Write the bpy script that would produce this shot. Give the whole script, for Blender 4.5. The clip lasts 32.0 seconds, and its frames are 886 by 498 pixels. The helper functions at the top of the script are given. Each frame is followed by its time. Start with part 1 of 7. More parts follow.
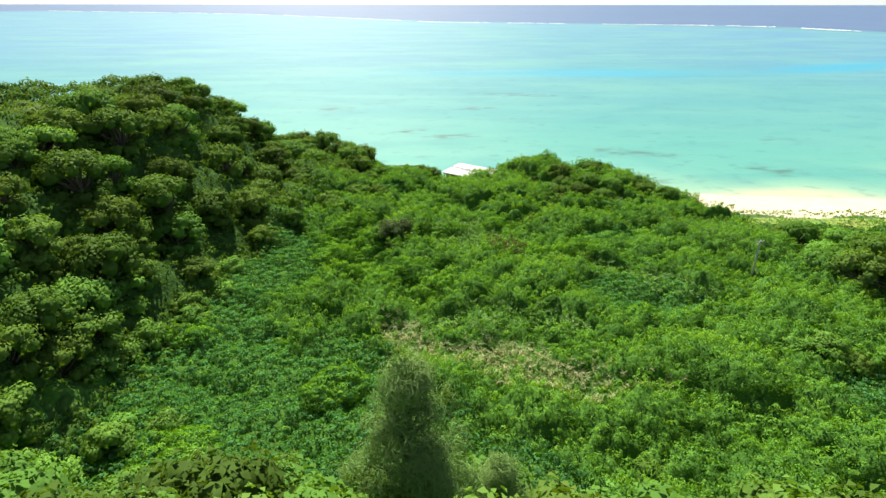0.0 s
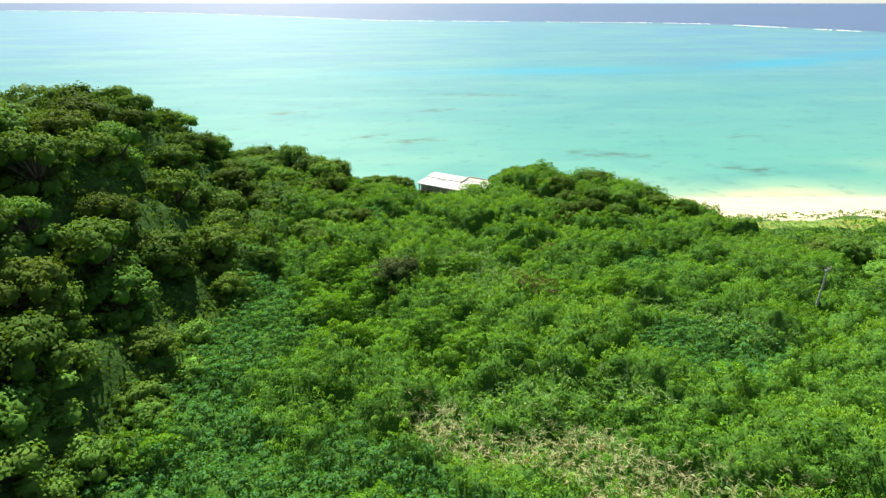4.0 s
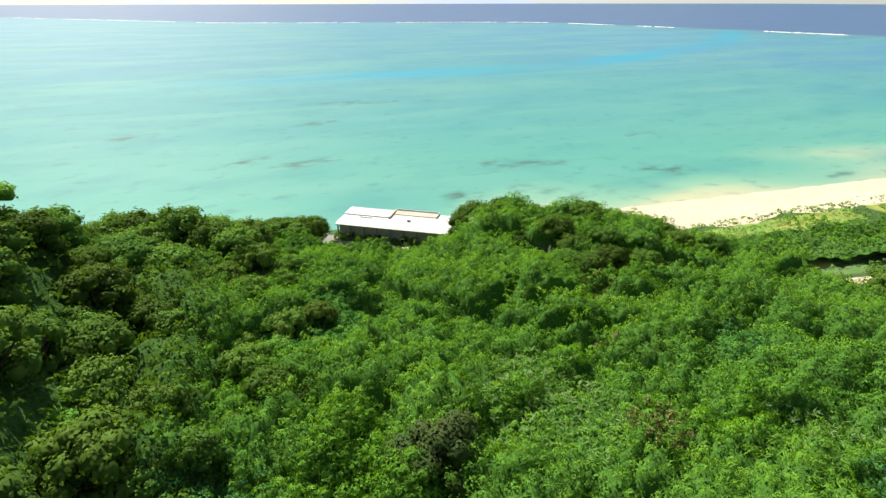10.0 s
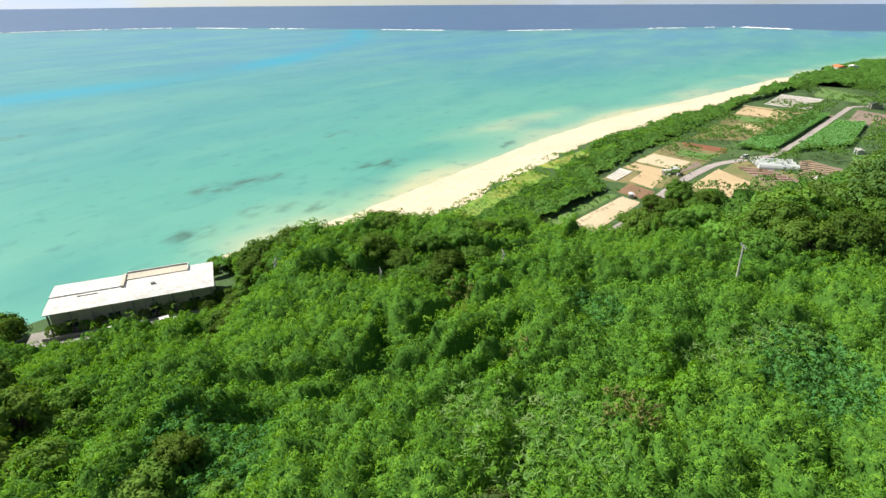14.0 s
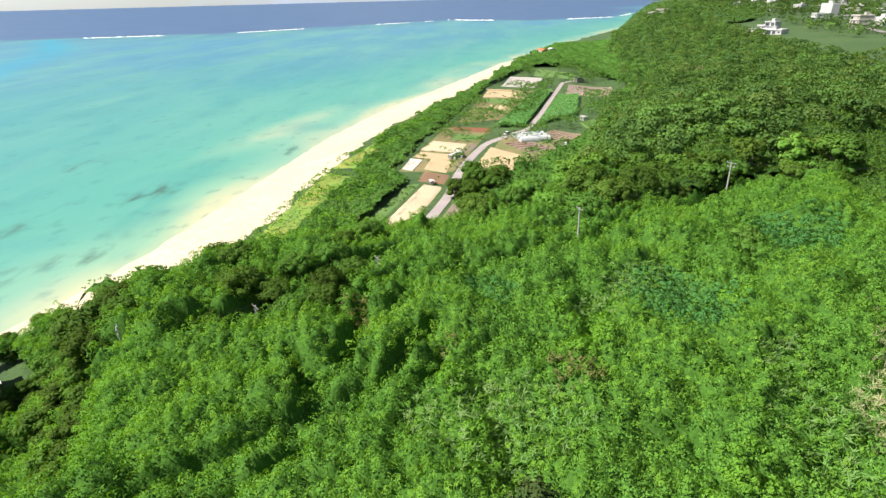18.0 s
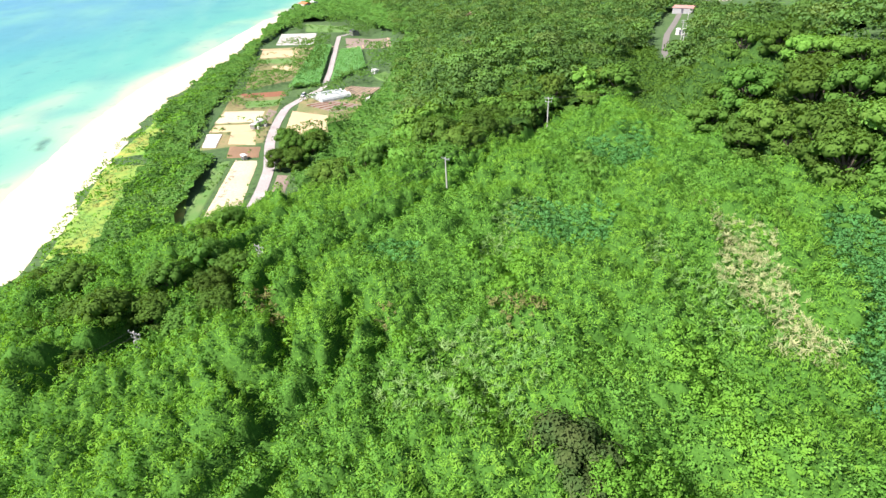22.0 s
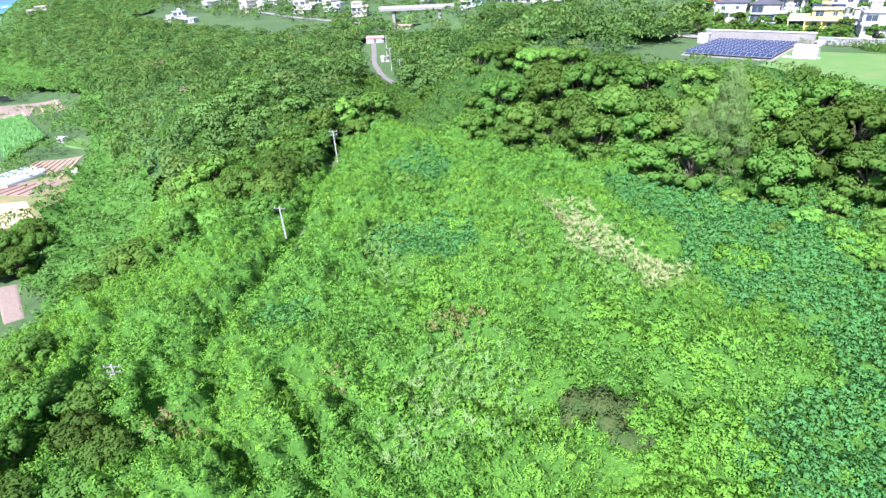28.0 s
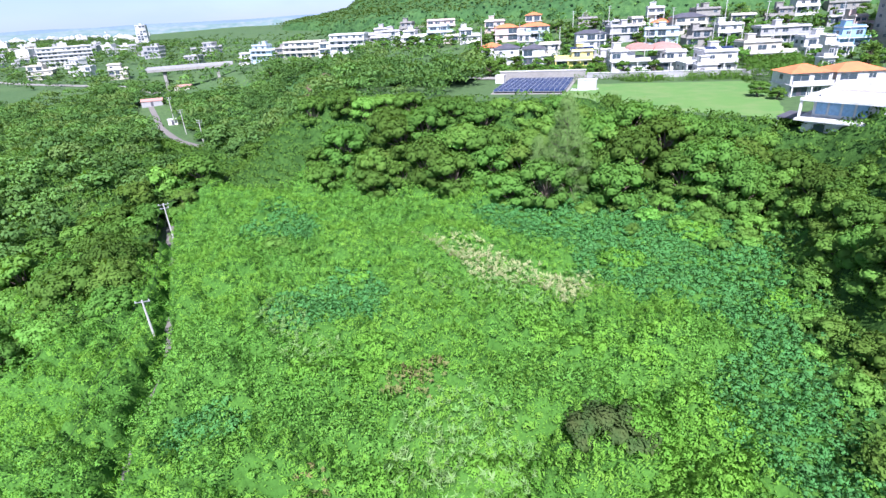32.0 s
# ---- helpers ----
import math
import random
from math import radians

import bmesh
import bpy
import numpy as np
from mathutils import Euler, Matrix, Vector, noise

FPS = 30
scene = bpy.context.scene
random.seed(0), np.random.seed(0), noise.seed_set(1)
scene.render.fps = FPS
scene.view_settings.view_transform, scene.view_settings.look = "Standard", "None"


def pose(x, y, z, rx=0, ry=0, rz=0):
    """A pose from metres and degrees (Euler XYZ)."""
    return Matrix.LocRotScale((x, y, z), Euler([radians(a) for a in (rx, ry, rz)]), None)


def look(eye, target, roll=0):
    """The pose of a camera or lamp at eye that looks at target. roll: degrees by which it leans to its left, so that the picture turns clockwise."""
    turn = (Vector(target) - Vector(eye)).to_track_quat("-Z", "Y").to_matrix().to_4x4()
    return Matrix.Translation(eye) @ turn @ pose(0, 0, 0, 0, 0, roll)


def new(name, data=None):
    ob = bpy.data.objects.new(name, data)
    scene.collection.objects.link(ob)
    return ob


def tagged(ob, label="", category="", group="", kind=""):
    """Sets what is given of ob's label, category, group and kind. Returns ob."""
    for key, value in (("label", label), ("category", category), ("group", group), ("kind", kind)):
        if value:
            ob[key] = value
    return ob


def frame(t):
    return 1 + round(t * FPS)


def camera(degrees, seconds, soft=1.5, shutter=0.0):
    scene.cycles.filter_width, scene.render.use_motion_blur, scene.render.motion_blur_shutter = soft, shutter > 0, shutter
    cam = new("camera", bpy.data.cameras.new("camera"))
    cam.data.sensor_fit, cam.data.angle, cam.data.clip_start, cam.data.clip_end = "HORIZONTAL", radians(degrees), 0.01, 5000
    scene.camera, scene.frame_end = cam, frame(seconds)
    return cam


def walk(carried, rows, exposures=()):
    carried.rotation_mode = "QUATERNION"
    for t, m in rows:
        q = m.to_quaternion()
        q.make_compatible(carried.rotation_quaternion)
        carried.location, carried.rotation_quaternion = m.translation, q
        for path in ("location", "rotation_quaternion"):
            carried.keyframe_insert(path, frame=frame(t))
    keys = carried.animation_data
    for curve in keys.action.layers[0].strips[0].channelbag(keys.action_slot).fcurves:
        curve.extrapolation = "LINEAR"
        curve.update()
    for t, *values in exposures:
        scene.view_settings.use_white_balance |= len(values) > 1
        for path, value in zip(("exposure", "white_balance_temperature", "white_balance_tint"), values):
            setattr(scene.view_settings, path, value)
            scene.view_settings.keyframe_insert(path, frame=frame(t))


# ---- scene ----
cam = camera(79.35, 32.0, soft=1.45)
PATH = [
    (0, (-0.01, -0.00, 59.93), (0.22, 18.12, 51.47), 0.07),
    (0.5, (-1.13, 1.54, 59.93), (-0.75, 19.65, 51.45), 0.35),
    (1, (-2.06, 3.22, 59.86), (-1.56, 21.32, 51.37), 0.33),
    (1.5, (-2.90, 5.02, 59.73), (-2.29, 23.11, 51.22), 0.25),
    (2, (-3.75, 6.97, 59.55), (-3.01, 25.07, 51.06), 0.17),
    (2.5, (-4.71, 9.09, 59.39), (-3.60, 27.16, 50.90), 0.12),
    (3, (-5.74, 11.39, 59.27), (-4.22, 29.43, 50.77), 0.11),
    (3.5, (-6.79, 13.80, 59.04), (-5.00, 31.82, 50.54), 0.08),
    (5.5, (-10.52, 24.33, 58.29), (-7.90, 42.24, 49.79), 0.06),
    (6, (-11.27, 27.09, 57.94), (-8.55, 45.00, 49.46), -0.05),
    (6.5, (-12.02, 29.92, 57.90), (-9.05, 47.78, 49.40), -0.05),
    (7, (-12.80, 32.80, 57.87), (-9.59, 50.62, 49.38), -0.02),
    (7.5, (-13.65, 35.74, 57.89), (-9.95, 53.46, 49.39), -0.05),
    (8, (-14.51, 38.68, 57.88), (-10.37, 56.31, 49.38), -0.06),
    (8.5, (-15.38, 41.59, 57.82), (-10.76, 59.09, 49.33), -0.06),
    (9, (-16.36, 44.48, 57.72), (-11.22, 61.84, 49.24), -0.05),
    (9.5, (-17.45, 47.33, 57.68), (-11.56, 64.46, 49.20), 0.01),
    (10, (-18.63, 50.12, 57.65), (-11.88, 66.93, 49.18), 0.01),
    (10.5, (-19.95, 52.85, 57.68), (-11.95, 69.10, 49.21), 0.00),
    (11, (-21.48, 55.56, 57.76), (-12.11, 71.07, 49.27), 0.08),
    (11.5, (-23.03, 58.23, 57.72), (-12.41, 72.91, 49.25), 0.18),
    (12, (-24.37, 60.79, 57.57), (-12.65, 74.62, 49.14), 0.09),
    (12.5, (-25.49, 63.12, 57.57), (-12.77, 76.05, 49.14), -0.02),
    (13, (-26.55, 65.33, 57.59), (-12.94, 77.32, 49.17), -0.19),
    (13.5, (-27.50, 67.52, 57.66), (-12.98, 78.39, 49.23), -0.30),
    (14, (-28.39, 69.63, 57.75), (-13.04, 79.31, 49.32), -0.38),
    (14.5, (-29.07, 71.67, 57.83), (-13.02, 80.13, 49.42), -0.52),
    (15, (-29.74, 73.68, 57.98), (-13.07, 80.82, 49.57), -0.62),
    (15.5, (-30.30, 75.52, 58.13), (-13.19, 81.51, 49.69), -0.74),
    (17.5, (-31.90, 81.72, 58.31), (-14.01, 84.62, 49.86), -1.33),
    (18, (-31.73, 83.34, 58.40), (-13.77, 85.22, 49.81), -1.55),
    (18.5, (-31.39, 85.13, 58.50), (-13.47, 86.05, 49.67), -1.70),
    (19, (-31.17, 86.90, 58.52), (-13.33, 86.92, 49.47), -1.74),
    (19.5, (-30.93, 88.68, 58.52), (-13.22, 87.75, 49.27), -1.66),
    (20, (-30.61, 90.37, 58.54), (-13.09, 88.51, 49.08), -1.62),
    (20.5, (-30.24, 92.02, 58.49), (-12.94, 89.31, 48.82), -1.49),
    (21, (-29.93, 93.50, 58.51), (-12.91, 89.93, 48.64), -1.56),
    (21.5, (-29.57, 94.90, 58.51), (-12.88, 90.41, 48.45), -1.68),
    (22, (-29.09, 96.27, 58.65), (-12.72, 90.85, 48.53), -1.85),
    (22.5, (-28.59, 97.55, 58.74), (-12.55, 91.24, 48.60), -2.02),
    (23, (-28.01, 98.86, 58.80), (-12.35, 91.71, 48.62), -2.21),
    (23.5, (-27.38, 100.31, 58.85), (-12.14, 92.33, 48.66), -2.30),
    (24, (-26.71, 101.86, 58.91), (-11.87, 93.16, 48.71), -2.38),
    (24.5, (-26.01, 103.35, 58.91), (-11.60, 93.94, 48.71), -2.46),
    (26.5, (-21.71, 108.12, 59.32), (-9.03, 96.61, 48.99), -2.71),
    (27, (-20.46, 109.40, 59.40), (-8.25, 97.21, 49.28), -2.80),
    (27.5, (-19.04, 110.83, 59.31), (-7.35, 97.88, 49.53), -2.68),
    (28, (-17.57, 112.08, 59.13), (-6.49, 98.36, 49.69), -2.67),
    (28.5, (-15.94, 113.06, 59.02), (-5.44, 98.70, 49.90), -2.61),
    (29, (-14.27, 113.89, 58.85), (-4.34, 98.93, 50.04), -2.68),
    (29.5, (-12.58, 114.60, 58.75), (-3.35, 99.04, 50.23), -2.65),
    (30, (-10.85, 115.18, 58.81), (-2.44, 99.02, 50.55), -2.78),
    (30.5, (-9.25, 115.58, 58.86), (-1.69, 98.94, 50.75), -3.01),
    (31, (-7.50, 115.78, 58.84), (-0.98, 98.72, 50.69), -3.14),
    (31.5, (-5.65, 115.90, 58.78), (-0.11, 98.51, 50.60), -3.15),
    (32, (-3.79, 116.05, 58.78), (1.00, 98.45, 50.58), -3.17),
]
walk(cam, [(t, look(eye, target, roll)) for t, eye, target, roll in PATH], exposures=((0, 0.98, 7000, 8), (7, 0.86, 7000, 8), (13, 0.65, 7000, 8), (18, 0.84, 6900, 12), (24, 1.42, 6250, 17), (28, 1.58, 5700, 23), (32, 1.33, 5700, 22)))

# ---- light ----
SUN_YAW, SUN_UP = 12.0, 50.0   # degrees: to the left of +y, above the horizon
world = bpy.data.worlds.new("sky")
scene.world = world
world.use_nodes = True
wn, wl = world.node_tree.nodes, world.node_tree.links
sky = wn.new("ShaderNodeTexSky")
sky.sky_type, sky.sun_disc = "NISHITA", False
sky.sun_elevation, sky.sun_rotation = radians(SUN_UP), radians(-SUN_YAW)
sky.air_density, sky.dust_density, sky.ozone_density = 0.8, 0.3, 1.0
w_coord = wn.new("ShaderNodeTexCoord")
w_map = wn.new("ShaderNodeMapping")
w_map.inputs["Scale"].default_value = (1.6, 1.6, 5.0)
w_noise = wn.new("ShaderNodeTexNoise")
w_noise.inputs["Scale"].default_value, w_noise.inputs["Detail"].default_value = 2.2, 7.0
w_ramp = wn.new("ShaderNodeMapRange")
w_ramp.inputs["From Min"].default_value, w_ramp.inputs["From Max"].default_value = 0.47, 0.72
w_mix = wn.new("ShaderNodeMix")
w_mix.data_type = "RGBA"
w_mix.inputs["B"].default_value = (6.4, 7.1, 8.1, 1)
wl.new(w_coord.outputs["Generated"], w_map.inputs["Vector"])
wl.new(w_map.outputs["Vector"], w_noise.inputs["Vector"])
wl.new(w_noise.outputs["Fac"], w_ramp.inputs["Value"])
wl.new(w_ramp.outputs["Result"], w_mix.inputs["Factor"])
wl.new(sky.outputs["Color"], w_mix.inputs["A"])
w_sep = wn.new("ShaderNodeSeparateXYZ")
w_side = wn.new("ShaderNodeMapRange")   # the sky is brighter towards the sun
w_side.inputs["From Min"].default_value, w_side.inputs["From Max"].default_value = -0.7, 0.7
w_side.inputs["To Min"].default_value, w_side.inputs["To Max"].default_value = 0.62, 1.0
w_scale = wn.new("ShaderNodeVectorMath")
w_scale.operation = "SCALE"
wl.new(w_coord.outputs["Generated"], w_sep.inputs["Vector"])
wl.new(w_sep.outputs["Y"], w_side.inputs["Value"])
wl.new(w_side.outputs["Result"], w_scale.inputs["Scale"])
wl.new(w_mix.outputs["Result"], w_scale.inputs[0])
w_low = wn.new("ShaderNodeMapRange")   # pale bluish haze low over the horizon
w_low.inputs["From Min"].default_value, w_low.inputs["From Max"].default_value = 0.22, 0.0
w_haze = wn.new("ShaderNodeMix")
w_haze.data_type, w_haze.blend_type = "RGBA", "MULTIPLY"
w_haze.inputs["B"].default_value = (0.84, 0.95, 1.22, 1)
wl.new(w_sep.outputs["Z"], w_low.inputs["Value"])
wl.new(w_low.outputs["Result"], w_haze.inputs["Factor"])
wl.new(w_scale.outputs["Vector"], w_haze.inputs["A"])
wl.new(w_haze.outputs["Result"], wn["Background"].inputs["Color"])
wn["Background"].inputs["Strength"].default_value = 0.078

sun = new("sun", bpy.data.lights.new("sun", "SUN"))
sun.data.energy, sun.data.angle, sun.data.color = 5.0, radians(0.6), (1.0, 0.95, 0.87)
sun_way = Vector((-math.sin(radians(SUN_YAW)) * math.cos(radians(SUN_UP)), math.cos(radians(SUN_YAW)) * math.cos(radians(SUN_UP)), math.sin(radians(SUN_UP))))
sun.matrix_world = look(sun_way * 400, (0, 0, 0))

# ---- materials ----
def material(name, colour, second=None, scale=0.5, rough=0.7, bump=0.0, bump_scale=20.0, island=0.0, spread=0.0, metal=0.0, third=None, fine=None, spec=0.3, glow=0.0, thin=0.0):
    """Two or three colours mixed by noise at two scales; island: brightness spread from piece to piece; spread: from object to object; thin: light through leaves."""
    m = bpy.data.materials.new(name)
    m.use_nodes = True
    n, l = m.node_tree.nodes, m.node_tree.links
    bsdf = n["Principled BSDF"]
    bsdf.inputs["Roughness"].default_value, bsdf.inputs["Metallic"].default_value = rough, metal
    bsdf.inputs["Specular IOR Level"].default_value = spec
    geo = n.new("ShaderNodeNewGeometry")
    coord = geo.outputs["Position"]

    def noise_fac(s, detail=4.0, lo=0.35, hi=0.65):
        t = n.new("ShaderNodeTexNoise")
        t.inputs["Scale"].default_value, t.inputs["Detail"].default_value = s, detail
        l.new(coord, t.inputs["Vector"])
        r = n.new("ShaderNodeMapRange")
        r.inputs["From Min"].default_value, r.inputs["From Max"].default_value = lo, hi
        l.new(t.outputs["Fac"], r.inputs["Value"])
        return r.outputs["Result"]

    def mix(fac, a, b, blend="MIX"):
        k = n.new("ShaderNodeMix")
        k.data_type, k.blend_type = "RGBA", blend
        for key, v in (("Factor", fac), ("A", a), ("B", b)):
            if isinstance(v, (tuple, float, int)):
                k.inputs[key].default_value = (*v, 1) if isinstance(v, tuple) else v
            else:
                l.new(v, k.inputs[key])
        return k.outputs["Result"]

    out = colour
    second = second or tuple(c * 0.8 for c in colour)
    out = mix(noise_fac(scale), out, second)
    out = mix(noise_fac((fine or scale * 9), 3.0, 0.4, 0.75), out, third or tuple(c * 0.82 for c in second))
    value = None
    if island or spread:
        if island:
            r1 = n.new("ShaderNodeMapRange")
            r1.inputs["To Min"].default_value, r1.inputs["To Max"].default_value = 1 - island, 1 + island
            l.new(geo.outputs["Random Per Island"], r1.inputs["Value"])
            value = r1.outputs["Result"]
        if spread:
            info = n.new("ShaderNodeObjectInfo")
            r2 = n.new("ShaderNodeMapRange")
            r2.inputs["To Min"].default_value, r2.inputs["To Max"].default_value = 1 - spread, 1 + spread
            l.new(info.outputs["Random"], r2.inputs["Value"])
            if value is None:
                value = r2.outputs["Result"]
            else:
                mul = n.new("ShaderNodeMath")
                mul.operation = "MULTIPLY"
                l.new(value, mul.inputs[0])
                l.new(r2.outputs["Result"], mul.inputs[1])
                value = mul.outputs[0]
        hsv = n.new("ShaderNodeHueSaturation")
        l.new(out, hsv.inputs["Color"])
        l.new(value, hsv.inputs["Value"])
        if spread:
            r3 = n.new("ShaderNodeMapRange")
            r3.inputs["To Min"].default_value, r3.inputs["To Max"].default_value = 0.5 - spread * 0.03, 0.5 + spread * 0.04
            l.new(info.outputs["Random"], r3.inputs["Value"])
            l.new(r3.outputs["Result"], hsv.inputs["Hue"])
        out = hsv.outputs["Color"]
    l.new(out, bsdf.inputs["Base Color"])
    if bump:
        t = n.new("ShaderNodeTexNoise")
        t.inputs["Scale"].default_value, t.inputs["Detail"].default_value = bump_scale, 5.0
        l.new(coord, t.inputs["Vector"])
        b = n.new("ShaderNodeBump")
        b.inputs["Strength"].default_value, b.inputs["Distance"].default_value = bump, 0.5 / bump_scale
        l.new(t.outputs["Fac"], b.inputs["Height"])
        l.new(b.outputs["Normal"], bsdf.inputs["Normal"])
    if thin:
        tr = n.new("ShaderNodeBsdfTranslucent")
        warm = mix(1.0, out, (1.25, 1.15, 0.30), "MULTIPLY")
        l.new(warm, tr.inputs["Color"])
        ms = n.new("ShaderNodeMixShader")
        ms.inputs["Fac"].default_value = thin
        l.new(bsdf.outputs["BSDF"], ms.inputs[1])
        l.new(tr.outputs["BSDF"], ms.inputs[2])
        l.new(ms.outputs["Shader"], n["Material Output"].inputs["Surface"])
    return m


def leaf(name, a, b, c, spread=0.0, island=0.07, scale=0.11, thin=0.32):
    return material(name, a, b, scale=scale, rough=0.55, island=island, spread=spread, third=c, fine=0.5, spec=0.02, thin=thin)


# inner leaf mat, darkened so that gaps between plants read as shade
M_UNDERSHADE = material("undergrowth", (0.048, 0.128, 0.021), (0.066, 0.165, 0.027), scale=0.35, rough=0.9, third=(0.036, 0.096, 0.016), fine=2.6, bump=0.9, bump_scale=3.5, spec=0.05)
# darker copy of the undergrowth, with shade under trees in its colour
M_FLOORSHADE = material("woodland_floor_shaded", (0.034, 0.082, 0.018), (0.050, 0.112, 0.022), scale=0.35, rough=0.9, third=(0.018, 0.046, 0.010), fine=1.6, bump=0.9, bump_scale=2.5, spec=0.05)
M_SHRUB = leaf("feathery_leaf", (0.105, 0.264, 0.035), (0.153, 0.339, 0.046), (0.199, 0.383, 0.055), thin=0.38)
M_VINE = leaf("vine_leaf", (0.078, 0.242, 0.071), (0.096, 0.276, 0.080), (0.080, 0.216, 0.066))
M_BROAD = leaf("broad_leaf", (0.114, 0.286, 0.047), (0.150, 0.335, 0.055), (0.104, 0.258, 0.048))
M_LIME = leaf("lime_leaf", (0.138, 0.326, 0.043), (0.171, 0.367, 0.048), (0.117, 0.288, 0.041))
M_GRASS = leaf("reed_blade", (0.154, 0.286, 0.083), (0.125, 0.286, 0.066), (0.192, 0.286, 0.111), thin=0.15)
M_DRY = leaf("dry_blade", (0.370, 0.390, 0.200), (0.280, 0.360, 0.150), (0.410, 0.400, 0.230), thin=0.2)
M_RUST = leaf("withered_leaf", (0.175, 0.165, 0.065), (0.140, 0.200, 0.060), (0.200, 0.150, 0.075), thin=0.15)
M_TREE_A = leaf("tree_leaf_dark", (0.076, 0.162, 0.031), (0.104, 0.202, 0.036), (0.081, 0.160, 0.030), spread=0.34)
M_TREE_B = leaf("tree_leaf_bright", (0.122, 0.264, 0.050), (0.168, 0.328, 0.058), (0.128, 0.248, 0.048), spread=0.32)
M_TREE_C = leaf("tree_leaf_olive", (0.108, 0.205, 0.036), (0.095, 0.188, 0.034), (0.138, 0.231, 0.045), spread=0.28)
M_BUSH = leaf("dark_bush_leaf", (0.054, 0.100, 0.030), (0.044, 0.086, 0.026), (0.078, 0.100, 0.034), thin=0.12)
M_NEEDLE = leaf("casuarina_needle", (0.145, 0.255, 0.075), (0.120, 0.225, 0.062), (0.175, 0.275, 0.088), thin=0.25)
M_PINK = leaf("withered_crown", (0.200, 0.150, 0.105), (0.165, 0.145, 0.090), (0.130, 0.140, 0.070), spread=0.15, thin=0.1)
M_WOODS = leaf("woods_leaf", (0.077, 0.166, 0.049), (0.111, 0.215, 0.055), (0.092, 0.172, 0.049), scale=0.05)
M_SCRUB = leaf("coastal_scrub_leaf", (0.108, 0.237, 0.061), (0.142, 0.288, 0.072), (0.094, 0.199, 0.057), scale=0.06)
# dark green with the shade between crowns put into the colour
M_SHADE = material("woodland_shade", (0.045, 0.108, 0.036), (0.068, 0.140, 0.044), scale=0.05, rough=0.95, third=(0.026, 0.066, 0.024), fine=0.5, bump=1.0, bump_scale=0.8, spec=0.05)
M_WOODS_B = leaf("woods_leaf_bright", (0.107, 0.231, 0.061), (0.141, 0.280, 0.068), (0.114, 0.216, 0.058), scale=0.05)
M_WOODS_C = leaf("woods_leaf_olive", (0.120, 0.210, 0.059), (0.103, 0.191, 0.052), (0.151, 0.230, 0.071), scale=0.05)
M_WOODS_D = leaf("woods_leaf_deep", (0.059, 0.135, 0.039), (0.077, 0.162, 0.043), (0.068, 0.135, 0.036), scale=0.05)
WOODS = (M_WOODS, M_WOODS_B, M_WOODS_C, M_WOODS_D, M_WOODS)
# leaf green with lower saturation, distance haze put into the colour
M_HILL = leaf("hill_leaf_hazed", (0.074, 0.139, 0.049), (0.097, 0.167, 0.055), (0.063, 0.114, 0.043), scale=0.03)
M_CANE = leaf("cane_leaf", (0.163, 0.377, 0.131), (0.138, 0.351, 0.102), (0.200, 0.403, 0.160), scale=0.05)
M_BARK = material("bark", (0.16, 0.13, 0.10), (0.10, 0.08, 0.06), scale=2.0, rough=0.9, bump=0.5, bump_scale=12)
M_EARTH = material("grass_earth", (0.048, 0.100, 0.032), (0.070, 0.125, 0.040), scale=0.03, rough=0.95, third=(0.036, 0.072, 0.025), fine=0.8, bump=0.5, bump_scale=2.0)
M_SAND = material("beach_sand", (0.60, 0.52, 0.40), (0.52, 0.44, 0.33), scale=0.05, rough=0.95, third=(0.46, 0.38, 0.28), fine=0.7, bump=0.25, bump_scale=4.0)
M_SOIL = material("tilled_soil", (0.24, 0.145, 0.085), (0.20, 0.125, 0.075), scale=0.12, rough=0.95, third=(0.17, 0.11, 0.07), fine=1.5, bump=0.6, bump_scale=2.5)
M_PALE = material("pale_soil", (0.50, 0.38, 0.23), (0.44, 0.33, 0.20), scale=0.10, rough=0.95, third=(0.39, 0.30, 0.185), fine=1.2, bump=0.5, bump_scale=2.5)
M_CREAMSOIL = material("sandy_soil", (0.54, 0.45, 0.32), (0.48, 0.39, 0.27), scale=0.12, rough=0.95, third=(0.42, 0.34, 0.23), fine=1.4, bump=0.4, bump_scale=2.5)
M_FALLOW = material("fallow_ground", (0.17, 0.17, 0.075), (0.24, 0.185, 0.095), scale=0.10, rough=0.95, third=(0.11, 0.155, 0.05), fine=0.8, bump=0.5, bump_scale=2.5)
M_FURROW = material("grey_soil", (0.215, 0.165, 0.135), (0.18, 0.14, 0.118), scale=0.12, rough=0.95, third=(0.25, 0.20, 0.165), fine=1.5, bump=0.6, bump_scale=2.5)
M_REDSOIL = material("red_soil", (0.24, 0.10, 0.055), (0.19, 0.085, 0.05), scale=0.2, rough=0.95, bump=0.5, bump_scale=2.5)
M_SHEET = material("mulch_sheet", (0.62, 0.62, 0.60), (0.52, 0.52, 0.50), scale=0.6, rough=0.5)
M_FILM = material("greenhouse_film", (0.56, 0.60, 0.60), (0.48, 0.52, 0.53), scale=0.5, rough=0.35)
M_DUNE = material("dune_turf", (0.135, 0.29, 0.045), (0.33, 0.31, 0.070), scale=0.055, rough=0.95, third=(0.115, 0.25, 0.045), fine=0.4, bump=0.5, bump_scale=2.5)
M_PINKROAD = material("pale_track", (0.40, 0.355, 0.345), (0.33, 0.295, 0.29), scale=0.25, rough=0.9, bump=0.2, bump_scale=6)
M_LAWN = material("lawn", (0.080, 0.180, 0.043), (0.098, 0.192, 0.048), scale=0.06, rough=0.95, third=(0.130, 0.196, 0.066), fine=0.25, bump=0.4, bump_scale=6)
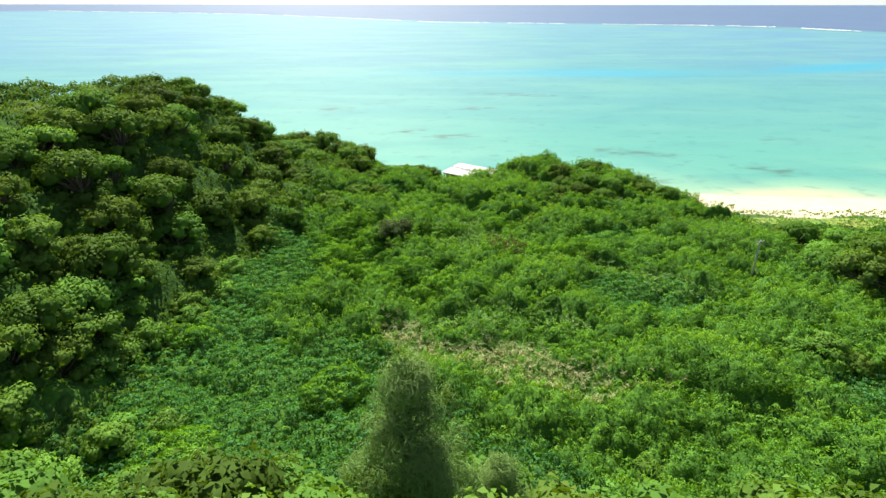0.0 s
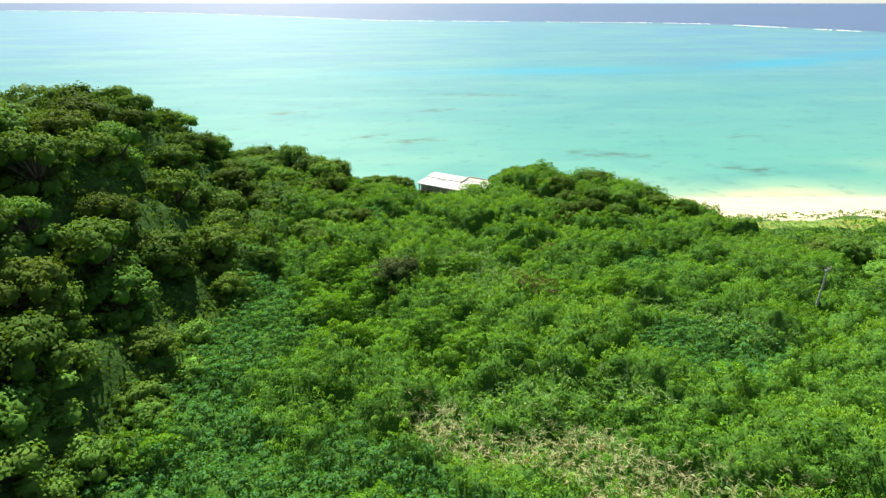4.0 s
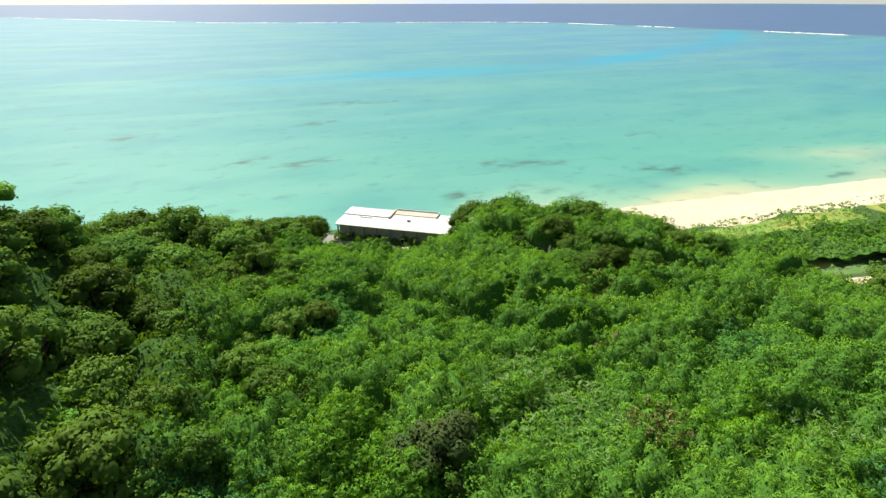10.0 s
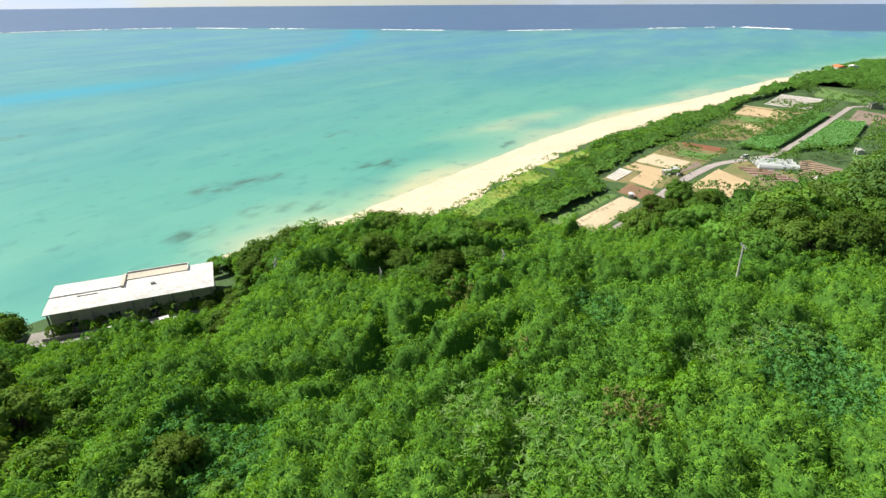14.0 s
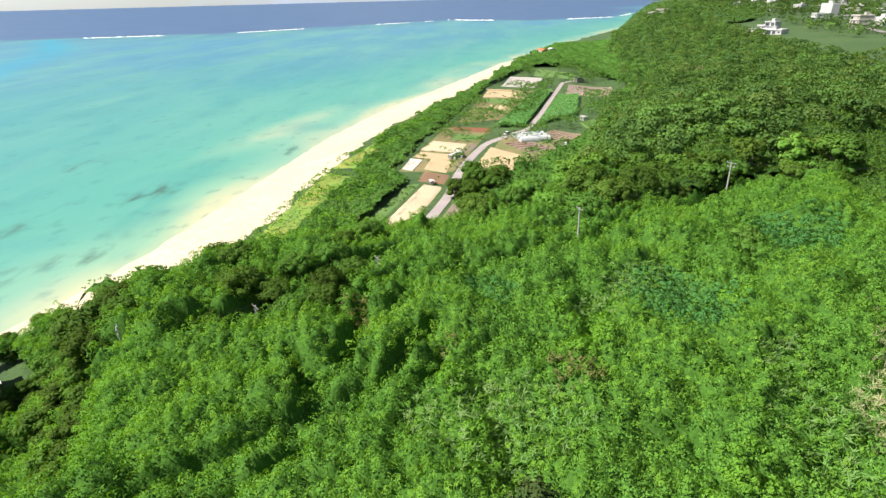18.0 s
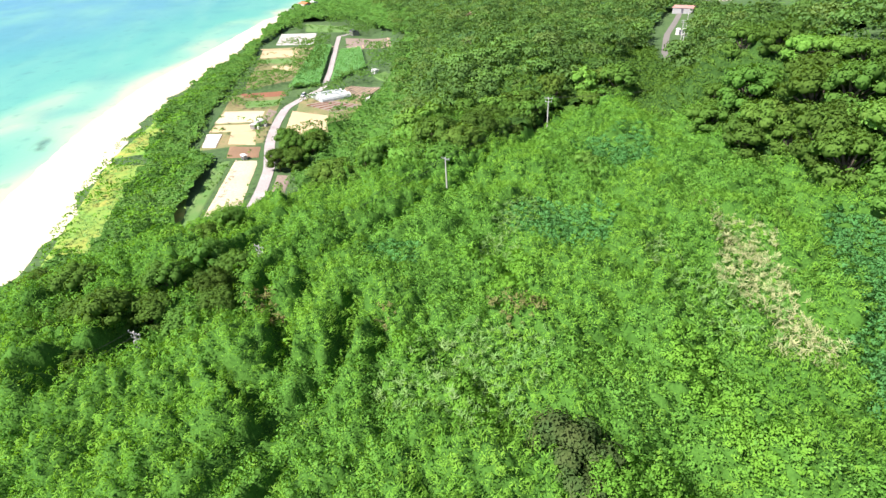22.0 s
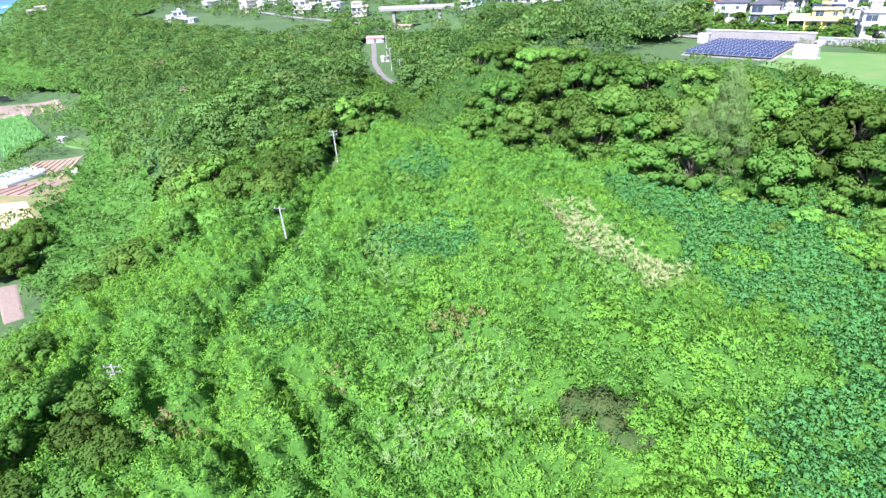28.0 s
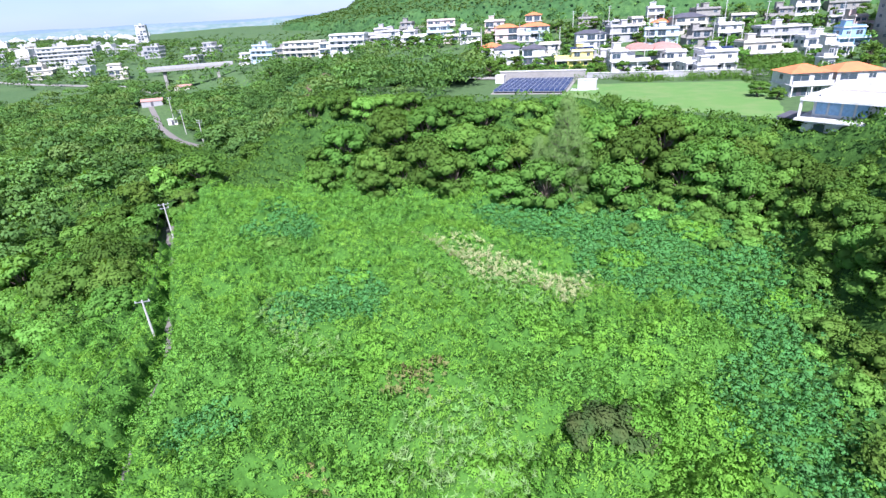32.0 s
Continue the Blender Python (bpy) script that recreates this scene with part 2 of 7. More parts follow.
M_ROAD = material("concrete_road", (0.19, 0.175, 0.165), (0.155, 0.145, 0.135), scale=0.3, rough=0.9, bump=0.2, bump_scale=8)
M_WHITE = material("white_paint", (0.60, 0.60, 0.60), (0.50, 0.50, 0.50), scale=0.35, rough=0.6, third=(0.38, 0.375, 0.365), fine=1.2)
M_CONCRETE = material("weathered_concrete", (0.30, 0.29, 0.275), (0.23, 0.225, 0.21), scale=0.4, rough=0.85, bump=0.3, bump_scale=6, third=(0.17, 0.165, 0.155))
M_GREY = material("grey_render", (0.36, 0.36, 0.37), (0.30, 0.30, 0.31), scale=0.3, rough=0.8)
M_CREAM = material("cream_render", (0.52, 0.48, 0.40), (0.44, 0.41, 0.35), scale=0.3, rough=0.8)
M_YELLOW = material("yellow_render", (0.72, 0.63, 0.20), (0.66, 0.57, 0.18), scale=0.3, rough=0.7)
M_BLUE = material("blue_paint", (0.25, 0.42, 0.62), (0.22, 0.38, 0.56), scale=0.3, rough=0.7)
M_ROSE = material("rose_render", (0.56, 0.42, 0.38), (0.48, 0.37, 0.34), scale=0.3, rough=0.8)
M_SKYBLUE = material("pale_blue_render", (0.42, 0.52, 0.58), (0.36, 0.46, 0.52), scale=0.3, rough=0.8)
M_TILE = material("orange_roof_tile", (0.62, 0.20, 0.08), (0.52, 0.16, 0.07), scale=0.6, rough=0.75, bump=0.4, bump_scale=5)
M_CORAL = material("coral_roof", (0.46, 0.24, 0.21), (0.39, 0.21, 0.18), scale=0.5, rough=0.7)
# bluish base colours that carry the haze of distance
M_HILLHAZE = material("far_hill_haze", (0.13, 0.19, 0.26), (0.16, 0.22, 0.29), scale=0.004, rough=1.0, spec=0.0)
M_RISEHAZE = material("far_rise_haze", (0.115, 0.185, 0.185), (0.15, 0.215, 0.215), scale=0.01, rough=1.0, spec=0.0, third=(0.20, 0.24, 0.25), fine=0.03)
M_DARKROOF = material("dark_roof", (0.10, 0.10, 0.12), (0.07, 0.07, 0.09), scale=0.6, rough=0.6)
M_GLASS = material("window_glass", (0.05, 0.07, 0.09), (0.04, 0.06, 0.08), scale=0.3, rough=0.08, spec=0.7)
M_PANEL = material("solar_cell", (0.030, 0.045, 0.110), (0.025, 0.040, 0.095), scale=0.3, rough=0.15, spec=0.6)
M_METAL = material("galvanised_steel", (0.50, 0.51, 0.52), (0.42, 0.43, 0.44), scale=2, rough=0.45, metal=0.7)
M_POLE = material("pole_concrete", (0.50, 0.49, 0.47), (0.42, 0.41, 0.40), scale=1.5, rough=0.8)
M_CABLE = material("cable_black", (0.03, 0.03, 0.03), scale=1, rough=0.6)
M_FOAM = material("foam", (0.85, 0.87, 0.88), (0.78, 0.82, 0.84), scale=0.05, rough=0.9)

# ---- the lie of the land ----
def ramp(a, b, v):
    t = np.clip((v - a) / (b - a), 0, 1)
    return t * t * (3 - 2 * t)


SHORE = ((-900, -120, 0, 54, 84, 118, 160, 208, 268, 378, 486, 522, 602, 783, 997, 2400), (230, 197, 188, 176, 170, 167, 163, 158, 146, 111, 78, 60, 35, -43, -138, -700))
BROW = ((-900, -100, -40, -18, -8, 0, 12, 20, 28, 40, 50, 56, 62, 70, 85, 100, 130, 200, 300, 400, 520, 700, 1000, 2400), (165, 150, 151, 141, 130, 125, 131, 138, 140, 134, 121, 108, 95, 82, 71, 64, 48, 28, 0, -18, -30, -70, -200, -780))


def shore(x):
    return np.interp(x, *SHORE)


def brow(x):
    return np.interp(x, *BROW)


def wave(x, y, size, seed=0.0):
    """A gentle, uneven swell between -1 and 1."""
    a, b = x / size + seed, y / size - seed * 1.7
    return (np.sin(a * 1.7 + 1.3 * np.sin(b * 1.1 + seed)) + np.sin(b * 1.9 + 1.1 * np.sin(a * 0.9)) + np.sin((a + b) * 1.3 + seed)) / 3


def height(x, y):
    """Ground height over the sea."""
    x, y = np.asarray(x, float), np.asarray(y, float)
    s = shore(x) - y
    low = np.where(s < 0, np.maximum(-3.0, 0.06 * s), (1.9 + 1.6 * ramp(60, 35, x)) * ramp(-2, 24, s))
    wide = np.interp(x, (20, 60, 100, 200, 400), (11, 12, 15, 24, 28))
    up = ramp(-wide, wide, brow(x) - y)
    flat = 21.6 - 0.03 * (y - 65) + 0.5 * wave(x, y, 14)
    flat = flat + 2.5 * ramp(-10, -30, x) * ramp(60, 90, y)
    east = 20 + 7 * ramp(-40, -150, y) + 6 * np.exp(-((x - 122) / 36) ** 2 - ((y - 6) / 38) ** 2)
    east = east + 10 * ramp(-105, -160, y) * ramp(235, 165, x)
    east = east - 8 * ramp(180, 330, x) * ramp(-90, -20, y) + 15 * np.exp(-((x - 720) / 170) ** 2 - ((y + 130) / 90) ** 2)
    east = east - 9 * np.exp(-((x - 214) / 28) ** 2 - ((y + 158) / 22) ** 2)
    flat = flat + (east - flat) * ramp(46, 90, x - np.minimum(0, y) * 0.1)
    west_terrace = ramp(-31, -50, x) * ramp(138, 112, y)
    south_terrace = ramp(24, 5, y + 0.05 * x) * ramp(88 + 0.0 * x, 50, x + np.minimum(0, y + 10) * 0.35)
    terrace = 1 - (1 - west_terrace) * (1 - south_terrace)
    flat = flat + (37.6 + 1.2 * west_terrace * ramp(30, 60, y) + 0.035 * np.maximum(0, -70 - y) - flat) * terrace
    flat = flat + 118 * np.exp(-((x + 200) / 440) ** 2 - ((y + 680) / 330) ** 2) * ramp(-120, -330, y) + 0.17 * np.clip(-96 - y, 0, 110) * ramp(170, -30, x)
    far = np.hypot(x - 200, y)
    flat = flat + ramp(900, 2600, far) * (3 + 9 * wave(x, y, 420, 2.0) + 4 * wave(x, y, 170, 1.0)) * ramp(1500, -200, y)
    return low + (flat - low) * up


def z_at(x, y):
    return float(height(x, y))


def mesh_object(name, verts, faces, mat, parent=None, smooth=False, round_with=None, slots=None):
    """A mesh from numpy arrays: faces is (n, 3) or (n, 4). round_with: a normal for each corner point, so that leaves shade with the roundness of
    their clump; mat may be a list, with slots giving each face's place in it."""
    me = bpy.data.meshes.new(name)
    verts, faces = np.asarray(verts, np.float32), np.asarray(faces, np.int32)
    me.vertices.add(len(verts))
    me.vertices.foreach_set("co", verts.ravel())
    k = faces.shape[1]
    me.loops.add(faces.size)
    me.loops.foreach_set("vertex_index", faces.ravel())
    me.polygons.add(len(faces))
    me.polygons.foreach_set("loop_start", np.arange(0, faces.size, k, dtype=np.int32))
    me.polygons.foreach_set("use_smooth", np.full(len(faces), smooth))
    if slots is not None:
        me.polygons.foreach_set("material_index", np.asarray(slots, np.int32))
    me.update(calc_edges=True)
    if round_with is not None:
        layer = me.attributes.new("custom_normal", "FLOAT_VECTOR", "POINT")
        layer.data.foreach_set("vector", np.asarray(round_with, np.float32).ravel())
    for one in mat if isinstance(mat, (list, tuple)) else (mat,):
        me.materials.append(one)
    ob = new(name, me)
    if parent:
        ob.parent = parent
    return ob


def grid(xs, ys):
    """Corner coordinates and quads of a grid."""
    gx, gy = np.meshgrid(xs, ys)
    nx, ny = len(xs), len(ys)
    i = np.arange(nx * ny).reshape(ny, nx)
    return gx.ravel(), gy.ravel(), np.stack([i[:-1, :-1], i[:-1, 1:], i[1:, 1:], i[1:, :-1]], -1).reshape(-1, 4)


def steps(*spans):
    """Coordinates from spans of (start, end, step)."""
    return np.unique(np.concatenate([np.arange(a, b, s) for a, b, s in spans]))


# ground: one sheet to the horizon
gx, gy, gf = grid(steps((-4600, -600, 200), (-600, -120, 20), (-120, 240, 2.5), (240, 560, 6), (560, 1200, 25), (1200, 4700, 125)),
                  steps((-4600, -1500, 160), (-1500, -400, 40), (-400, -120, 10), (-120, 190, 2.5), (190, 420, 30)))
ground = mesh_object("ground", np.stack([gx, gy, height(gx, gy)], -1), gf, M_EARTH, smooth=True)
tagged(ground, "green overgrown coastal ground with sandy shore and hills", "ground", kind="structure")

# ---- sea ----
def sea_material():
    m = bpy.data.materials.new("lagoon_water")
    m.use_nodes = True
    n, l = m.node_tree.nodes, m.node_tree.links
    bsdf = n["Principled BSDF"]
    bsdf.inputs["Roughness"].default_value, bsdf.inputs["IOR"].default_value = 0.42, 1.33
    bsdf.inputs["Specular IOR Level"].default_value = 0.32
    at = n.new("ShaderNodeAttribute")
    at.attribute_name = "bed"
    sep = n.new("ShaderNodeSeparateColor")
    l.new(at.outputs["Color"], sep.inputs["Color"])
    geo = n.new("ShaderNodeNewGeometry")

    def noise_range(scale, lo, hi, stretch=(1, 1, 1)):
        mp = n.new("ShaderNodeMapping")
        mp.inputs["Scale"].default_value = stretch
        l.new(geo.outputs["Position"], mp.inputs["Vector"])
        t = n.new("ShaderNodeTexNoise")
        t.inputs["Scale"].default_value, t.inputs["Detail"].default_value = scale, 5.0
        l.new(mp.outputs["Vector"], t.inputs["Vector"])
        r = n.new("ShaderNodeMapRange")
        r.inputs["From Min"].default_value, r.inputs["From Max"].default_value = lo, hi
        l.new(t.outputs["Fac"], r.inputs["Value"])
        return r.outputs["Result"]

    def mix(fac, a, b, amount=1.0):
        k = n.new("ShaderNodeMix")
        k.data_type = "RGBA"
        if amount != 1.0:
            mm = n.new("ShaderNodeMath")
            mm.operation = "MULTIPLY"
            l.new(fac, mm.inputs[0])
            mm.inputs[1].default_value = amount
            fac = mm.outputs[0]
        l.new(fac, k.inputs["Factor"])
        for key, v in (("A", a), ("B", b)):
            if isinstance(v, tuple):
                k.inputs[key].default_value = (*v, 1)
            else:
                l.new(v, k.inputs[key])
        return k.outputs["Result"]

    depth = n.new("ShaderNodeValToRGB")   # bed depth: sand rim, shallows, lagoon, reef flat, open sea
    stops = ((0.0, (0.44, 0.44, 0.28)), (0.05, (0.20, 0.37, 0.26)), (0.14, (0.080, 0.295, 0.238)), (0.36, (0.060, 0.250, 0.250)), (0.50, (0.062, 0.224, 0.274)), (0.66, (0.066, 0.210, 0.310)), (0.82, (0.072, 0.212, 0.280)), (0.92, (0.045, 0.090, 0.190)))
    ramp_el = depth.color_ramp.elements
    while len(ramp_el) < len(stops):
        ramp_el.new(0.5)
    for e, (p, c) in zip(ramp_el, stops):
        e.position, e.color = p, (*c, 1)
    l.new(sep.outputs["Red"], depth.inputs["Fac"])
    out = depth.outputs["Color"]
    out = mix(noise_range(0.009, 0.44, 0.66, (0.6, 1.5, 1)), out, (0.112, 0.312, 0.258), 0.6)
    out = mix(noise_range(0.022, 0.52, 0.70, (0.35, 1.9, 1)), out, (0.135, 0.330, 0.268), 0.45)
    out = mix(noise_range(0.035, 0.50, 0.74, (0.7, 1.1, 1)), out, (0.030, 0.185, 0.205), 0.45)
    out = mix(noise_range(0.13, 0.58, 0.72, (0.8, 1.1, 1)), out, (0.032, 0.150, 0.150), 0.42)
    out = mix(at.outputs["Alpha"], out, (0.012, 0.265, 0.375), 0.8)
    deep = mix(noise_range(0.010, 0.3, 0.7), (0.070, 0.125, 0.225), (0.055, 0.105, 0.200))
    out = mix(sep.outputs["Blue"], out, deep)
    weed = n.new("ShaderNodeMath")
    weed.operation = "MULTIPLY"
    l.new(sep.outputs["Green"], weed.inputs[0])
    l.new(noise_range(0.20, 0.40, 0.60, (0.6, 1.3, 1)), weed.inputs[1])
    out = mix(weed.outputs[0], out, (0.045, 0.100, 0.078), 0.85)
    l.new(out, bsdf.inputs["Base Color"])
    w = n.new("ShaderNodeTexNoise")
    w.inputs["Scale"].default_value, w.inputs["Detail"].default_value = 0.45, 6.0
    l.new(geo.outputs["Position"], w.inputs["Vector"])
    b = n.new("ShaderNodeBump")
    b.inputs["Strength"].default_value, b.inputs["Distance"].default_value = 0.25, 0.25
    l.new(w.outputs["Fac"], b.inputs["Height"])
    l.new(b.outputs["Normal"], bsdf.inputs["Normal"])
    return m


REEF = ((-1900, -1050, -660, 0, 515, 720, 835, 975, 1040, 1240, 1400, 1430, 1300, 1400, 2600), (2880, 2650, 2440, 1700, 1540, 1480, 1400, 946, 620, 400, 240, 200, 0, -200, -700))
reef_x, reef_y = np.array(REEF[0], float), np.array(REEF[1], float)


def line_distance(x, y, px, py):
    """Distance to a bent line."""
    best = np.full(np.shape(x), 1e9)
    for x0, y0, x1, y1 in zip(px[:-1], py[:-1], px[1:], py[1:]):
        dx, dy = x1 - x0, y1 - y0
        t = np.clip(((x - x0) * dx + (y - y0) * dy) / (dx * dx + dy * dy), 0, 1)
        best = np.minimum(best, np.hypot(x - x0 - t * dx, y - y0 - t * dy))
    return best


def beyond_reef(x, y):
    """True out in the open sea."""
    ang = np.unwrap(np.arctan2(reef_y - 0, reef_x - 200))
    rad = np.hypot(reef_x - 200, reef_y)
    order = np.argsort(ang)
    a = np.arctan2(y, x - 200)
    return np.hypot(x - 200, y) - np.interp(a, ang[order], rad[order])


sx, sy, sf = grid(steps((-4800, -800, 160), (-800, -140, 22), (-140, 420, 4), (420, 1500, 18), (1500, 4900, 140)),
                  steps((-4700, -300, 200), (-300, 20, 18), (20, 150, 6), (150, 330, 4), (330, 640, 8), (640, 1700, 24), (1700, 4900, 120)))
off = sy - shore(sx)
near_shore = line_distance(sx, sy, np.array(SHORE[0], float), np.array(SHORE[1], float))
out_reef = beyond_reef(sx, sy)
bed = 0.16 * ramp(0, 34, near_shore + 9 * wave(sx, sy, 22)) + 0.20 * ramp(30, 180, near_shore) + 0.16 * ramp(150, 520, near_shore + 60 * wave(sx, sy, 90, 0.6))
channel = np.exp(-(line_distance(sx, sy, np.array([-80.0, 36, 110, 290, 420, 700, 950]), np.array([500.0, 498, 504, 503, 556, 693, 900])) / 26) ** 2)
bed = bed + 0.16 * ramp(-80, -700, sx) * ramp(120, 500, near_shore) + 0.15 * ramp(180, 600, sx) * ramp(20, 140, near_shore)
bed = bed + 0.14 * ramp(52, 30, sx) * ramp(40, 4, near_shore)
bar = np.exp(-((sx - 235) / 55) ** 2 - ((sy - 186 + 0.25 * (sx - 235)) / 13) ** 2) + 0.7 * np.exp(-((sx - 440) / 60) ** 2 - ((sy - 118 + 0.25 * (sx - 440)) / 10) ** 2)
bed = bed * (1 - 0.82 * np.clip(bar * 1.3, 0, 1)) + 0.20 * ramp(-260, -60, out_reef)
weed = np.zeros_like(sx)
for wx, wy, wa, wb, turn in ((84, 226, 17, 4.5, -18), (133, 198, 11, 4.5, -15), (8, 258, 14, 4, 8), (-14, 269, 9, 4, 20), (71, 198, 8, 3, -30), (49, 199, 7, 5, 30), (82, 186, 7, 2.5, -20), (24, 328, 12, 4, 10), (54, 382, 30, 5, -12), (186, 170, 7, 2.2, -15), (95, 188, 3, 2, 0), (160, 250, 9, 2.5, -10), (-60, 330, 16, 4, 12)):
    c, s_ = math.cos(radians(turn)), math.sin(radians(turn))
    u, v = (sx - wx) * c + (sy - wy) * s_, -(sx - wx) * s_ + (sy - wy) * c
    q = np.hypot(u / wa, v / wb) + 0.55 * wave(sx, sy, 3.4, wx)
    weed = np.maximum(weed, ramp(1.25, 0.55, q))
# far out the sheet lifts a little towards the true horizon
far_r = np.hypot(sx, sy)
sz = np.minimum(20.0 * np.clip((far_r - 2400) / 2300, 0, None) ** 1.15, 22)
land_side = off < -14
sz = np.where(land_side, -6.0, sz)
sea = mesh_object("sea", np.stack([sx, sy, sz], -1), sf, sea_material(), smooth=True)
layer = sea.data.color_attributes.new("bed", "FLOAT_COLOR", "POINT")
layer.data.foreach_set("color", np.stack([np.clip(bed, 0, 0.84), np.clip(weed, 0, 1), ramp(-20, 60, out_reef), np.clip(channel * ramp(-160, 120, sx) * (0.75 + 0.5 * wave(sx, sy, 60, 1.0)), 0, 1)], -1).astype(np.float32).ravel())
tagged(sea, "turquoise lagoon water over pale sand with dark seaweed patches", "sea", kind="structure")

# breaking waves on the reef
rnd = np.random.default_rng(5)
fv, ff = [], []
for i in range(len(reef_x) - 1):
    length = math.hypot(reef_x[i + 1] - reef_x[i], reef_y[i + 1] - reef_y[i])
    for j in range(int(length / 9)):
        if wave(j * 9.0, i * 400.0, 60, 3.0) < (-0.3 if i < 5 else -0.08):
            continue
        t = (j + rnd.random()) * 9 / length
        cx, cy = reef_x[i] + t * (reef_x[i + 1] - reef_x[i]), reef_y[i] + t * (reef_y[i + 1] - reef_y[i])
        cz = float(np.clip(20.0 * max(0, (math.hypot(cx, cy) - 2400) / 2300) ** 1.15, 0, 22)) + 0.25
        ax = math.atan2(reef_y[i + 1] - reef_y[i], reef_x[i + 1] - reef_x[i]) + rnd.normal() * 0.25
        a, b = rnd.uniform(5, 14), rnd.uniform(1.5, 5.0)
        k0 = len(fv)
        for k in range(6):
            u, v = a * math.cos(k * 1.047) * rnd.uniform(0.7, 1.1), b * math.sin(k * 1.047) * rnd.uniform(0.6, 1.1)
            fv.append((cx + u * math.cos(ax) - v * math.sin(ax), cy + u * math.sin(ax) + v * math.cos(ax), cz))
        fv.append((cx, cy, cz + rnd.uniform(0.8, 2.0)))
        ff += [(k0 + k, k0 + (k + 1) % 6, k0 + 6) for k in range(6)]
surf = mesh_object("surf", fv, ff, M_FOAM)
tagged(surf, "white breaking surf along the outer reef", "surf", kind="stuff")

# beach: a sheet of sand along the shore
bx = steps((44, 300, 2.0), (300, 530, 4.0))
bt = np.linspace(0, 1, 13)
gx2, gt = np.meshgrid(bx, bt)
b_deep = np.interp(gx2, (44, 66, 90, 140, 190, 280, 440, 520, 530), (2, 12, 23, 21, 21, 27, 22, 12, 4)) + 2.5 * wave(gx2, gx2 * 0, 7) + 1.2 * wave(gx2, gx2 * 0, 2.5, 1.0)
gy2 = shore(gx2) + 4 - gt * (b_deep + 4)
bi = np.arange(gx2.size).reshape(gx2.shape)
bq = np.stack([bi[:-1, :-1], bi[1:, :-1], bi[1:, 1:], bi[:-1, 1:]], -1).reshape(-1, 4)
beach = mesh_object("beach", np.stack([gx2.ravel(), gy2.ravel(), (height(gx2, gy2) + 0.22 * ramp(0, 0.15, gt) * ramp(1.0, 0.9, gt) - 0.02 + 0.08 * wave(gx2, gy2, 3)).ravel()], -1), bq, M_SAND, smooth=True)
tagged(beach, "pale cream sand beach along the lagoon", "beach", kind="structure")

# ---- plants ----
rng = np.random.default_rng(11)


def unit(v):
    return v / np.maximum(np.linalg.norm(v, axis=-1, keepdims=True), 1e-9)


def blades(pos, way, face, length, width, fold=0.25):
    """Leaves: folded diamonds that start at pos and point along way, with their faces towards face. Returns corners and quads."""
    side = unit(np.cross(way, face))
    up = unit(np.cross(side, way))
    length, width = np.asarray(length)[:, None], np.asarray(width)[:, None]
    mid = pos + way * length * 0.5
    tip = pos + way * length - up * length * 0.16
    v = np.stack([pos, mid + side * width * 0.5 + up * width * fold, tip, mid - side * width * 0.5 + up * width * fold], 1)
    n = len(pos)
    return v.reshape(-1, 3), np.arange(4 * n).reshape(n, 4)


def scatter(n, x0, x1, y0, y1, keep):
    """About n random places in a rectangle of which keep(x, y) leaves those wanted."""
    x, y = rng.uniform(x0, x1, n), rng.uniform(y0, y1, n)
    k = rng.random(n) < keep(x, y)
    return x[k], y[k]


def domes(x, y, cell, seed, tall, spread=0.55, reach=0.55):
    """Rounded bush tops: a height over the ground, from one bush in each cell of an uneven grid."""
    ci, cj = np.floor(x / cell).astype(int), np.floor(y / cell).astype(int)
    best = np.zeros(np.shape(x))
    for di in (-1, 0, 1):
        for dj in (-1, 0, 1):
            i, j = ci + di, cj + dj
            h1 = np.abs(np.sin(i * 127.1 + j * 311.7 + seed) * 43758.5453) % 1
            h2 = np.abs(np.sin(i * 269.5 + j * 183.3 + seed) * 28001.8384) % 1
            h3 = np.abs(np.sin(i * 93.9 + j * 67.3 + seed) * 16001.1384) % 1
            px, py = (i + 0.15 + 0.7 * h1) * cell, (j + 0.15 + 0.7 * h2) * cell
            r = cell * (reach + 0.45 * h3)
            q = np.clip(1 - ((x - px) ** 2 + (y - py) ** 2) / (r * r), 0, None)
            best = np.maximum(best, tall * (1 - spread + spread * h3 * 1.3) * np.sqrt(q))
    return best


PLUME = (1.1, 5.5)   # spacing and seed of the single plants


def plume_places(x0, x1, y0, y1):
    """Where the single plants stand that domes() rounds off at the same spacing: places and vigour."""
    cell, seed = PLUME
    i, j = np.meshgrid(np.arange(int(x0 / cell) - 1, int(x1 / cell) + 1), np.arange(int(y0 / cell) - 1, int(y1 / cell) + 1))
    i, j = i.ravel(), j.ravel()
    h1 = np.abs(np.sin(i * 127.1 + j * 311.7 + seed) * 43758.5453) % 1
    h2 = np.abs(np.sin(i * 269.5 + j * 183.3 + seed) * 28001.8384) % 1
    h3 = np.abs(np.sin(i * 93.9 + j * 67.3 + seed) * 16001.1384) % 1
    return (i + 0.15 + 0.7 * h1) * cell, (j + 0.15 + 0.7 * h2) * cell, h3


def ellipse(x, y, cx, cy, a, b, turn=0.0, rough=0.25):
    c, s = math.cos(radians(turn)), math.sin(radians(turn))
    u, v = (x - cx) * c + (y - cy) * s, -(x - cx) * s + (y - cy) * c
    return ramp(1.12, 0.88, np.hypot(u / a, v / b) + rough * wave(x, y, 3.0, cx * 0.1))


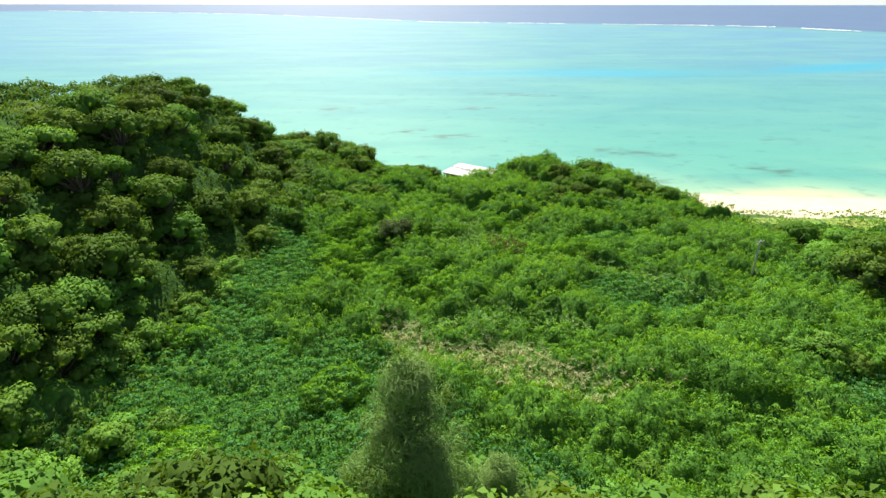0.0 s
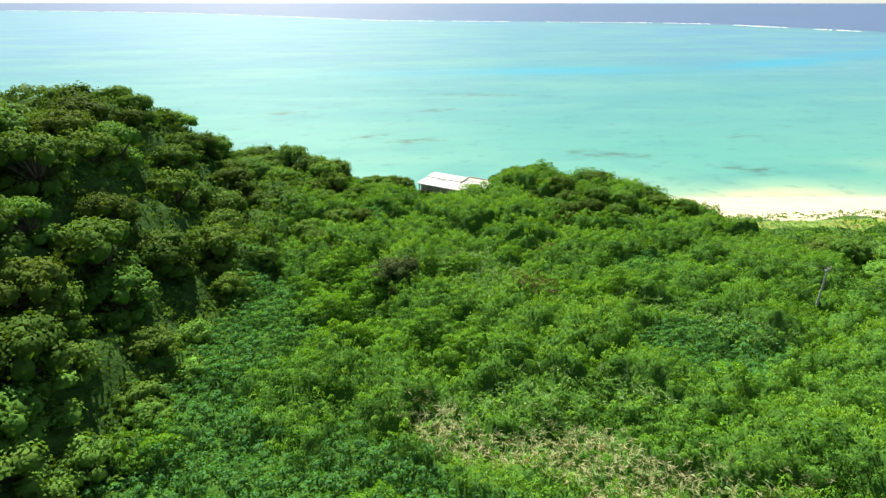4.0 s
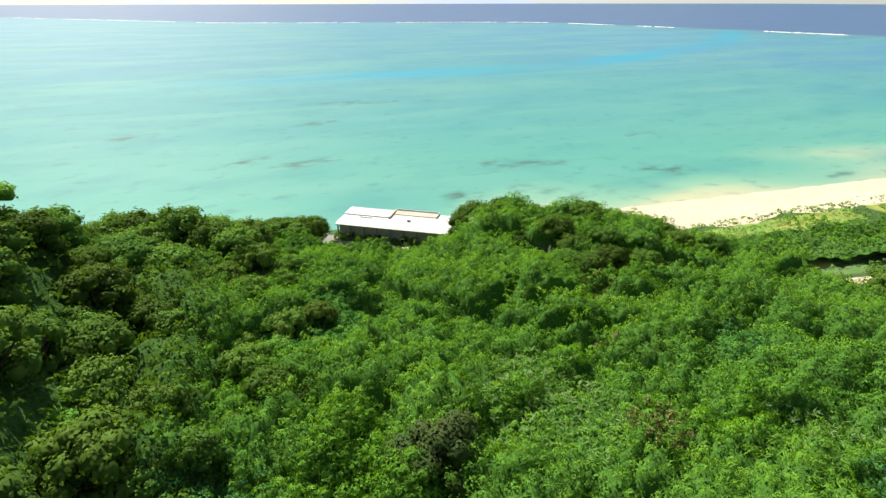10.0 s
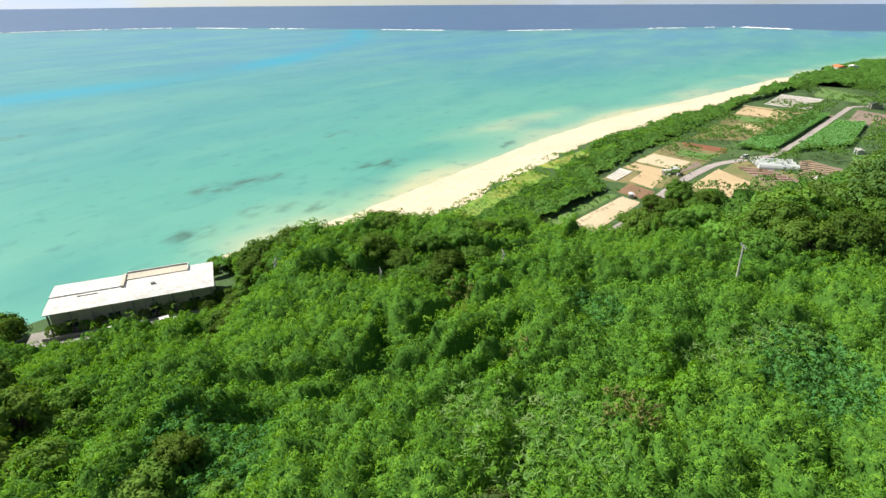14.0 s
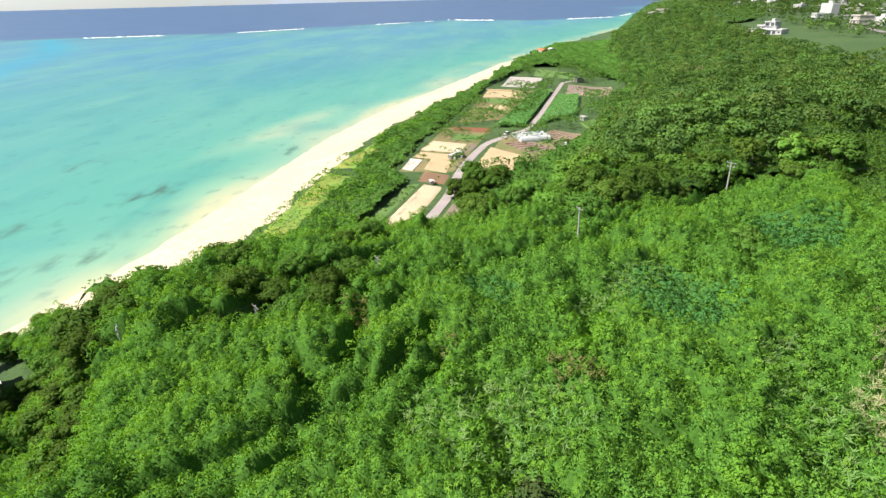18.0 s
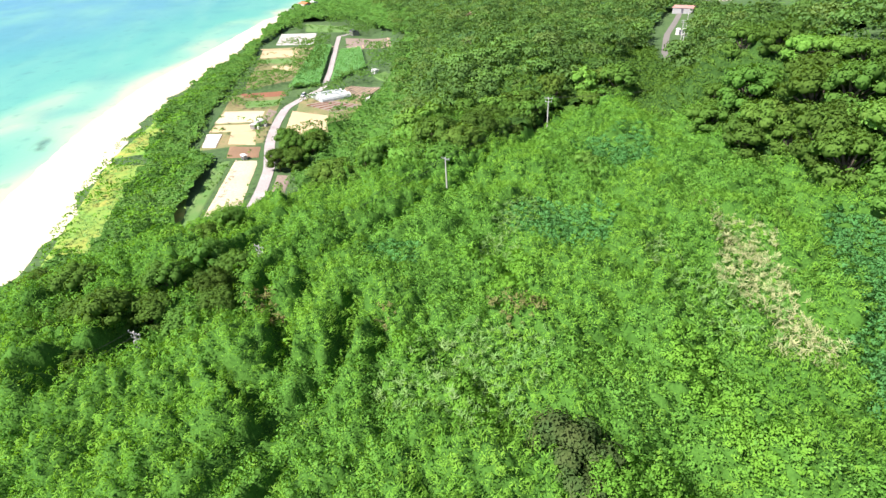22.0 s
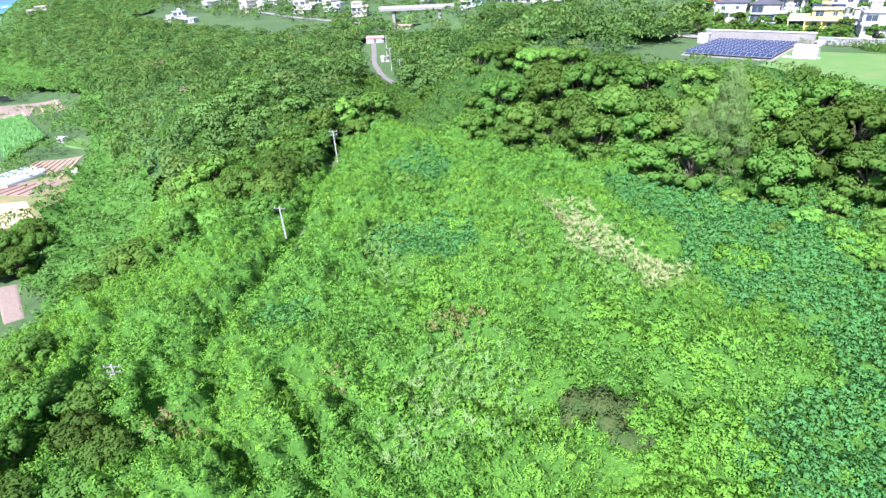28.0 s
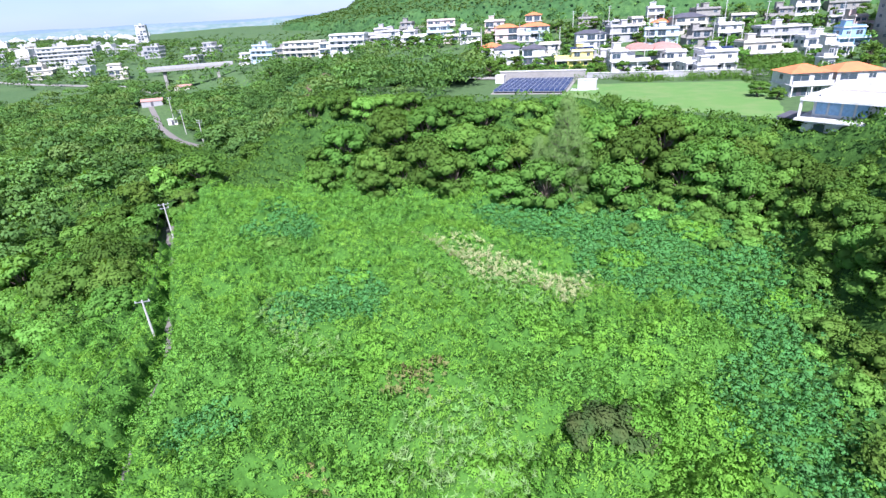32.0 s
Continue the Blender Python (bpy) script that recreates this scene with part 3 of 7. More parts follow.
FIELD_EDGE = ((96, 100, 133, 150, 175, 205, 230, 300, 330, 440), (96, 92, 91, 72, 58, 40, 34, 6, 4, 20))   # inland rim of the farmland
FIELD_RIM = ((96, 138, 150, 195, 230, 300, 340, 440), (121, 112, 120, 115, 108, 95, 90, 56))                  # seaward rim
TRACK = ((76, 32, -20), (66, 44, 0), (58, 54, 0), (47, 68, 0), (43, 73, 0), (39, 83, 0), (33, 92, 0), (26, 108, 0), (20, 124, 0), (14, 146, 0))
track_x, track_y = np.array([p[0] for p in TRACK], float), np.array([p[1] for p in TRACK], float)


def track_gap(x, y):
    """0 on the farm track, 1 away from it."""
    return ramp(0.1, 1.5, line_distance(x, y, track_x, track_y) + 0.5 * wave(x, y, 2.5))


def farm_zone(x, y):
    """1 on the farmland by the beach."""
    return ramp(-1.5, 1.0, y - np.interp(x, *FIELD_EDGE)) * ramp(1.5, -1.0, y - np.interp(x, *FIELD_RIM)) * ramp(94, 97, x) * ramp(442, 438, x)


def house_plot(x, y):
    """1 round the white-roofed house by the sea and its forecourt."""
    u, v = (x - 16.0) * 0.814 - (y - 169.0) * 0.581, (x - 16.0) * 0.581 + (y - 169.0) * 0.814
    return ramp(20, 18.5, np.abs(u)) * ramp(12.5, 11, np.abs(v + 2.0))


def meadow(x, y):
    """1 where shrubs cover the plateau and its slopes."""
    m = ramp(-33, -27, x - 0.12 * (y - 60) + 30 * ramp(150, 165, y)) * ramp(17, 22, y + 0.06 * x) * ramp(1.2, 2.2, height(x, y)) * ramp(3, 6, shore(x) - y) * np.maximum(ramp(60, 54, x), ramp(3.5, 6, height(x, y))) * (1 - house_plot(x, y))
    return m * ramp(112, 104, x) * (1 - farm_zone(x, y)) * ramp(1.0, -1.5, x - np.interp(y, (15, 32, 44, 54, 60, 84, 108, 140), (76, 74, 66, 62, 110, 112, 112, 112)))


def vines(x, y):
    v = ellipse(x, y, -17, 36, 17, 17, 0) + ellipse(x, y, -27, 52, 8, 12, 10) + ellipse(x, y, -3, 29, 17, 8, -10) + ellipse(x, y, 27, 61, 8, 6.5, 20) + ellipse(x, y, -25, 74, 8, 11, 10) + ellipse(x, y, 47, 38, 8, 7, 0) + ellipse(x, y, -12, 104, 9, 6, 30) + 0.8 * ellipse(x, y, 30, 84, 5, 3.5, 20)
    return np.clip(v, 0, 1)


def dry(x, y):
    return np.clip(ellipse(x, y, 7, 47.5, 11, 3.6, -14, 0.5) + ellipse(x, y, -4, 51.5, 5, 3.0, -30, 0.5) + 0.6 * ellipse(x, y, 14, 42, 8, 2.5, -8, 0.5), 0, 1)


def lime(x, y):
    v = ellipse(x, y, 17, 73, 3.2, 2.6) + ellipse(x, y, -1.0, 63, 2.6, 2.0) + ellipse(x, y, 23, 75, 1.8, 1.5) + ellipse(x, y, -14.2, 76.5, 5.2, 4.8, 30) + ellipse(x, y, -15, 81, 3.5, 3, 0) + ellipse(x, y, -15, 81, 2.8, 7, -30) + ellipse(x, y, 1.5, 84, 4, 1.6) + ellipse(x, y, -10.5, 43, 3, 2.6) + ellipse(x, y, -6, 66, 3, 1.6, 40) + ellipse(x, y, 25, 55, 1.6, 1.4) + ellipse(x, y, 10, 87, 1.8, 1.2) + ellipse(x, y, -12, 66, 3.5, 1.8, 20) + ellipse(x, y, -22, 33, 3.4, 3) + ellipse(x, y, -30, 53, 3, 2.5)
    return np.clip(v, 0, 1)


def reeds(x, y):
    return np.clip(ellipse(x, y, 5, 82, 6, 8, 15, 0.5) + ellipse(x, y, 28, 68, 10, 3, -35, 0.6) + 0.8 * ellipse(x, y, 6, 55, 10, 3, 0, 0.6), 0, 1)


def soft_cover(x, y):
    return np.clip(vines(x, y) + dry(x, y) + reeds(x, y), 0, 1)


GULLIES = (((14, 99), (20, 98.5), (27, 100.5), (35, 97)), ((22, 90), (16, 92), (10, 95), (2, 104), (-4, 112)), ((46, 96), (38, 103), (29, 112), (18, 120)), ((14, 105), (9, 101), (1, 100), (-7, 108)))


VALLEY = ((175, -80), (118, -25), (104, -11), (89, 1), (62, 14))
valley_x, valley_y = np.array([p[0] for p in VALLEY], float), np.array([p[1] for p in VALLEY], float)


def lawn_sight(x, y):
    """How high growth reaches below the lawn's rim without standing over it."""
    return 37.8 + 0.2 * (y - np.interp(x, (-35, -20, -3, 20), (8.6, -5, -19, -26)))


def gully(x, y):
    """1 in the narrow shaded gaps where one stand of shrubs ends and the next begins."""
    d = np.full(np.shape(x), 99.0)
    for line in GULLIES:
        d = np.minimum(d, line_distance(x, y, np.array([p[0] for p in line], float), np.array([p[1] for p in line], float)))
    return ramp(1.7, 0.4, d + 0.7 * wave(x, y, 3.0, 0.4))


def stand(x, y):
    """Stands of tall saplings with steep edges."""
    return ramp(-0.16, 0.02, wave(x, y, 7.5, 2.4) + 0.22 * wave(x, y, 2.4, 1.1))


def bush_parts(x, y):
    return domes(x, y, 6.0, 3.0, 3.1, 0.85, 0.38) + (0.9 + 0.6 * ramp(78, 94, y)) * stand(x, y), domes(x, y, 2.6, 8.0, 1.7, 0.75, 0.42)


def bush_height(x, y):
    big, small = bush_parts(x, y)
    soft = soft_cover(x, y)
    h = 0.35 + (0.8 * big + 0.7 * small + domes(x, y, *PLUME, 1.2, 0.45, 0.40)) * (1 - 0.52 * soft) + 0.35 * soft + 0.9 * lime(x, y) * (1 - 0.6 * ellipse(x, y, -15, 79, 6, 6))
    h = h * (0.12 + 0.88 * track_gap(x, y)) * (1 - 0.62 * gully(x, y)) * (1 - 0.5 * ramp(60, 72, x) * ramp(80, 90, y)) * (1 - 0.72 * ellipse(x, y, 84, 107, 24, 13, 0, 0.1)) * (1 - 0.6 * ellipse(x, y, 92, 108, 11, 12, 0, 0.1)) * (1 - 0.5 * ellipse(x, y, 50, 105, 10, 8, -30, 0.1)) * (1 - 0.65 * ellipse(x, y, 53, 89, 11, 7, 0, 0.1))
    h = h * (1 - 0.8 * ramp(10, 5, line_distance(x, y, valley_x, valley_y)))
    return np.where((y < 24) & (x < 24) & (x > -46), np.minimum(h, np.maximum(0.3, lawn_sight(x, y) - height(x, y) - 0.6)), h)


def leafy(x, y):
    """How thickly leaves stand: thinner in the gaps between bushes."""
    big, small = bush_parts(x, y)
    return np.clip(0.72 + 0.4 * ramp(0.7, 2.0, big + small) + 0.8 * soft_cover(x, y) + lime(x, y), 0, 1) * (1 - 0.4 * gully(x, y))


def bush_top(x, y):
    return height(x, y) + bush_height(x, y)


def slope_normal(x, y, fn, e=0.35):
    dx, dy = (fn(x + e, y) - fn(x - e, y)) / (2 * e), (fn(x, y + e) - fn(x, y - e)) / (2 * e)
    return unit(np.stack([-dx, -dy, np.ones_like(dx)], -1))


def under_sheet(name, xs, ys, keep, drop, label, plume=0.0, mat=M_UNDERSHADE):
    """The mat of stems and inner leaves under the outer ones; its dark colour carries the shade of the gaps."""
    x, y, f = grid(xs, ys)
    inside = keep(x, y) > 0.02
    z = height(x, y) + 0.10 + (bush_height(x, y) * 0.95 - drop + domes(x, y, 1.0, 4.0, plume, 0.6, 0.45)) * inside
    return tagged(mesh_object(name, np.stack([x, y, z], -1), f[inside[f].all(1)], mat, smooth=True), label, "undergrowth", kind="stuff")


under_sheet("undergrowth", np.arange(-60, 114, 0.42), np.arange(15, 196, 0.42), meadow, 0.52, "dense green undergrowth and stems, darkened as shade beneath the shrubs")


def cover(name, n, keep, mat, label, category, size, aspect, lift, tuft, box=(-40, 78, 15, 150), lean=0.5, sink=0.25):
    """A cover of leaves over the bush tops. tuft: leaves at each place; lift: how upright they stand."""
    x, y = scatter(n, *box, keep)
    nor = slope_normal(x, y, bush_top)
    p = np.stack([x, y, bush_top(x, y) - sink * rng.random(len(x))], -1)
    p, nor = np.repeat(p, tuft, 0), np.repeat(nor, tuft, 0)
    k = len(p)
    ang = rng.uniform(0, 2 * math.pi, k)
    flat = np.stack([np.cos(ang), np.sin(ang), np.zeros(k)], -1)
    way = unit(flat * (1 - lift) + nor * lift + rng.normal(0, 0.18, (k, 3)) + np.array([0, 0, 0.15]))
    face = unit(nor + lean * rng.normal(0, 1, (k, 3)) * 0.5 - 0.5 * flat * lift)
    ln = size * rng.uniform(0.6, 1.35, k)
    p = p + rng.normal(0, size * 0.18, (k, 3))
    v, f = blades(p, way, face, ln, ln * aspect)
    ob = mesh_object(name, v, f, mat, smooth=True, round_with=np.repeat(unit(nor + 0.3 * face), 4, 0))
    return tagged(ob, label, category, kind="stuff")


def feathery(x, y):
    return meadow(x, y) * np.clip(1 - 0.93 * vines(x, y) - 0.65 * lime(x, y) - 0.7 * dry(x, y) - 0.8 * reeds(x, y), 0, 1) * track_gap(x, y)


def tufts(name, cell, keep, mat, label, category, leaves, wide, tall, size, aspect, upright, box=(-60, 112, 15, 196)):
    """A stand of separate tufts, each a small dome or plume of leaves on the bush tops. cell: their spacing; 0: one on each plant."""
    if cell:
        gx, gy, _ = grid(np.arange(box[0], box[1], cell), np.arange(box[2], box[3], cell))
        gx, gy = gx + rng.uniform(-0.5, 0.5, len(gx)) * cell, gy + rng.uniform(-0.5, 0.5, len(gy)) * cell
        vigour = rng.random(len(gx))
    else:
        gx, gy, vigour = plume_places(*box)
    on = rng.random(len(gx)) < keep(gx, gy) / np.clip(slope_normal(gx, gy, bush_top, 0.5)[:, 2], 0.55, 1)
    gx, gy, grow = gx[on], gy[on], 0.65 + 0.7 * vigour[on]
    lean = slope_normal(gx, gy, bush_top, 0.8)
    base = np.stack([gx, gy, bush_top(gx, gy) - (0.35 if cell else 0.72) * tall], -1)
    base, lean, grow = (np.repeat(q, leaves, 0) for q in (base, lean, grow))
    k = len(base)
    ang, rise = rng.uniform(0, 2 * math.pi, k), rng.random(k)
    out = np.stack([np.cos(ang), np.sin(ang), np.zeros(k)], -1)
    ring = np.sqrt(1 - rise * rise) if upright < 0.5 else np.sqrt(np.clip(1 - rise, 0.05, 1))
    axis = unit(lean * 0.75 + np.array([0, 0, 0.25]))
    p = base + out * (ring * wide * grow * rng.uniform(0.8, 1.04, k))[:, None] + axis * (rise * tall * grow)[:, None]
    along = axis * ring[:, None] - out * rise[:, None]
    around = unit(np.cross(axis, out)) * rng.normal(0, 0.6, k)[:, None]
    way = unit(along * (0.5 + upright) + out * (0.45 - 0.3 * upright) + around + rng.normal(0, 0.12, (k, 3)))
    face = unit(out * (ring * 0.9)[:, None] + axis * (0.25 + 0.75 * rise)[:, None] + rng.normal(0, 0.16, (k, 3)))
    ln = size * grow ** 0.5 * rng.uniform(0.7, 1.3, k)
    v, f = blades(p, way, face, ln, ln * aspect)
    body = unit(out * ring[:, None] + axis * (0.15 + 0.95 * rise)[:, None] + 0.12 * face)
    return tagged(mesh_object(name, v, f, mat, smooth=True, round_with=np.repeat(body, 4, 0)), label, category, kind="stuff")


def patch(x, y):
    """Which shrub grows where: 1 feathery, 0 broad-leaved."""
    return np.clip(0.25 + 0.75 * stand(x, y), 0, 1) * ramp(-0.5, -0.25, wave(x, y, 13, 4.0) + 0.25 * wave(x, y, 3, 1.0))


tufts("feathery_shrubs", 0, lambda x, y: leafy(x, y) * feathery(x, y) * patch(x, y), M_SHRUB, "feathery mid-green shrubs carpeting the plateau field", "shrubs", 50, 0.66, 1.2, 0.34, 0.27, 0.6)
tufts("broadleaf_shrubs", 0, lambda x, y: leafy(x, y) * feathery(x, y) * (1 - patch(x, y)), M_BROAD, "bright green broad-leaved shrubs between feathery ones", "shrubs", 50, 0.74, 0.95, 0.22, 0.70, 0.35)
cover("shrub_leaves", 430000, lambda x, y: meadow(x, y) * track_gap(x, y) * np.clip(1.0 - 0.8 * vines(x, y) - 0.6 * lime(x, y) - 0.4 * dry(x, y), 0, 1), M_SHRUB, "small green leaves filling the gaps between shrubs", "leaves", 0.27, 0.36, 0.42, 1, (-58, 112, 15, 194), 0.35, 0.22)
tufts("vine_carpet", 0.75, lambda x, y: meadow(x, y) * np.clip(vines(x, y) * 0.95, 0, 1), M_VINE, "deep green broad-leaved vine carpet covering the field", "vines", 34, 0.48, 0.36, 0.22, 0.9, 0.25)
tufts("lime_bushes", 0.52, lambda x, y: 0.8 * lime(x, y) * meadow(x, y), M_LIME, "lime-green leafy bushes standing out of the shrubs", "bushes", 46, 0.54, 0.55, 0.22, 0.70, 0.35)
tufts("dry_grass", 0.6, lambda x, y: dry(x, y) * meadow(x, y) * 0.95, M_DRY, "pale dry grass and seed heads in the field", "grass", 14, 0.22, 0.5, 0.62, 0.11, 0.75)
tufts("reed_grass", 0.7, lambda x, y: np.clip(reeds(x, y) * 0.5 + 0.3 * dry(x, y), 0, 1) * meadow(x, y), M_GRASS, "tall grey-green reed grass in the field", "grass", 16, 0.25, 0.55, 0.65, 0.13, 0.75)
tufts("reed_shrubs", 0.9, lambda x, y: reeds(x, y) * meadow(x, y) * 0.85, M_SHRUB, "green shrubs among the reed grass", "shrubs", 14, 0.4, 0.6, 0.42, 0.3, 0.55)
tufts("withered_bush", 0.6, lambda x, y: 0.7 * np.clip(ellipse(x, y, 11, 75.5, 3.2, 2.4, 40, 0.5) + 0.7 * ellipse(x, y, 24, 100, 3.5, 1.6, 10, 0.5) + 0.6 * ellipse(x, y, 16, 88, 1.6, 1.2), 0, 1), M_RUST, "half-withered brown and green bush", "bush", 14, 0.3, 0.6, 0.36, 0.35, 0.55)


def scrub(x, y):
    """1 on the strip of scrub between beach and farmland."""
    s = shore(x) - y
    rim = np.interp(x, (44, 66, 90, 140, 190, 280, 440, 520, 640), (6, 18, 39, 39, 34, 36, 28, 14, 8))
    return ramp(rim - 9, rim - 2, s + 4.5 * wave(x, y, 11, 2.0) + 2.5 * wave(x, y, 4, 1.0)) * ramp(54, 64, x) * ramp(650, 630, x) * (1 - farm_zone(x, y)) * ramp(9, 5.5, height(x, y))


under_sheet("scrub_floor", np.arange(54, 650, 1.8), np.arange(-40, 170, 1.8), scrub, 0.3, "green floor beneath the coastal scrub")
cover("coastal_scrub", 330000, lambda x, y: scrub(x, y) * leafy(x, y) * ramp(760, 60, x), M_SCRUB, "dense dark green scrub along the beach", "scrub", 0.55, 0.6, 0.35, 3, (54, 650, -40, 170))


# trees: a few grown forms, each shared by many trees
def tree_meshes(kind, seed, tall, wide, lobes, n_leaf, size, aspect, mat, droop=0.0, cone=False):
    """The trunk and crown meshes of one form of tree, standing at the origin."""
    g = np.random.default_rng(seed)
    bm = bmesh.new()

    def limb(a, b, r0, r1, sides=6):
        a, b = Vector(a), Vector(b)
        turn = (b - a).to_track_quat("Z", "Y").to_matrix()
        rings = []
        for t in (0, 1):
            c = a.lerp(b, t)
            r = r0 + (r1 - r0) * t
            rings.append([bm.verts.new(c + turn @ Vector((r * math.cos(k * 2 * math.pi / sides), r * math.sin(k * 2 * math.pi / sides), 0))) for k in range(sides)])
        for lo, hi in zip(rings[:-1], rings[1:]):
            for k in range(sides):
                bm.faces.new((lo[k], lo[(k + 1) % sides], hi[(k + 1) % sides], hi[k]))
        bm.faces.new(rings[-1])

    fork = Vector((0, 0, tall * 0.3)) if cone else Vector((g.normal() * 0.2, g.normal() * 0.2, tall * 0.32))
    if cone:
        limb(fork, (0, 0, tall * 0.97), 0.16, 0.04, 6)
    limb((0, 0, -0.6), fork, wide * 0.055 + 0.06, wide * 0.04 + 0.04, 8)
    centres = []
    for i in range(lobes):
        low_lobe = i >= lobes * 0.6
        a = 2.4 * i + g.uniform(-0.4, 0.4)
        far = wide * 0.5 * (g.uniform(0.55, 0.72) if low_lobe else 0.78 * math.sqrt((i + 0.2) / (lobes * 0.6)))
        top = tall * (g.uniform(0.30, 0.45) if low_lobe else 0.84 - 0.30 * (far / (wide * 0.5)) ** 2) + g.normal() * tall * 0.04
        if cone:
            up = (i + 0.5) / lobes
            far, top = wide * 0.46 * (1 - up) ** 0.7 * g.uniform(0.45, 1.15), tall * (0.22 + 0.76 * up + g.normal() * 0.03)
        c = np.array([math.cos(a) * far, math.sin(a) * far, top])
        grow = (0.06, 0.12, 0.05, 0.10) if cone else (0.13, 0.22, 0.10, 0.17)
        centres.append((c, wide * g.uniform(grow[0], grow[1]), tall * g.uniform(grow[2], grow[3])))
        limb((0, 0, max(fork.z, c[2] - 1.2)) if cone else fork, c, 0.05 if cone else wide * 0.026 + 0.02, 0.03, 4)
    trunk = bpy.data.meshes.new(kind + "_trunk")
    bm.to_mesh(trunk)
    bm.free()
    trunk.materials.append(M_BARK)
    share = np.array([r * r for _, r, _ in centres])
    counts = np.maximum(8, n_leaf * share / share.sum()).astype(int)
    allv, ways, faces, sizes, rounds = [], [], [], [], []
    heart = np.array([0, 0, tall * 0.45])
    for (c, r, h), k in zip(centres, counts):
        d = unit(g.normal(0, 1, (k, 3)))
        d[:, 2] = np.where(d[:, 2] < -0.25, -d[:, 2], d[:, 2])
        bulge = 1 + 0.20 * np.sin(d[:, 0] * 5 + c[0]) * np.sin(d[:, 1] * 5 + c[1])
        shell = g.uniform(0.70, 1.08, k)[:, None] * bulge[:, None]
        allv.append(c + d * np.array([r, r, h]) * shell)
        out = unit(d * np.array([1 / r, 1 / r, 1 / h]))
        side = unit(np.cross(out, g.normal(0, 1, (k, 3))))
        ways.append(unit(side * 0.9 + out * 0.22 + np.array([0, 0, -droop])))
        faces.append(unit(out + np.array([0, 0, 0.4]) + g.normal(0, 0.28, (k, 3))))
        rounds.append(unit(out + 0.45 * unit(allv[-1] - heart) + 0.32 * faces[-1]))
        sizes.append(size * g.uniform(0.6, 1.35, k))
    p, w, fc, s, rd = (np.concatenate(q) for q in (allv, ways, faces, sizes, rounds))
    v, f = blades(p - w * s[:, None] * 0.5, w, fc, s, s * aspect)
    normals = np.repeat(rd, 4, 0)
    if not cone:
        for c, r, h in centres:   # inner leaves of each clump, as a rough knot
            ball = [(a, b) for b in (-0.9, -0.3, 0.35, 0.9) for a in np.arange(7) * 0.898]
            knot = np.array([[math.cos(a) * math.cos(b), math.sin(a) * math.cos(b), math.sin(b)] for a, b in ball]) * g.uniform(0.58, 0.80, (28, 1)) * np.array([r, r, h]) + c
            q = np.array([(j * 7 + k, j * 7 + (k + 1) % 7, j * 7 + 7 + (k + 1) % 7, j * 7 + 7 + k) for j in range(3) for k in range(7)] + [(21, 22, 23, 24), (21, 24, 25, 26), (21, 26, 27, 27)][:2])
            f = np.concatenate([f, q + len(v)])
            v = np.concatenate([v, knot])
            normals = np.concatenate([normals, unit(knot - c)])
    ob = mesh_object(kind + "_crown", v, f, mat, smooth=True, round_with=normals)
    crown = ob.data
    bpy.data.objects.remove(ob)
    return trunk, crown, (p, w, fc, s, rd)


FORMS = {
    "wide_dark": tree_meshes("wide_dark", 1, 7.5, 7.5, 26, 2000, 0.37, 0.68, M_TREE_A),
    "tall_dark": tree_meshes("tall_dark", 2, 9.5, 6.8, 27, 2000, 0.37, 0.66, M_TREE_A),
    "wide_bright": tree_meshes("wide_bright", 3, 6.5, 7.2, 25, 1900, 0.36, 0.70, M_TREE_B),
    "round_bright": tree_meshes("round_bright", 4, 5.0, 5.2, 19, 1600, 0.31, 0.70, M_TREE_B),
    "wide_olive": tree_meshes("wide_olive", 5, 7.2, 7.0, 26, 1900, 0.36, 0.64, M_TREE_C),
    "low_coast": tree_meshes("low_coast", 6, 4.6, 6.0, 22, 1500, 0.33, 0.66, M_TREE_A),
    "dark_bush": tree_meshes("dark_bush", 9, 5.2, 5.0, 16, 4200, 0.24, 0.5, M_BUSH),
    "casuarina": tree_meshes("casuarina", 7, 15.0, 8.6, 120, 13000, 0.72, 0.055, M_NEEDLE, -0.25, True),
    "far_dark": tree_meshes("far_dark", 11, 7.5, 7.5, 15, 850, 0.60, 0.70, M_TREE_A),
    "far_bright": tree_meshes("far_bright", 12, 6.5, 7.2, 15, 800, 0.60, 0.70, M_TREE_B),
    "far_olive": tree_meshes("far_olive", 13, 7.2, 7.0, 15, 850, 0.58, 0.66, M_TREE_C),
    "garden": tree_meshes("garden", 14, 5.0, 5.2, 10, 420, 0.58, 0.70, M_TREE_A),
    "withered": tree_meshes("withered", 8, 6.5, 6.0, 12, 900, 0.45, 0.45, M_PINK),
}
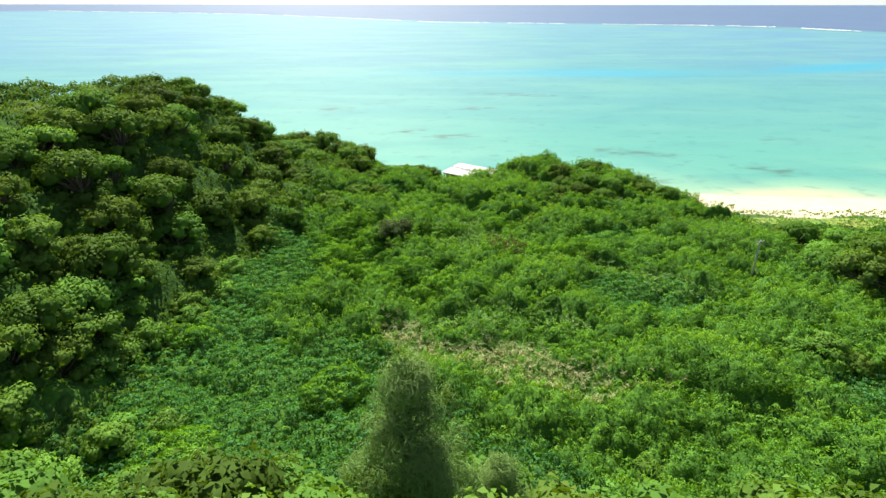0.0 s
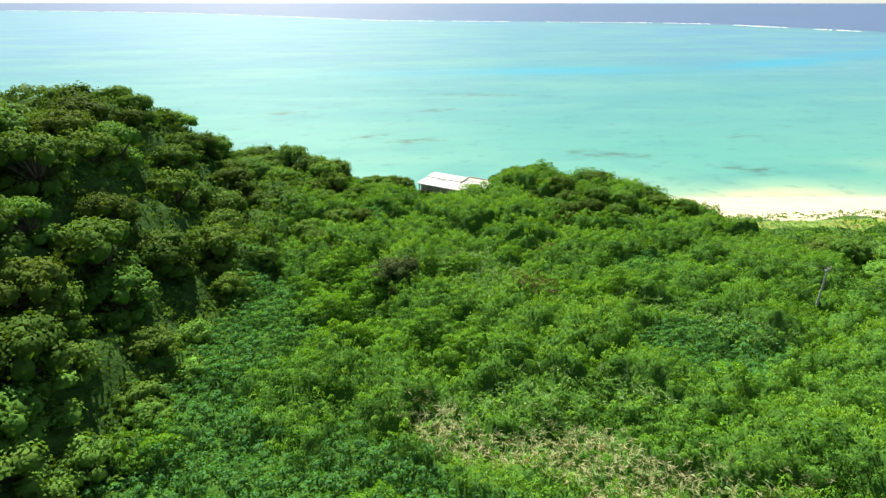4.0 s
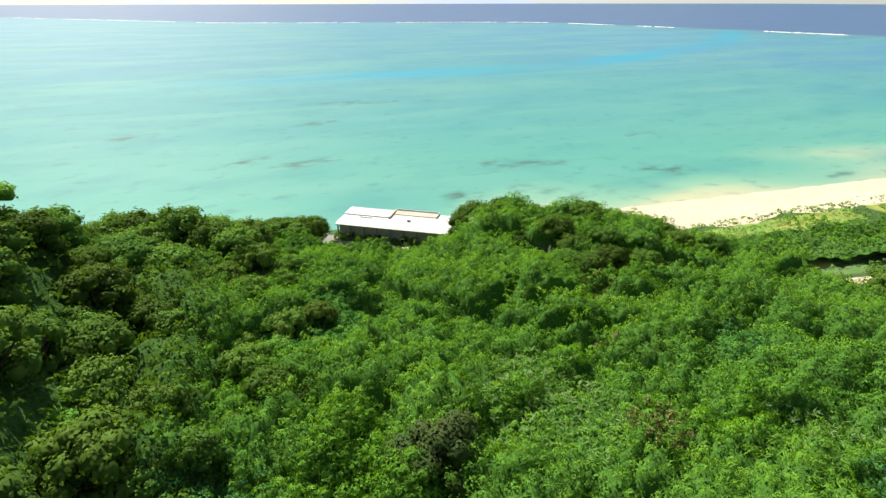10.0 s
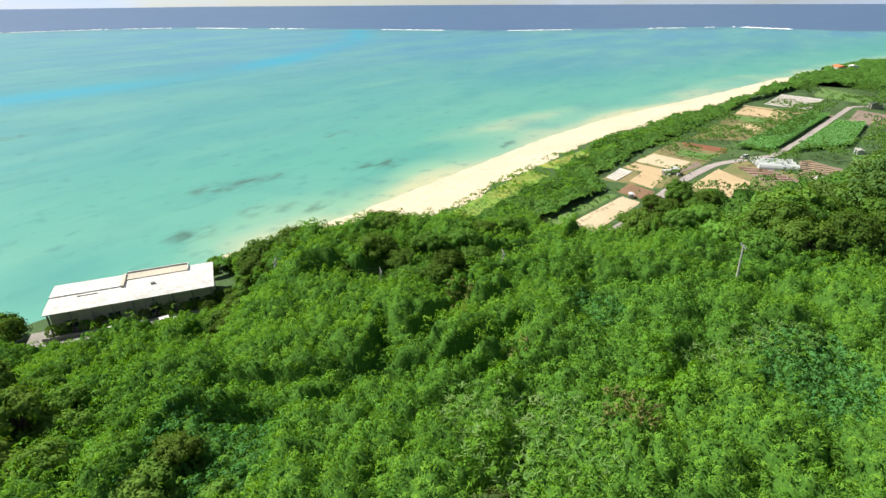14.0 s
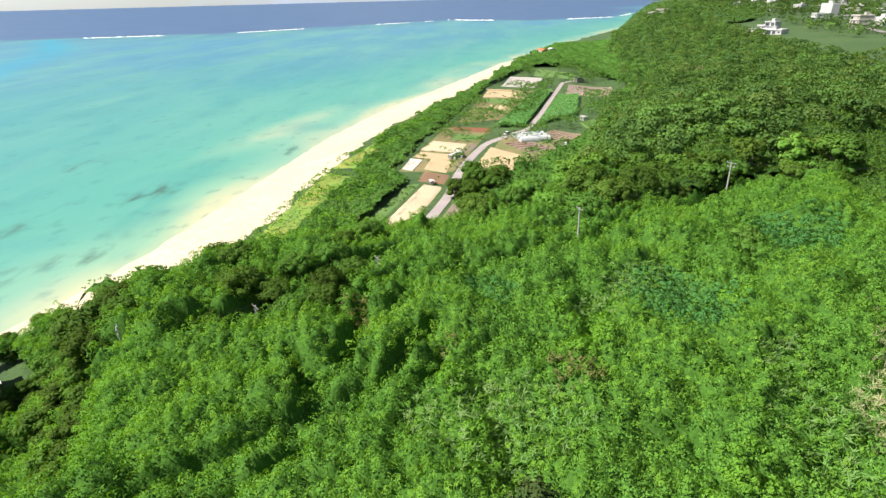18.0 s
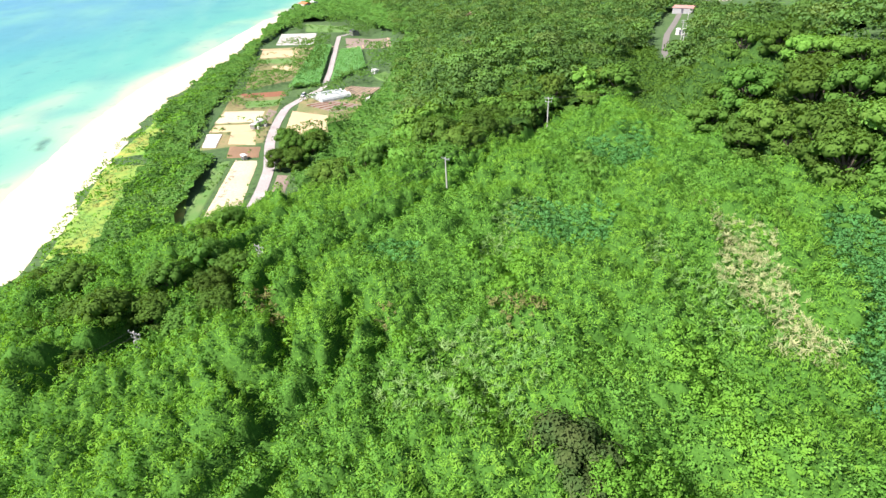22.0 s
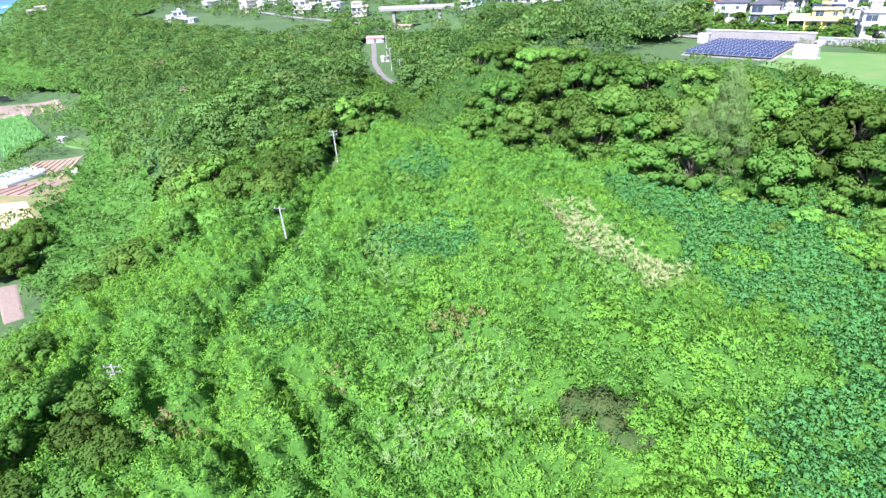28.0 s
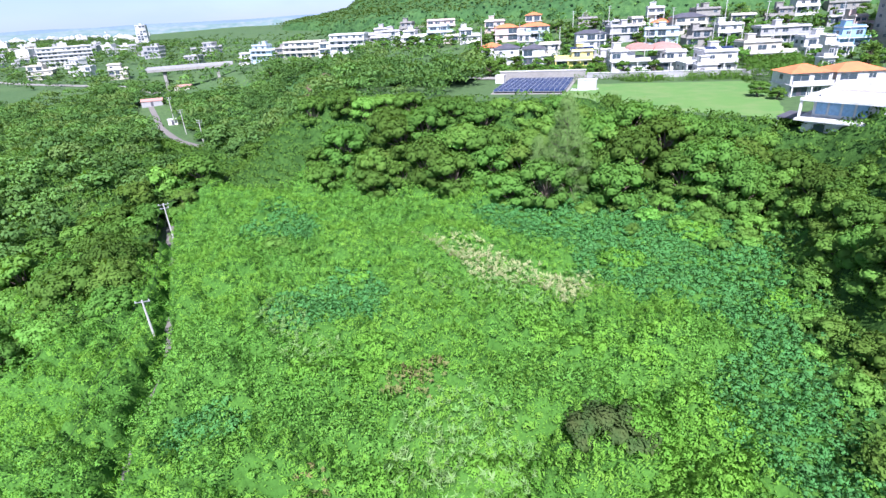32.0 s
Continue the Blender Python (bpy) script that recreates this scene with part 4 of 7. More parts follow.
TREE_LABELS = {
    "wide_dark": ("dark green broad-crowned tree in dense hillside woodland", "broadleaf_tree", "woodland trees"),
    "tall_dark": ("tall dark green tree on the wooded bank", "broadleaf_tree", "woodland trees"),
    "wide_bright": ("bright green spreading tree overgrown with creepers", "broadleaf_tree", "woodland trees"),
    "round_bright": ("small round bright green tree among shrubs", "small_tree", "small trees"),
    "wide_olive": ("olive-green leafy tree in dense woodland", "broadleaf_tree", "woodland trees"),
    "low_coast": ("low wind-clipped dark green coastal tree", "coastal_tree", "coastal trees"),
    "far_dark": ("dark green broad-crowned tree in dense hillside woodland", "broadleaf_tree", "woodland trees"),
    "far_bright": ("bright green spreading tree overgrown with creepers", "broadleaf_tree", "woodland trees"),
    "far_olive": ("olive-green leafy tree in dense woodland", "broadleaf_tree", "woodland trees"),
    "garden": ("small dark green garden tree among town houses", "garden_tree", "garden trees"),
    "dark_bush": ("dark brownish-green rounded bush standing in the field", "dark_bush", ""),
    "casuarina": ("grey-green casuarina tree with fine drooping needles", "casuarina_tree", ""),
    "withered": ("withered reddish-brown tree among green woodland", "withered_tree", ""),
}
first_tree = {}


def tree(form, x, y, scale=1.0, sink=0.3):
    """One tree as a thing of its own: trunk and crown under an empty."""
    m = pose(x, y, z_at(x, y) - sink, rng.normal() * 4, rng.normal() * 4, rng.uniform(0, 360)) @ Matrix.Diagonal((scale, scale, scale * rng.uniform(0.9, 1.1), 1))
    label, name, group = TREE_LABELS[form]
    root = new(name)
    root.empty_display_size = 0.3
    for part_name, me in (("trunk", FORMS[form][0]), ("crown", FORMS[form][1])):
        new(part_name, me).parent = root
    root.matrix_basis = m
    return tagged(root, label, "tree", group)


def woods(name, places, mats, label, thin=0.3, grow=1.5, forms=("wide_dark", "wide_bright", "wide_olive")):
    """Far woodland as one mesh of crowns, of mixed kinds. places: rows of x, y, scale."""
    vs, fs, ns, ms, base = [], [], [], [], 0
    for i, (x, y, s) in enumerate(places):
        p, w, fc, sz, rd = FORMS[forms[i % len(forms)]][2]
        pick = rng.random(len(p)) < thin
        a = rng.uniform(0, 6.283)
        turn = np.array([[math.cos(a), -math.sin(a), 0], [math.sin(a), math.cos(a), 0], [0, 0, 1]])
        p, w, fc, rd, sz = p[pick] @ turn.T * s, w[pick] @ turn.T, fc[pick] @ turn.T, rd[pick] @ turn.T, sz[pick] * grow * s
        p = p + np.array([x, y, z_at(x, y) - 0.4])
        v, f = blades(p - w * sz[:, None] * 0.5, w, fc, sz, sz * 0.7)
        vs.append(v), fs.append(f + base), ns.append(np.repeat(rd, 4, 0)), ms.append(np.full(len(f), int(rng.integers(len(mats)))))
        base += len(v)
    ob = mesh_object(name, np.concatenate(vs), np.concatenate(fs), list(mats), smooth=True, round_with=np.concatenate(ns), slots=np.concatenate(ms))
    return tagged(ob, label, "woodland", kind="stuff")


def spaced(x0, x1, y0, y1, gap, keep, tries=4000, others=()):
    """Places at least gap apart where keep(x, y) is over a half."""
    out = []
    for x, y in zip(rng.uniform(x0, x1, tries), rng.uniform(y0, y1, tries)):
        if keep(x, y) > 0.5 and all((x - a) ** 2 + (y - b) ** 2 > gap * gap for a, b in out):
            out.append((x, y))
    return out

# ---- woodland ----
def farmland(x, y):
    return float(farm_zone(np.array([x]), np.array([y]))[0]) > 0.1


def lawn_zone(x, y):
    return x < 24 and y < 5.0 - 0.22 * max(0, x + 10) and y > -60


ROAD = ((112, -27), (129.6, -39.7), (160.6, -65.8), (177.5, -83.4), (192, -98))
road_x, road_y = np.array([p[0] for p in ROAD], float), np.array([p[1] for p in ROAD], float)


def main_road(x, y):
    return line_distance(np.array([x]), np.array([y]), road_x, road_y)[0]


def track_d(x, y):
    return line_distance(np.array([x]), np.array([y]), track_x, track_y)[0]


def plot_d(x, y):
    return float(house_plot(np.array([x]), np.array([y]))[0])


def bank(x, y):
    """The wooded bank south of the field and the terrace to its west."""
    south = -60 < x < 74 and 4.5 < y + 0.06 * x < 23 and not lawn_zone(x, y) and not (x < -33 and y < 22) and math.hypot(x + 50, y - 18) > 17
    west = -56 < x < -30 + 0.10 * (y - 60) and 20 < y < 134 and math.hypot(x + 50, y - 18) > 17
    rim = np.interp(x, (-44, -34, -22), (12, 10.5, 4.5))
    return float((south or west) and not (x > -44 and y < rim) and not (-72 < x < -56 and 72 < y < 84))


def pick(*choices):
    """One of (form, share) pairs by chance."""
    k = rng.random()
    for form, share in choices:
        k -= share
        if k < 0:
            return form
    return choices[0][0]


def valley_d(x, y):
    """Distance from the line of low growth that runs down to the lane."""
    return line_distance(np.array([x]), np.array([y]), valley_x, valley_y)[0]


for x, y in spaced(-56, 76, 2, 136, 4.6, bank):
    if valley_d(x, y) < 8:
        continue
    room = max(0.3, (lawn_sight(x, y) - z_at(x, y)) / 8.2) if -36 < x < 30 and y < 24 else 9.0
    if x > -37 and y > 24 and rng.random() < 0.5:
        tree("round_bright", x, y, rng.uniform(0.8, 1.05))
    else:
        tree(pick(("wide_dark", 0.48 if x > -16 or y > 24 else 0.8), ("tall_dark", 0.12 if y < 30 else 0.0), ("wide_olive", 0.22), ("wide_bright", 0.18)), x, y, min(room, (rng.uniform(1.15, 1.55) if -36 < x < 30 and y < 24 else rng.uniform(0.8, 1.25)) * (0.55 if x < -30 and y < 46 else 1.0)))

for x, y in spaced(-48, -24, 11, 62, 3.3, lambda x, y: float(math.hypot(x + 50, y - 18) > 14 and z_at(x, y) < 35 and (y < 24 or x < -35 - 0.05 * (y - 24)))):
    tree(pick(("wide_dark", 0.5), ("wide_olive", 0.3), ("wide_bright", 0.2)), x, y, min(1.05, max(0.4, (38.5 - z_at(x, y)) / 8.5)) * rng.uniform(0.85, 1.05))

# the great crowns of the bank below the lawn
for form, x, y, s in (("wide_dark", -37, 21, 1.1), ("wide_olive", -31, 17.5, 1.2), ("wide_dark", -25, 19.5, 1.45), ("wide_dark", -18, 15.5, 1.4), ("wide_olive", -11.5, 18.5, 1.4), ("wide_dark", -6, 14.5, 1.35), ("wide_bright", 5, 15.5, 1.35), ("wide_dark", 11.5, 18, 1.45), ("wide_olive", 18, 14.5, 1.4), ("wide_dark", 24.5, 17.5, 1.45), ("wide_dark", 31, 13.5, 1.4), ("wide_olive", 37, 17.5, 1.35), ("wide_dark", 44, 14, 1.35)):
    tree(form, x, y, min(s, (lawn_sight(x, y) - z_at(x, y)) / 7.4))

# smaller trees on the slope between the western terrace and the sea
for x, y in spaced(-36, -8, 84, 156, 3.9, lambda x, y: float(-36 < x < -12 - 0.07 * abs(y - 105) and y < brow(x) + 6)):
    tree(pick(("round_bright", 0.35), ("wide_olive", 0.3), ("wide_dark", 0.35)), x, y, rng.uniform(0.55, 0.85) if y < 118 or x > -17 else rng.uniform(0.85, 1.1))
for form, x, y, s in (("wide_dark", -27, 131, 1.12), ("wide_olive", -31.5, 128, 1.08), ("wide_bright", -23, 128, 1.05), ("wide_dark", -19.5, 127, 1.0), ("wide_olive", -37, 129, 1.0), ("wide_dark", -34, 123, 1.05), ("wide_bright", -29, 122, 1.0)):
    tree(form, x, y, s)

# trees along the sea brow
for x, y in spaced(-40, 100, 84, 174, 3.4, lambda x, y: float(brow(x) - np.interp(x, (-20, 20, 40, 60, 90), (0, 3, 9, 9, 2)) < y < brow(x) + np.interp(x, (-40, 10, 30, 60, 96), (10, 6, 12, 30, 44)) and y < shore(x) - 18 and not farmland(x, y) and plot_d(x, y) < 0.01 and not (-10 < x < 16 and y > 140) and not (x > 64 and y > 88) and not (x > 38 and 99 < y < 118))):
    tree("low_coast", x, y, rng.uniform(0.85, 1.25))
for x, y in spaced(44, 64, 97, 120, 3.6, lambda x, y: float(brow(x) - 9 < y < brow(x) + 10)):
    tree("low_coast", x, y, rng.uniform(0.55, 0.72))
for x, y in spaced(20, 46, 102, 130, 4.6, lambda x, y: float(y > 118 - 0.45 * (x - 20) and y < brow(x))):
    tree(pick(("low_coast", 0.6), ("wide_dark", 0.4)), x, y, rng.uniform(0.7, 0.95))
for x, y, s in ((47.5, 104, 0.55), (44, 107.5, 0.55), (40.5, 110, 0.6), (37, 107, 0.62), (34, 103.5, 0.55), (30, 106.5, 0.6), (26.5, 104.5, 0.55), (24, 108.5, 0.6), (33, 110.5, 0.65), (28, 112, 0.6), (20, 106, 0.45)):
    tree("wide_dark", x, y, 1.25 * s)
for x, y, top in ((19.5, 133.5, 22.6), (23.5, 131.5, 24.2), (27.5, 134, 24.0), (31, 131, 23.2), (23, 136.5, 23.0), (34.5, 130, 21.5), (29.5, 137.5, 21.5)):
    tree("wide_dark", x, y, (top - z_at(x, y)) / 7.4)
for x, y, s in ((128, 89, 1.1), (134, 90.5, 1.1), (121.5, 94.5, 0.95), (131, 83, 1.05), (118.5, 89.5, 1.0), (138, 82, 0.9), (124.5, 84, 1.0)):
    tree("wide_dark", x, y, s)
# wind-clipped trees along the rocky shore by the seaside house
for x, y in spaced(-70, 54, 150, 196, 4.0, lambda x, y: float(3.5 < shore(x) - y < 17 and plot_d(x, y) < 0.01 and not (-8 < x < 12 and y < 172))):
    tree("low_coast", x, y, rng.uniform(1.25, 1.65) if x < 3 else rng.uniform(0.5, 0.85))

# the wood east of the track, its farther half as one mesh
east_far = []
for x, y in spaced(46, 128, -40, 88, 5.3, lambda x, y: float(y < brow(x) - 2 and x > np.interp(y, (-60, 10, 32, 54, 68, 96), (66, 78, 80, 62, 54, 62)) + 1.5 and main_road(x, y) > 9.0 and valley_d(x, y) > 8 and track_d(x, y) > 3.2)):
    if x > 88 or y < -8:
        east_far.append((x, y, rng.uniform(0.7, 1.35)))
        continue
    tree(pick(("far_dark", 0.40), ("far_olive", 0.28), ("far_bright", 0.32)) if x > 74 else pick(("wide_dark", 0.4), ("wide_olive", 0.3), ("wide_bright", 0.3)), x, y, rng.uniform(0.7, 1.3))

for form, x, y, s in (("wide_olive", 58, 63, 1.2), ("wide_olive", 62.5, 60, 1.1), ("wide_dark", 55, 67, 0.95), ("wide_dark", 66, 57, 1.1), ("withered", 63, 70, 0.75)):
    tree(form, x, y, s)
for x, y, s in ((-1.8, 21.5, 1.22), (0.7, 19.6, 0.98), (2.9, 20.6, 0.92)):
    tree("casuarina", x, y, s)
tree("dark_bush", -7.6, 80.4, 1.6, 0.9)
tree("dark_bush", -17.5, 91.0, 0.7)
tree("dark_bush", -12.5, 94.0, 0.75)
tree("round_bright", 42, 47, 1.0)
tree("round_bright", 39.8, 48, 0.8)
tree("wide_olive", 44.5, 46, 0.6)
for x, y, s in ((29.5, 152, 0.8), (33.5, 148, 0.9), (38, 150, 0.8), (28, 145, 0.75), (42, 145, 0.85), (24, 150, 0.55), (33, 156, 0.7), (46, 138, 0.8)):
    tree("wide_dark", x, y, s)
for x, y, s in ((-24.5, 37, 0.8), (-19.5, 31, 0.95), (-15, 27.5, 0.95), (-12.5, 32.5, 0.7), (-11, 24.5, 0.9), (-24, 29, 1.0), (-28, 35, 0.9), (-5, 26, 0.9), (13, 30, 0.7), (17.5, 32, 0.6), (11.5, 36.5, 0.55), (-7, 22, 0.8), (-28.5, 37, 0.8), (5, 22.5, 0.7), (-33, 47, 0.9), (-30, 56, 0.75), (-28, 63, 0.7), (-18, 23, 0.9), (-10.7, 42.5, 0.42), (9, 24, 0.7), (-30, 30, 1.0)):
    tree("round_bright", x, y, s)
for x, y, s in ((70.2, 46, 0.75), (73, 42.5, 0.8), (75.5, 39, 0.75), (78.5, 35, 0.8), (67.5, 49.5, 0.7), (72, 50, 0.85), (76.5, 45, 0.85), (64, 53.5, 0.7), (61, 57.5, 0.65)):
    tree("wide_dark", x, y, s)
for x, y, s in ((78, 24, 0.8), (82.5, 19, 0.8), (79, 14, 0.7), (85, 27, 0.8), (76.5, 29, 0.6)):
    tree("wide_bright", x, y, s)
for x, y, s in ((101, -84, 1.3), (97, -90, 1.1), (263, -21, 1.3), (165, 20, 0.9)):
    tree("withered", x, y, s)

woods("east_woods", east_far, WOODS, "dense mixed green woodland east of the track", 0.75, 1.1, ("far_dark", "far_olive", "far_bright", "far_dark"))

# woods farther off, as one mesh each
west_places = [(x, y, rng.uniform(0.8, 1.1)) for x, y in spaced(-140, -54, 20, 132, 5.4, lambda x, y: float(not (-76 < x < -58 and 70 < y < 84)), 1600)]
woods("hillside_woods", west_places, WOODS, "dense woodland on the western terrace", 0.32, 1.6)
far_places = [(x, y, rng.uniform(0.7, 1.45)) for x, y in spaced(128, 640, -200, 60, 6.8, lambda x, y: float(y < brow(x) + 10 and y > -130 - 0.05 * x and main_road(x, y) > 9.5 and not farmland(x, y) and not (x > 250 and y < -88 - 0.09 * (x - 250)) and not (150 < x < 232 and y < -112)), 7000)]
far_places += [(x, y, rng.uniform(0.7, 1.35)) for x, y in spaced(28, 250, -150, -4, 6.2, lambda x, y: float(main_road(x, y) > 9.5 and y > np.interp(x, (28, 60, 90, 130, 180, 250), (-55, -88, -108, -140, -150, -150)) and not (150 < x < 225 and y < -112) and y < np.interp(x, (28, 60, 70, 128, 129, 250), (-12, -12, -41, -41, -4, -4))), 3000)]
woods("distant_woods", far_places, WOODS, "dense green woodland on the far coastal slope", 0.14, 1.9)
thicket_places = [(x, y, rng.uniform(0.8, 1.2)) for x, y in spaced(170, 1100, -900, -135, 11.0, lambda x, y: float(y < -120 - 0.10 * (x - 170) and y > -240 - 0.75 * (x - 170) and wave(x, y, 45, 1.5) > -0.6), 5200)]
thicket_places += [(x, y, rng.uniform(0.5, 0.8)) for x, y in spaced(-120, 170, -200, -90, 5.5, lambda x, y: float(wave(x, y, 16, 0.7) > -0.35), 2500)]
woods("plain_thickets", thicket_places, WOODS, "scattered green thickets among distant houses", 0.025, 3.8)


x, y = scatter(160000, 170, 1500, -1300, -120, lambda x, y: ramp(0, -20, y + 125 + 0.10 * (x - 170)) * ramp(-20, 20, y + 260 + 0.85 * (x - 170)) * ramp(0.05, 0.25, wave(x, y, 26, 1.5) + 0.4 * wave(x, y, 9, 0.3)) * (1 - ramp(60, 40, np.hypot(x - 203, y + 148))))
size = rng.uniform(1.6, 3.4, len(x)) * (0.8 + 0.0006 * x)
ang = rng.uniform(0, 6.283, len(x))
way = unit(np.stack([np.cos(ang), np.sin(ang), 0.2 + 0.5 * rng.random(len(x))], -1))
v, f = blades(np.stack([x, y, height(x, y) + domes(x, y, 8.0, 1.0, 6.5, 0.6, 0.5) * rng.uniform(0.5, 1.0, len(x))], -1), way, unit(rng.normal(0, 0.4, (len(x), 3)) + (0, 0, 1)), size, size * 0.7)
tagged(mesh_object("plain_groves", v, f, M_HILL), "dark green groves between the houses of the plain", "woodland", kind="stuff")


# the wooded hill behind the town: a rough canopy with clumps of leaves
def hill_zone(x, y):
    return ramp(-128, -150, y + 0.10 * x - 12 * wave(x, y, 30)) * ramp(50, 56, height(x, y) + 6 * ramp(-160, -260, y))


def crown_top(x, y):
    return height(x, y) + 2.0 + domes(x, y, 9.0, 2.0, 5.0) + domes(x, y, 4.0, 5.0, 1.6)


hx, hy, hf = grid(np.arange(-330, 470, 4.0), np.arange(-640, -120, 4.0))
inside_hill = hill_zone(hx, hy) > 0.3
tagged(mesh_object("hill_canopy", np.stack([hx, hy, np.where(inside_hill, crown_top(hx, hy) - 1.2, height(hx, hy) - 0.5)], -1), hf[inside_hill[hf].any(1)], M_SHADE, smooth=True), "canopy sheet coloured dark as shade among the hill trees", "woodland", kind="stuff")
x, y = scatter(150000, -330, 470, -640, -120, hill_zone)
nor = slope_normal(x, y, crown_top, 1.2)
ang = rng.uniform(0, 6.283, len(x))
way = unit(np.stack([np.cos(ang), np.sin(ang), 0.2 + 0.5 * rng.random(len(x))], -1))
size = rng.uniform(1.1, 2.3, len(x))
v, f = blades(np.stack([x, y, crown_top(x, y) - 0.6], -1), way, unit(nor + rng.normal(0, 0.3, nor.shape)), size, size * 0.7)
tagged(mesh_object("hill_woods", v, f, M_HILL, smooth=True, round_with=np.repeat(nor, 4, 0)), "dense green woodland on the hill behind the houses", "woodland", kind="stuff")


def far_wood(x, y):
    """1 where the farther woods stand."""
    m = ramp(122, 130, x) * ramp(650, 640, x) * ramp(10, 6, y - brow(x)) * ramp(-4, 4, y - np.interp(x, (120, 250, 640), (-132, -92, -128))) * (1 - farm_zone(x, y)) * ramp(5.0, 7.0, line_distance(x, y, road_x, road_y))
    head = ramp(1.1, 0.9, np.hypot((x - 730) / 210, (y + 125) / 75) + 0.1 * wave(x, y, 30)) * ramp(4, 7, height(x, y))
    west = ramp(-150, -144, x) * ramp(-50, -54, x) * ramp(18, 24, y) * ramp(136, 130, y) * (1 - ramp(-78, -75, x) * ramp(-57, -59, x) * ramp(68, 71, y) * ramp(86, 83, y))
    slope = ramp(26, 32, x) * ramp(132, 126, x) * ramp(-40, -43, y) * ramp(-4, 4, y - np.interp(x, (26, 60, 90, 130), (-55, -88, -108, -138))) * ramp(5.0, 7.0, line_distance(x, y, road_x, road_y))
    return np.clip(m + head + west + slope, 0, 1)


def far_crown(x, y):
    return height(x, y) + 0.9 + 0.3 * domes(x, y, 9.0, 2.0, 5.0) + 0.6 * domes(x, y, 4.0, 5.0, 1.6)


# lower crowns as one sheet, its dark colour doing for shade between trees
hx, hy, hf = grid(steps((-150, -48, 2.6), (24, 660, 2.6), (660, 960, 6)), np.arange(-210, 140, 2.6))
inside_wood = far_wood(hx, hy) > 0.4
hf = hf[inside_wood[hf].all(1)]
tagged(mesh_object("woodland_shade", np.stack([hx, hy, far_crown(hx, hy) - 0.5], -1), hf, M_SHADE, smooth=True), "lower crown sheet of the coastal woodland, coloured dark as shade", "woodland", kind="stuff")
x, y = scatter(150000, 24, 950, -210, 60, lambda x, y: far_wood(x, y) * ramp(1000, 100, x))
nor = slope_normal(x, y, far_crown, 1.0)
ang = rng.uniform(0, 6.283, len(x))
way = unit(np.stack([np.cos(ang), np.sin(ang), 0.2 + 0.5 * rng.random(len(x))], -1))
size = rng.uniform(0.8, 1.7, len(x)) * (0.9 + 0.0012 * x)
v, f = blades(np.stack([x, y, far_crown(x, y) - 0.3], -1), way, unit(nor + rng.normal(0, 0.3, nor.shape)), size, size * 0.7)
tagged(mesh_object("woodland_saplings", v, f, M_WOODS, smooth=True, round_with=np.repeat(nor, 4, 0)), "leafy saplings and creepers between the woodland trees", "woodland", kind="stuff")


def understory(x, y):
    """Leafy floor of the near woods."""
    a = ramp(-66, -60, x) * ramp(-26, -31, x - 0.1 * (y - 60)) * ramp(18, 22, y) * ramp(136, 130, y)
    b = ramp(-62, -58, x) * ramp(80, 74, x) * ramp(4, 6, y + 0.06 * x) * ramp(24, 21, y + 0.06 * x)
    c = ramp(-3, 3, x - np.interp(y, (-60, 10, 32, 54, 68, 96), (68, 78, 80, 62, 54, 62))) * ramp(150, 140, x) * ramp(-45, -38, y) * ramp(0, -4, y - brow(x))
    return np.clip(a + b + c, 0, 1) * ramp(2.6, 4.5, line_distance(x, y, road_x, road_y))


under_sheet("wood_floor", np.arange(-66, 152, 1.6), np.arange(-46, 138, 1.6), understory, 0.4, "leafy floor beneath the trees, coloured dark as shade", mat=M_FLOORSHADE)
tufts("wood_understory", 1.35, lambda x, y: understory(x, y), M_TREE_A, "green creepers and saplings on the woodland floor", "undergrowth", 16, 0.8, 0.9, 0.44, 0.62, 0.35, (-66, 152, -46, 138))

# ---- helpers for built things ----
def box(bm, x0, x1, y0, y1, z0, z1):
    v = [bm.verts.new(p) for p in ((x0, y0, z0), (x1, y0, z0), (x1, y1, z0), (x0, y1, z0), (x0, y0, z1), (x1, y0, z1), (x1, y1, z1), (x0, y1, z1))]
    for f in ((3, 2, 1, 0), (4, 5, 6, 7), (0, 1, 5, 4), (1, 2, 6, 5), (2, 3, 7, 6), (3, 0, 4, 7)):
        bm.faces.new([v[i] for i in f])
    return v


def boxes(*rows):
    bm = bmesh.new()
    for r in rows:
        box(bm, *r)
    return bm


def finish(name, bm, mat, bevel=0.0):
    if bevel:
        bmesh.ops.bevel(bm, geom=bm.edges[:], offset=bevel, segments=1, affect="EDGES")
    me = bpy.data.meshes.new(name)
    bm.to_mesh(me)
    bm.free()
    me.materials.append(mat)
    return me


def part(name, bm, mat, parent, label="", bevel=0.0):
    ob = new(name, finish(name, bm, mat, bevel) if isinstance(bm, bmesh.types.BMesh) else bm)
    ob.parent = parent
    if label:
        tagged(ob, label)
    return ob


def thing(name, m, label, category, group="", kind=""):
    ob = new(name)
    ob.matrix_basis = m
    return tagged(ob, label, category, group, kind)


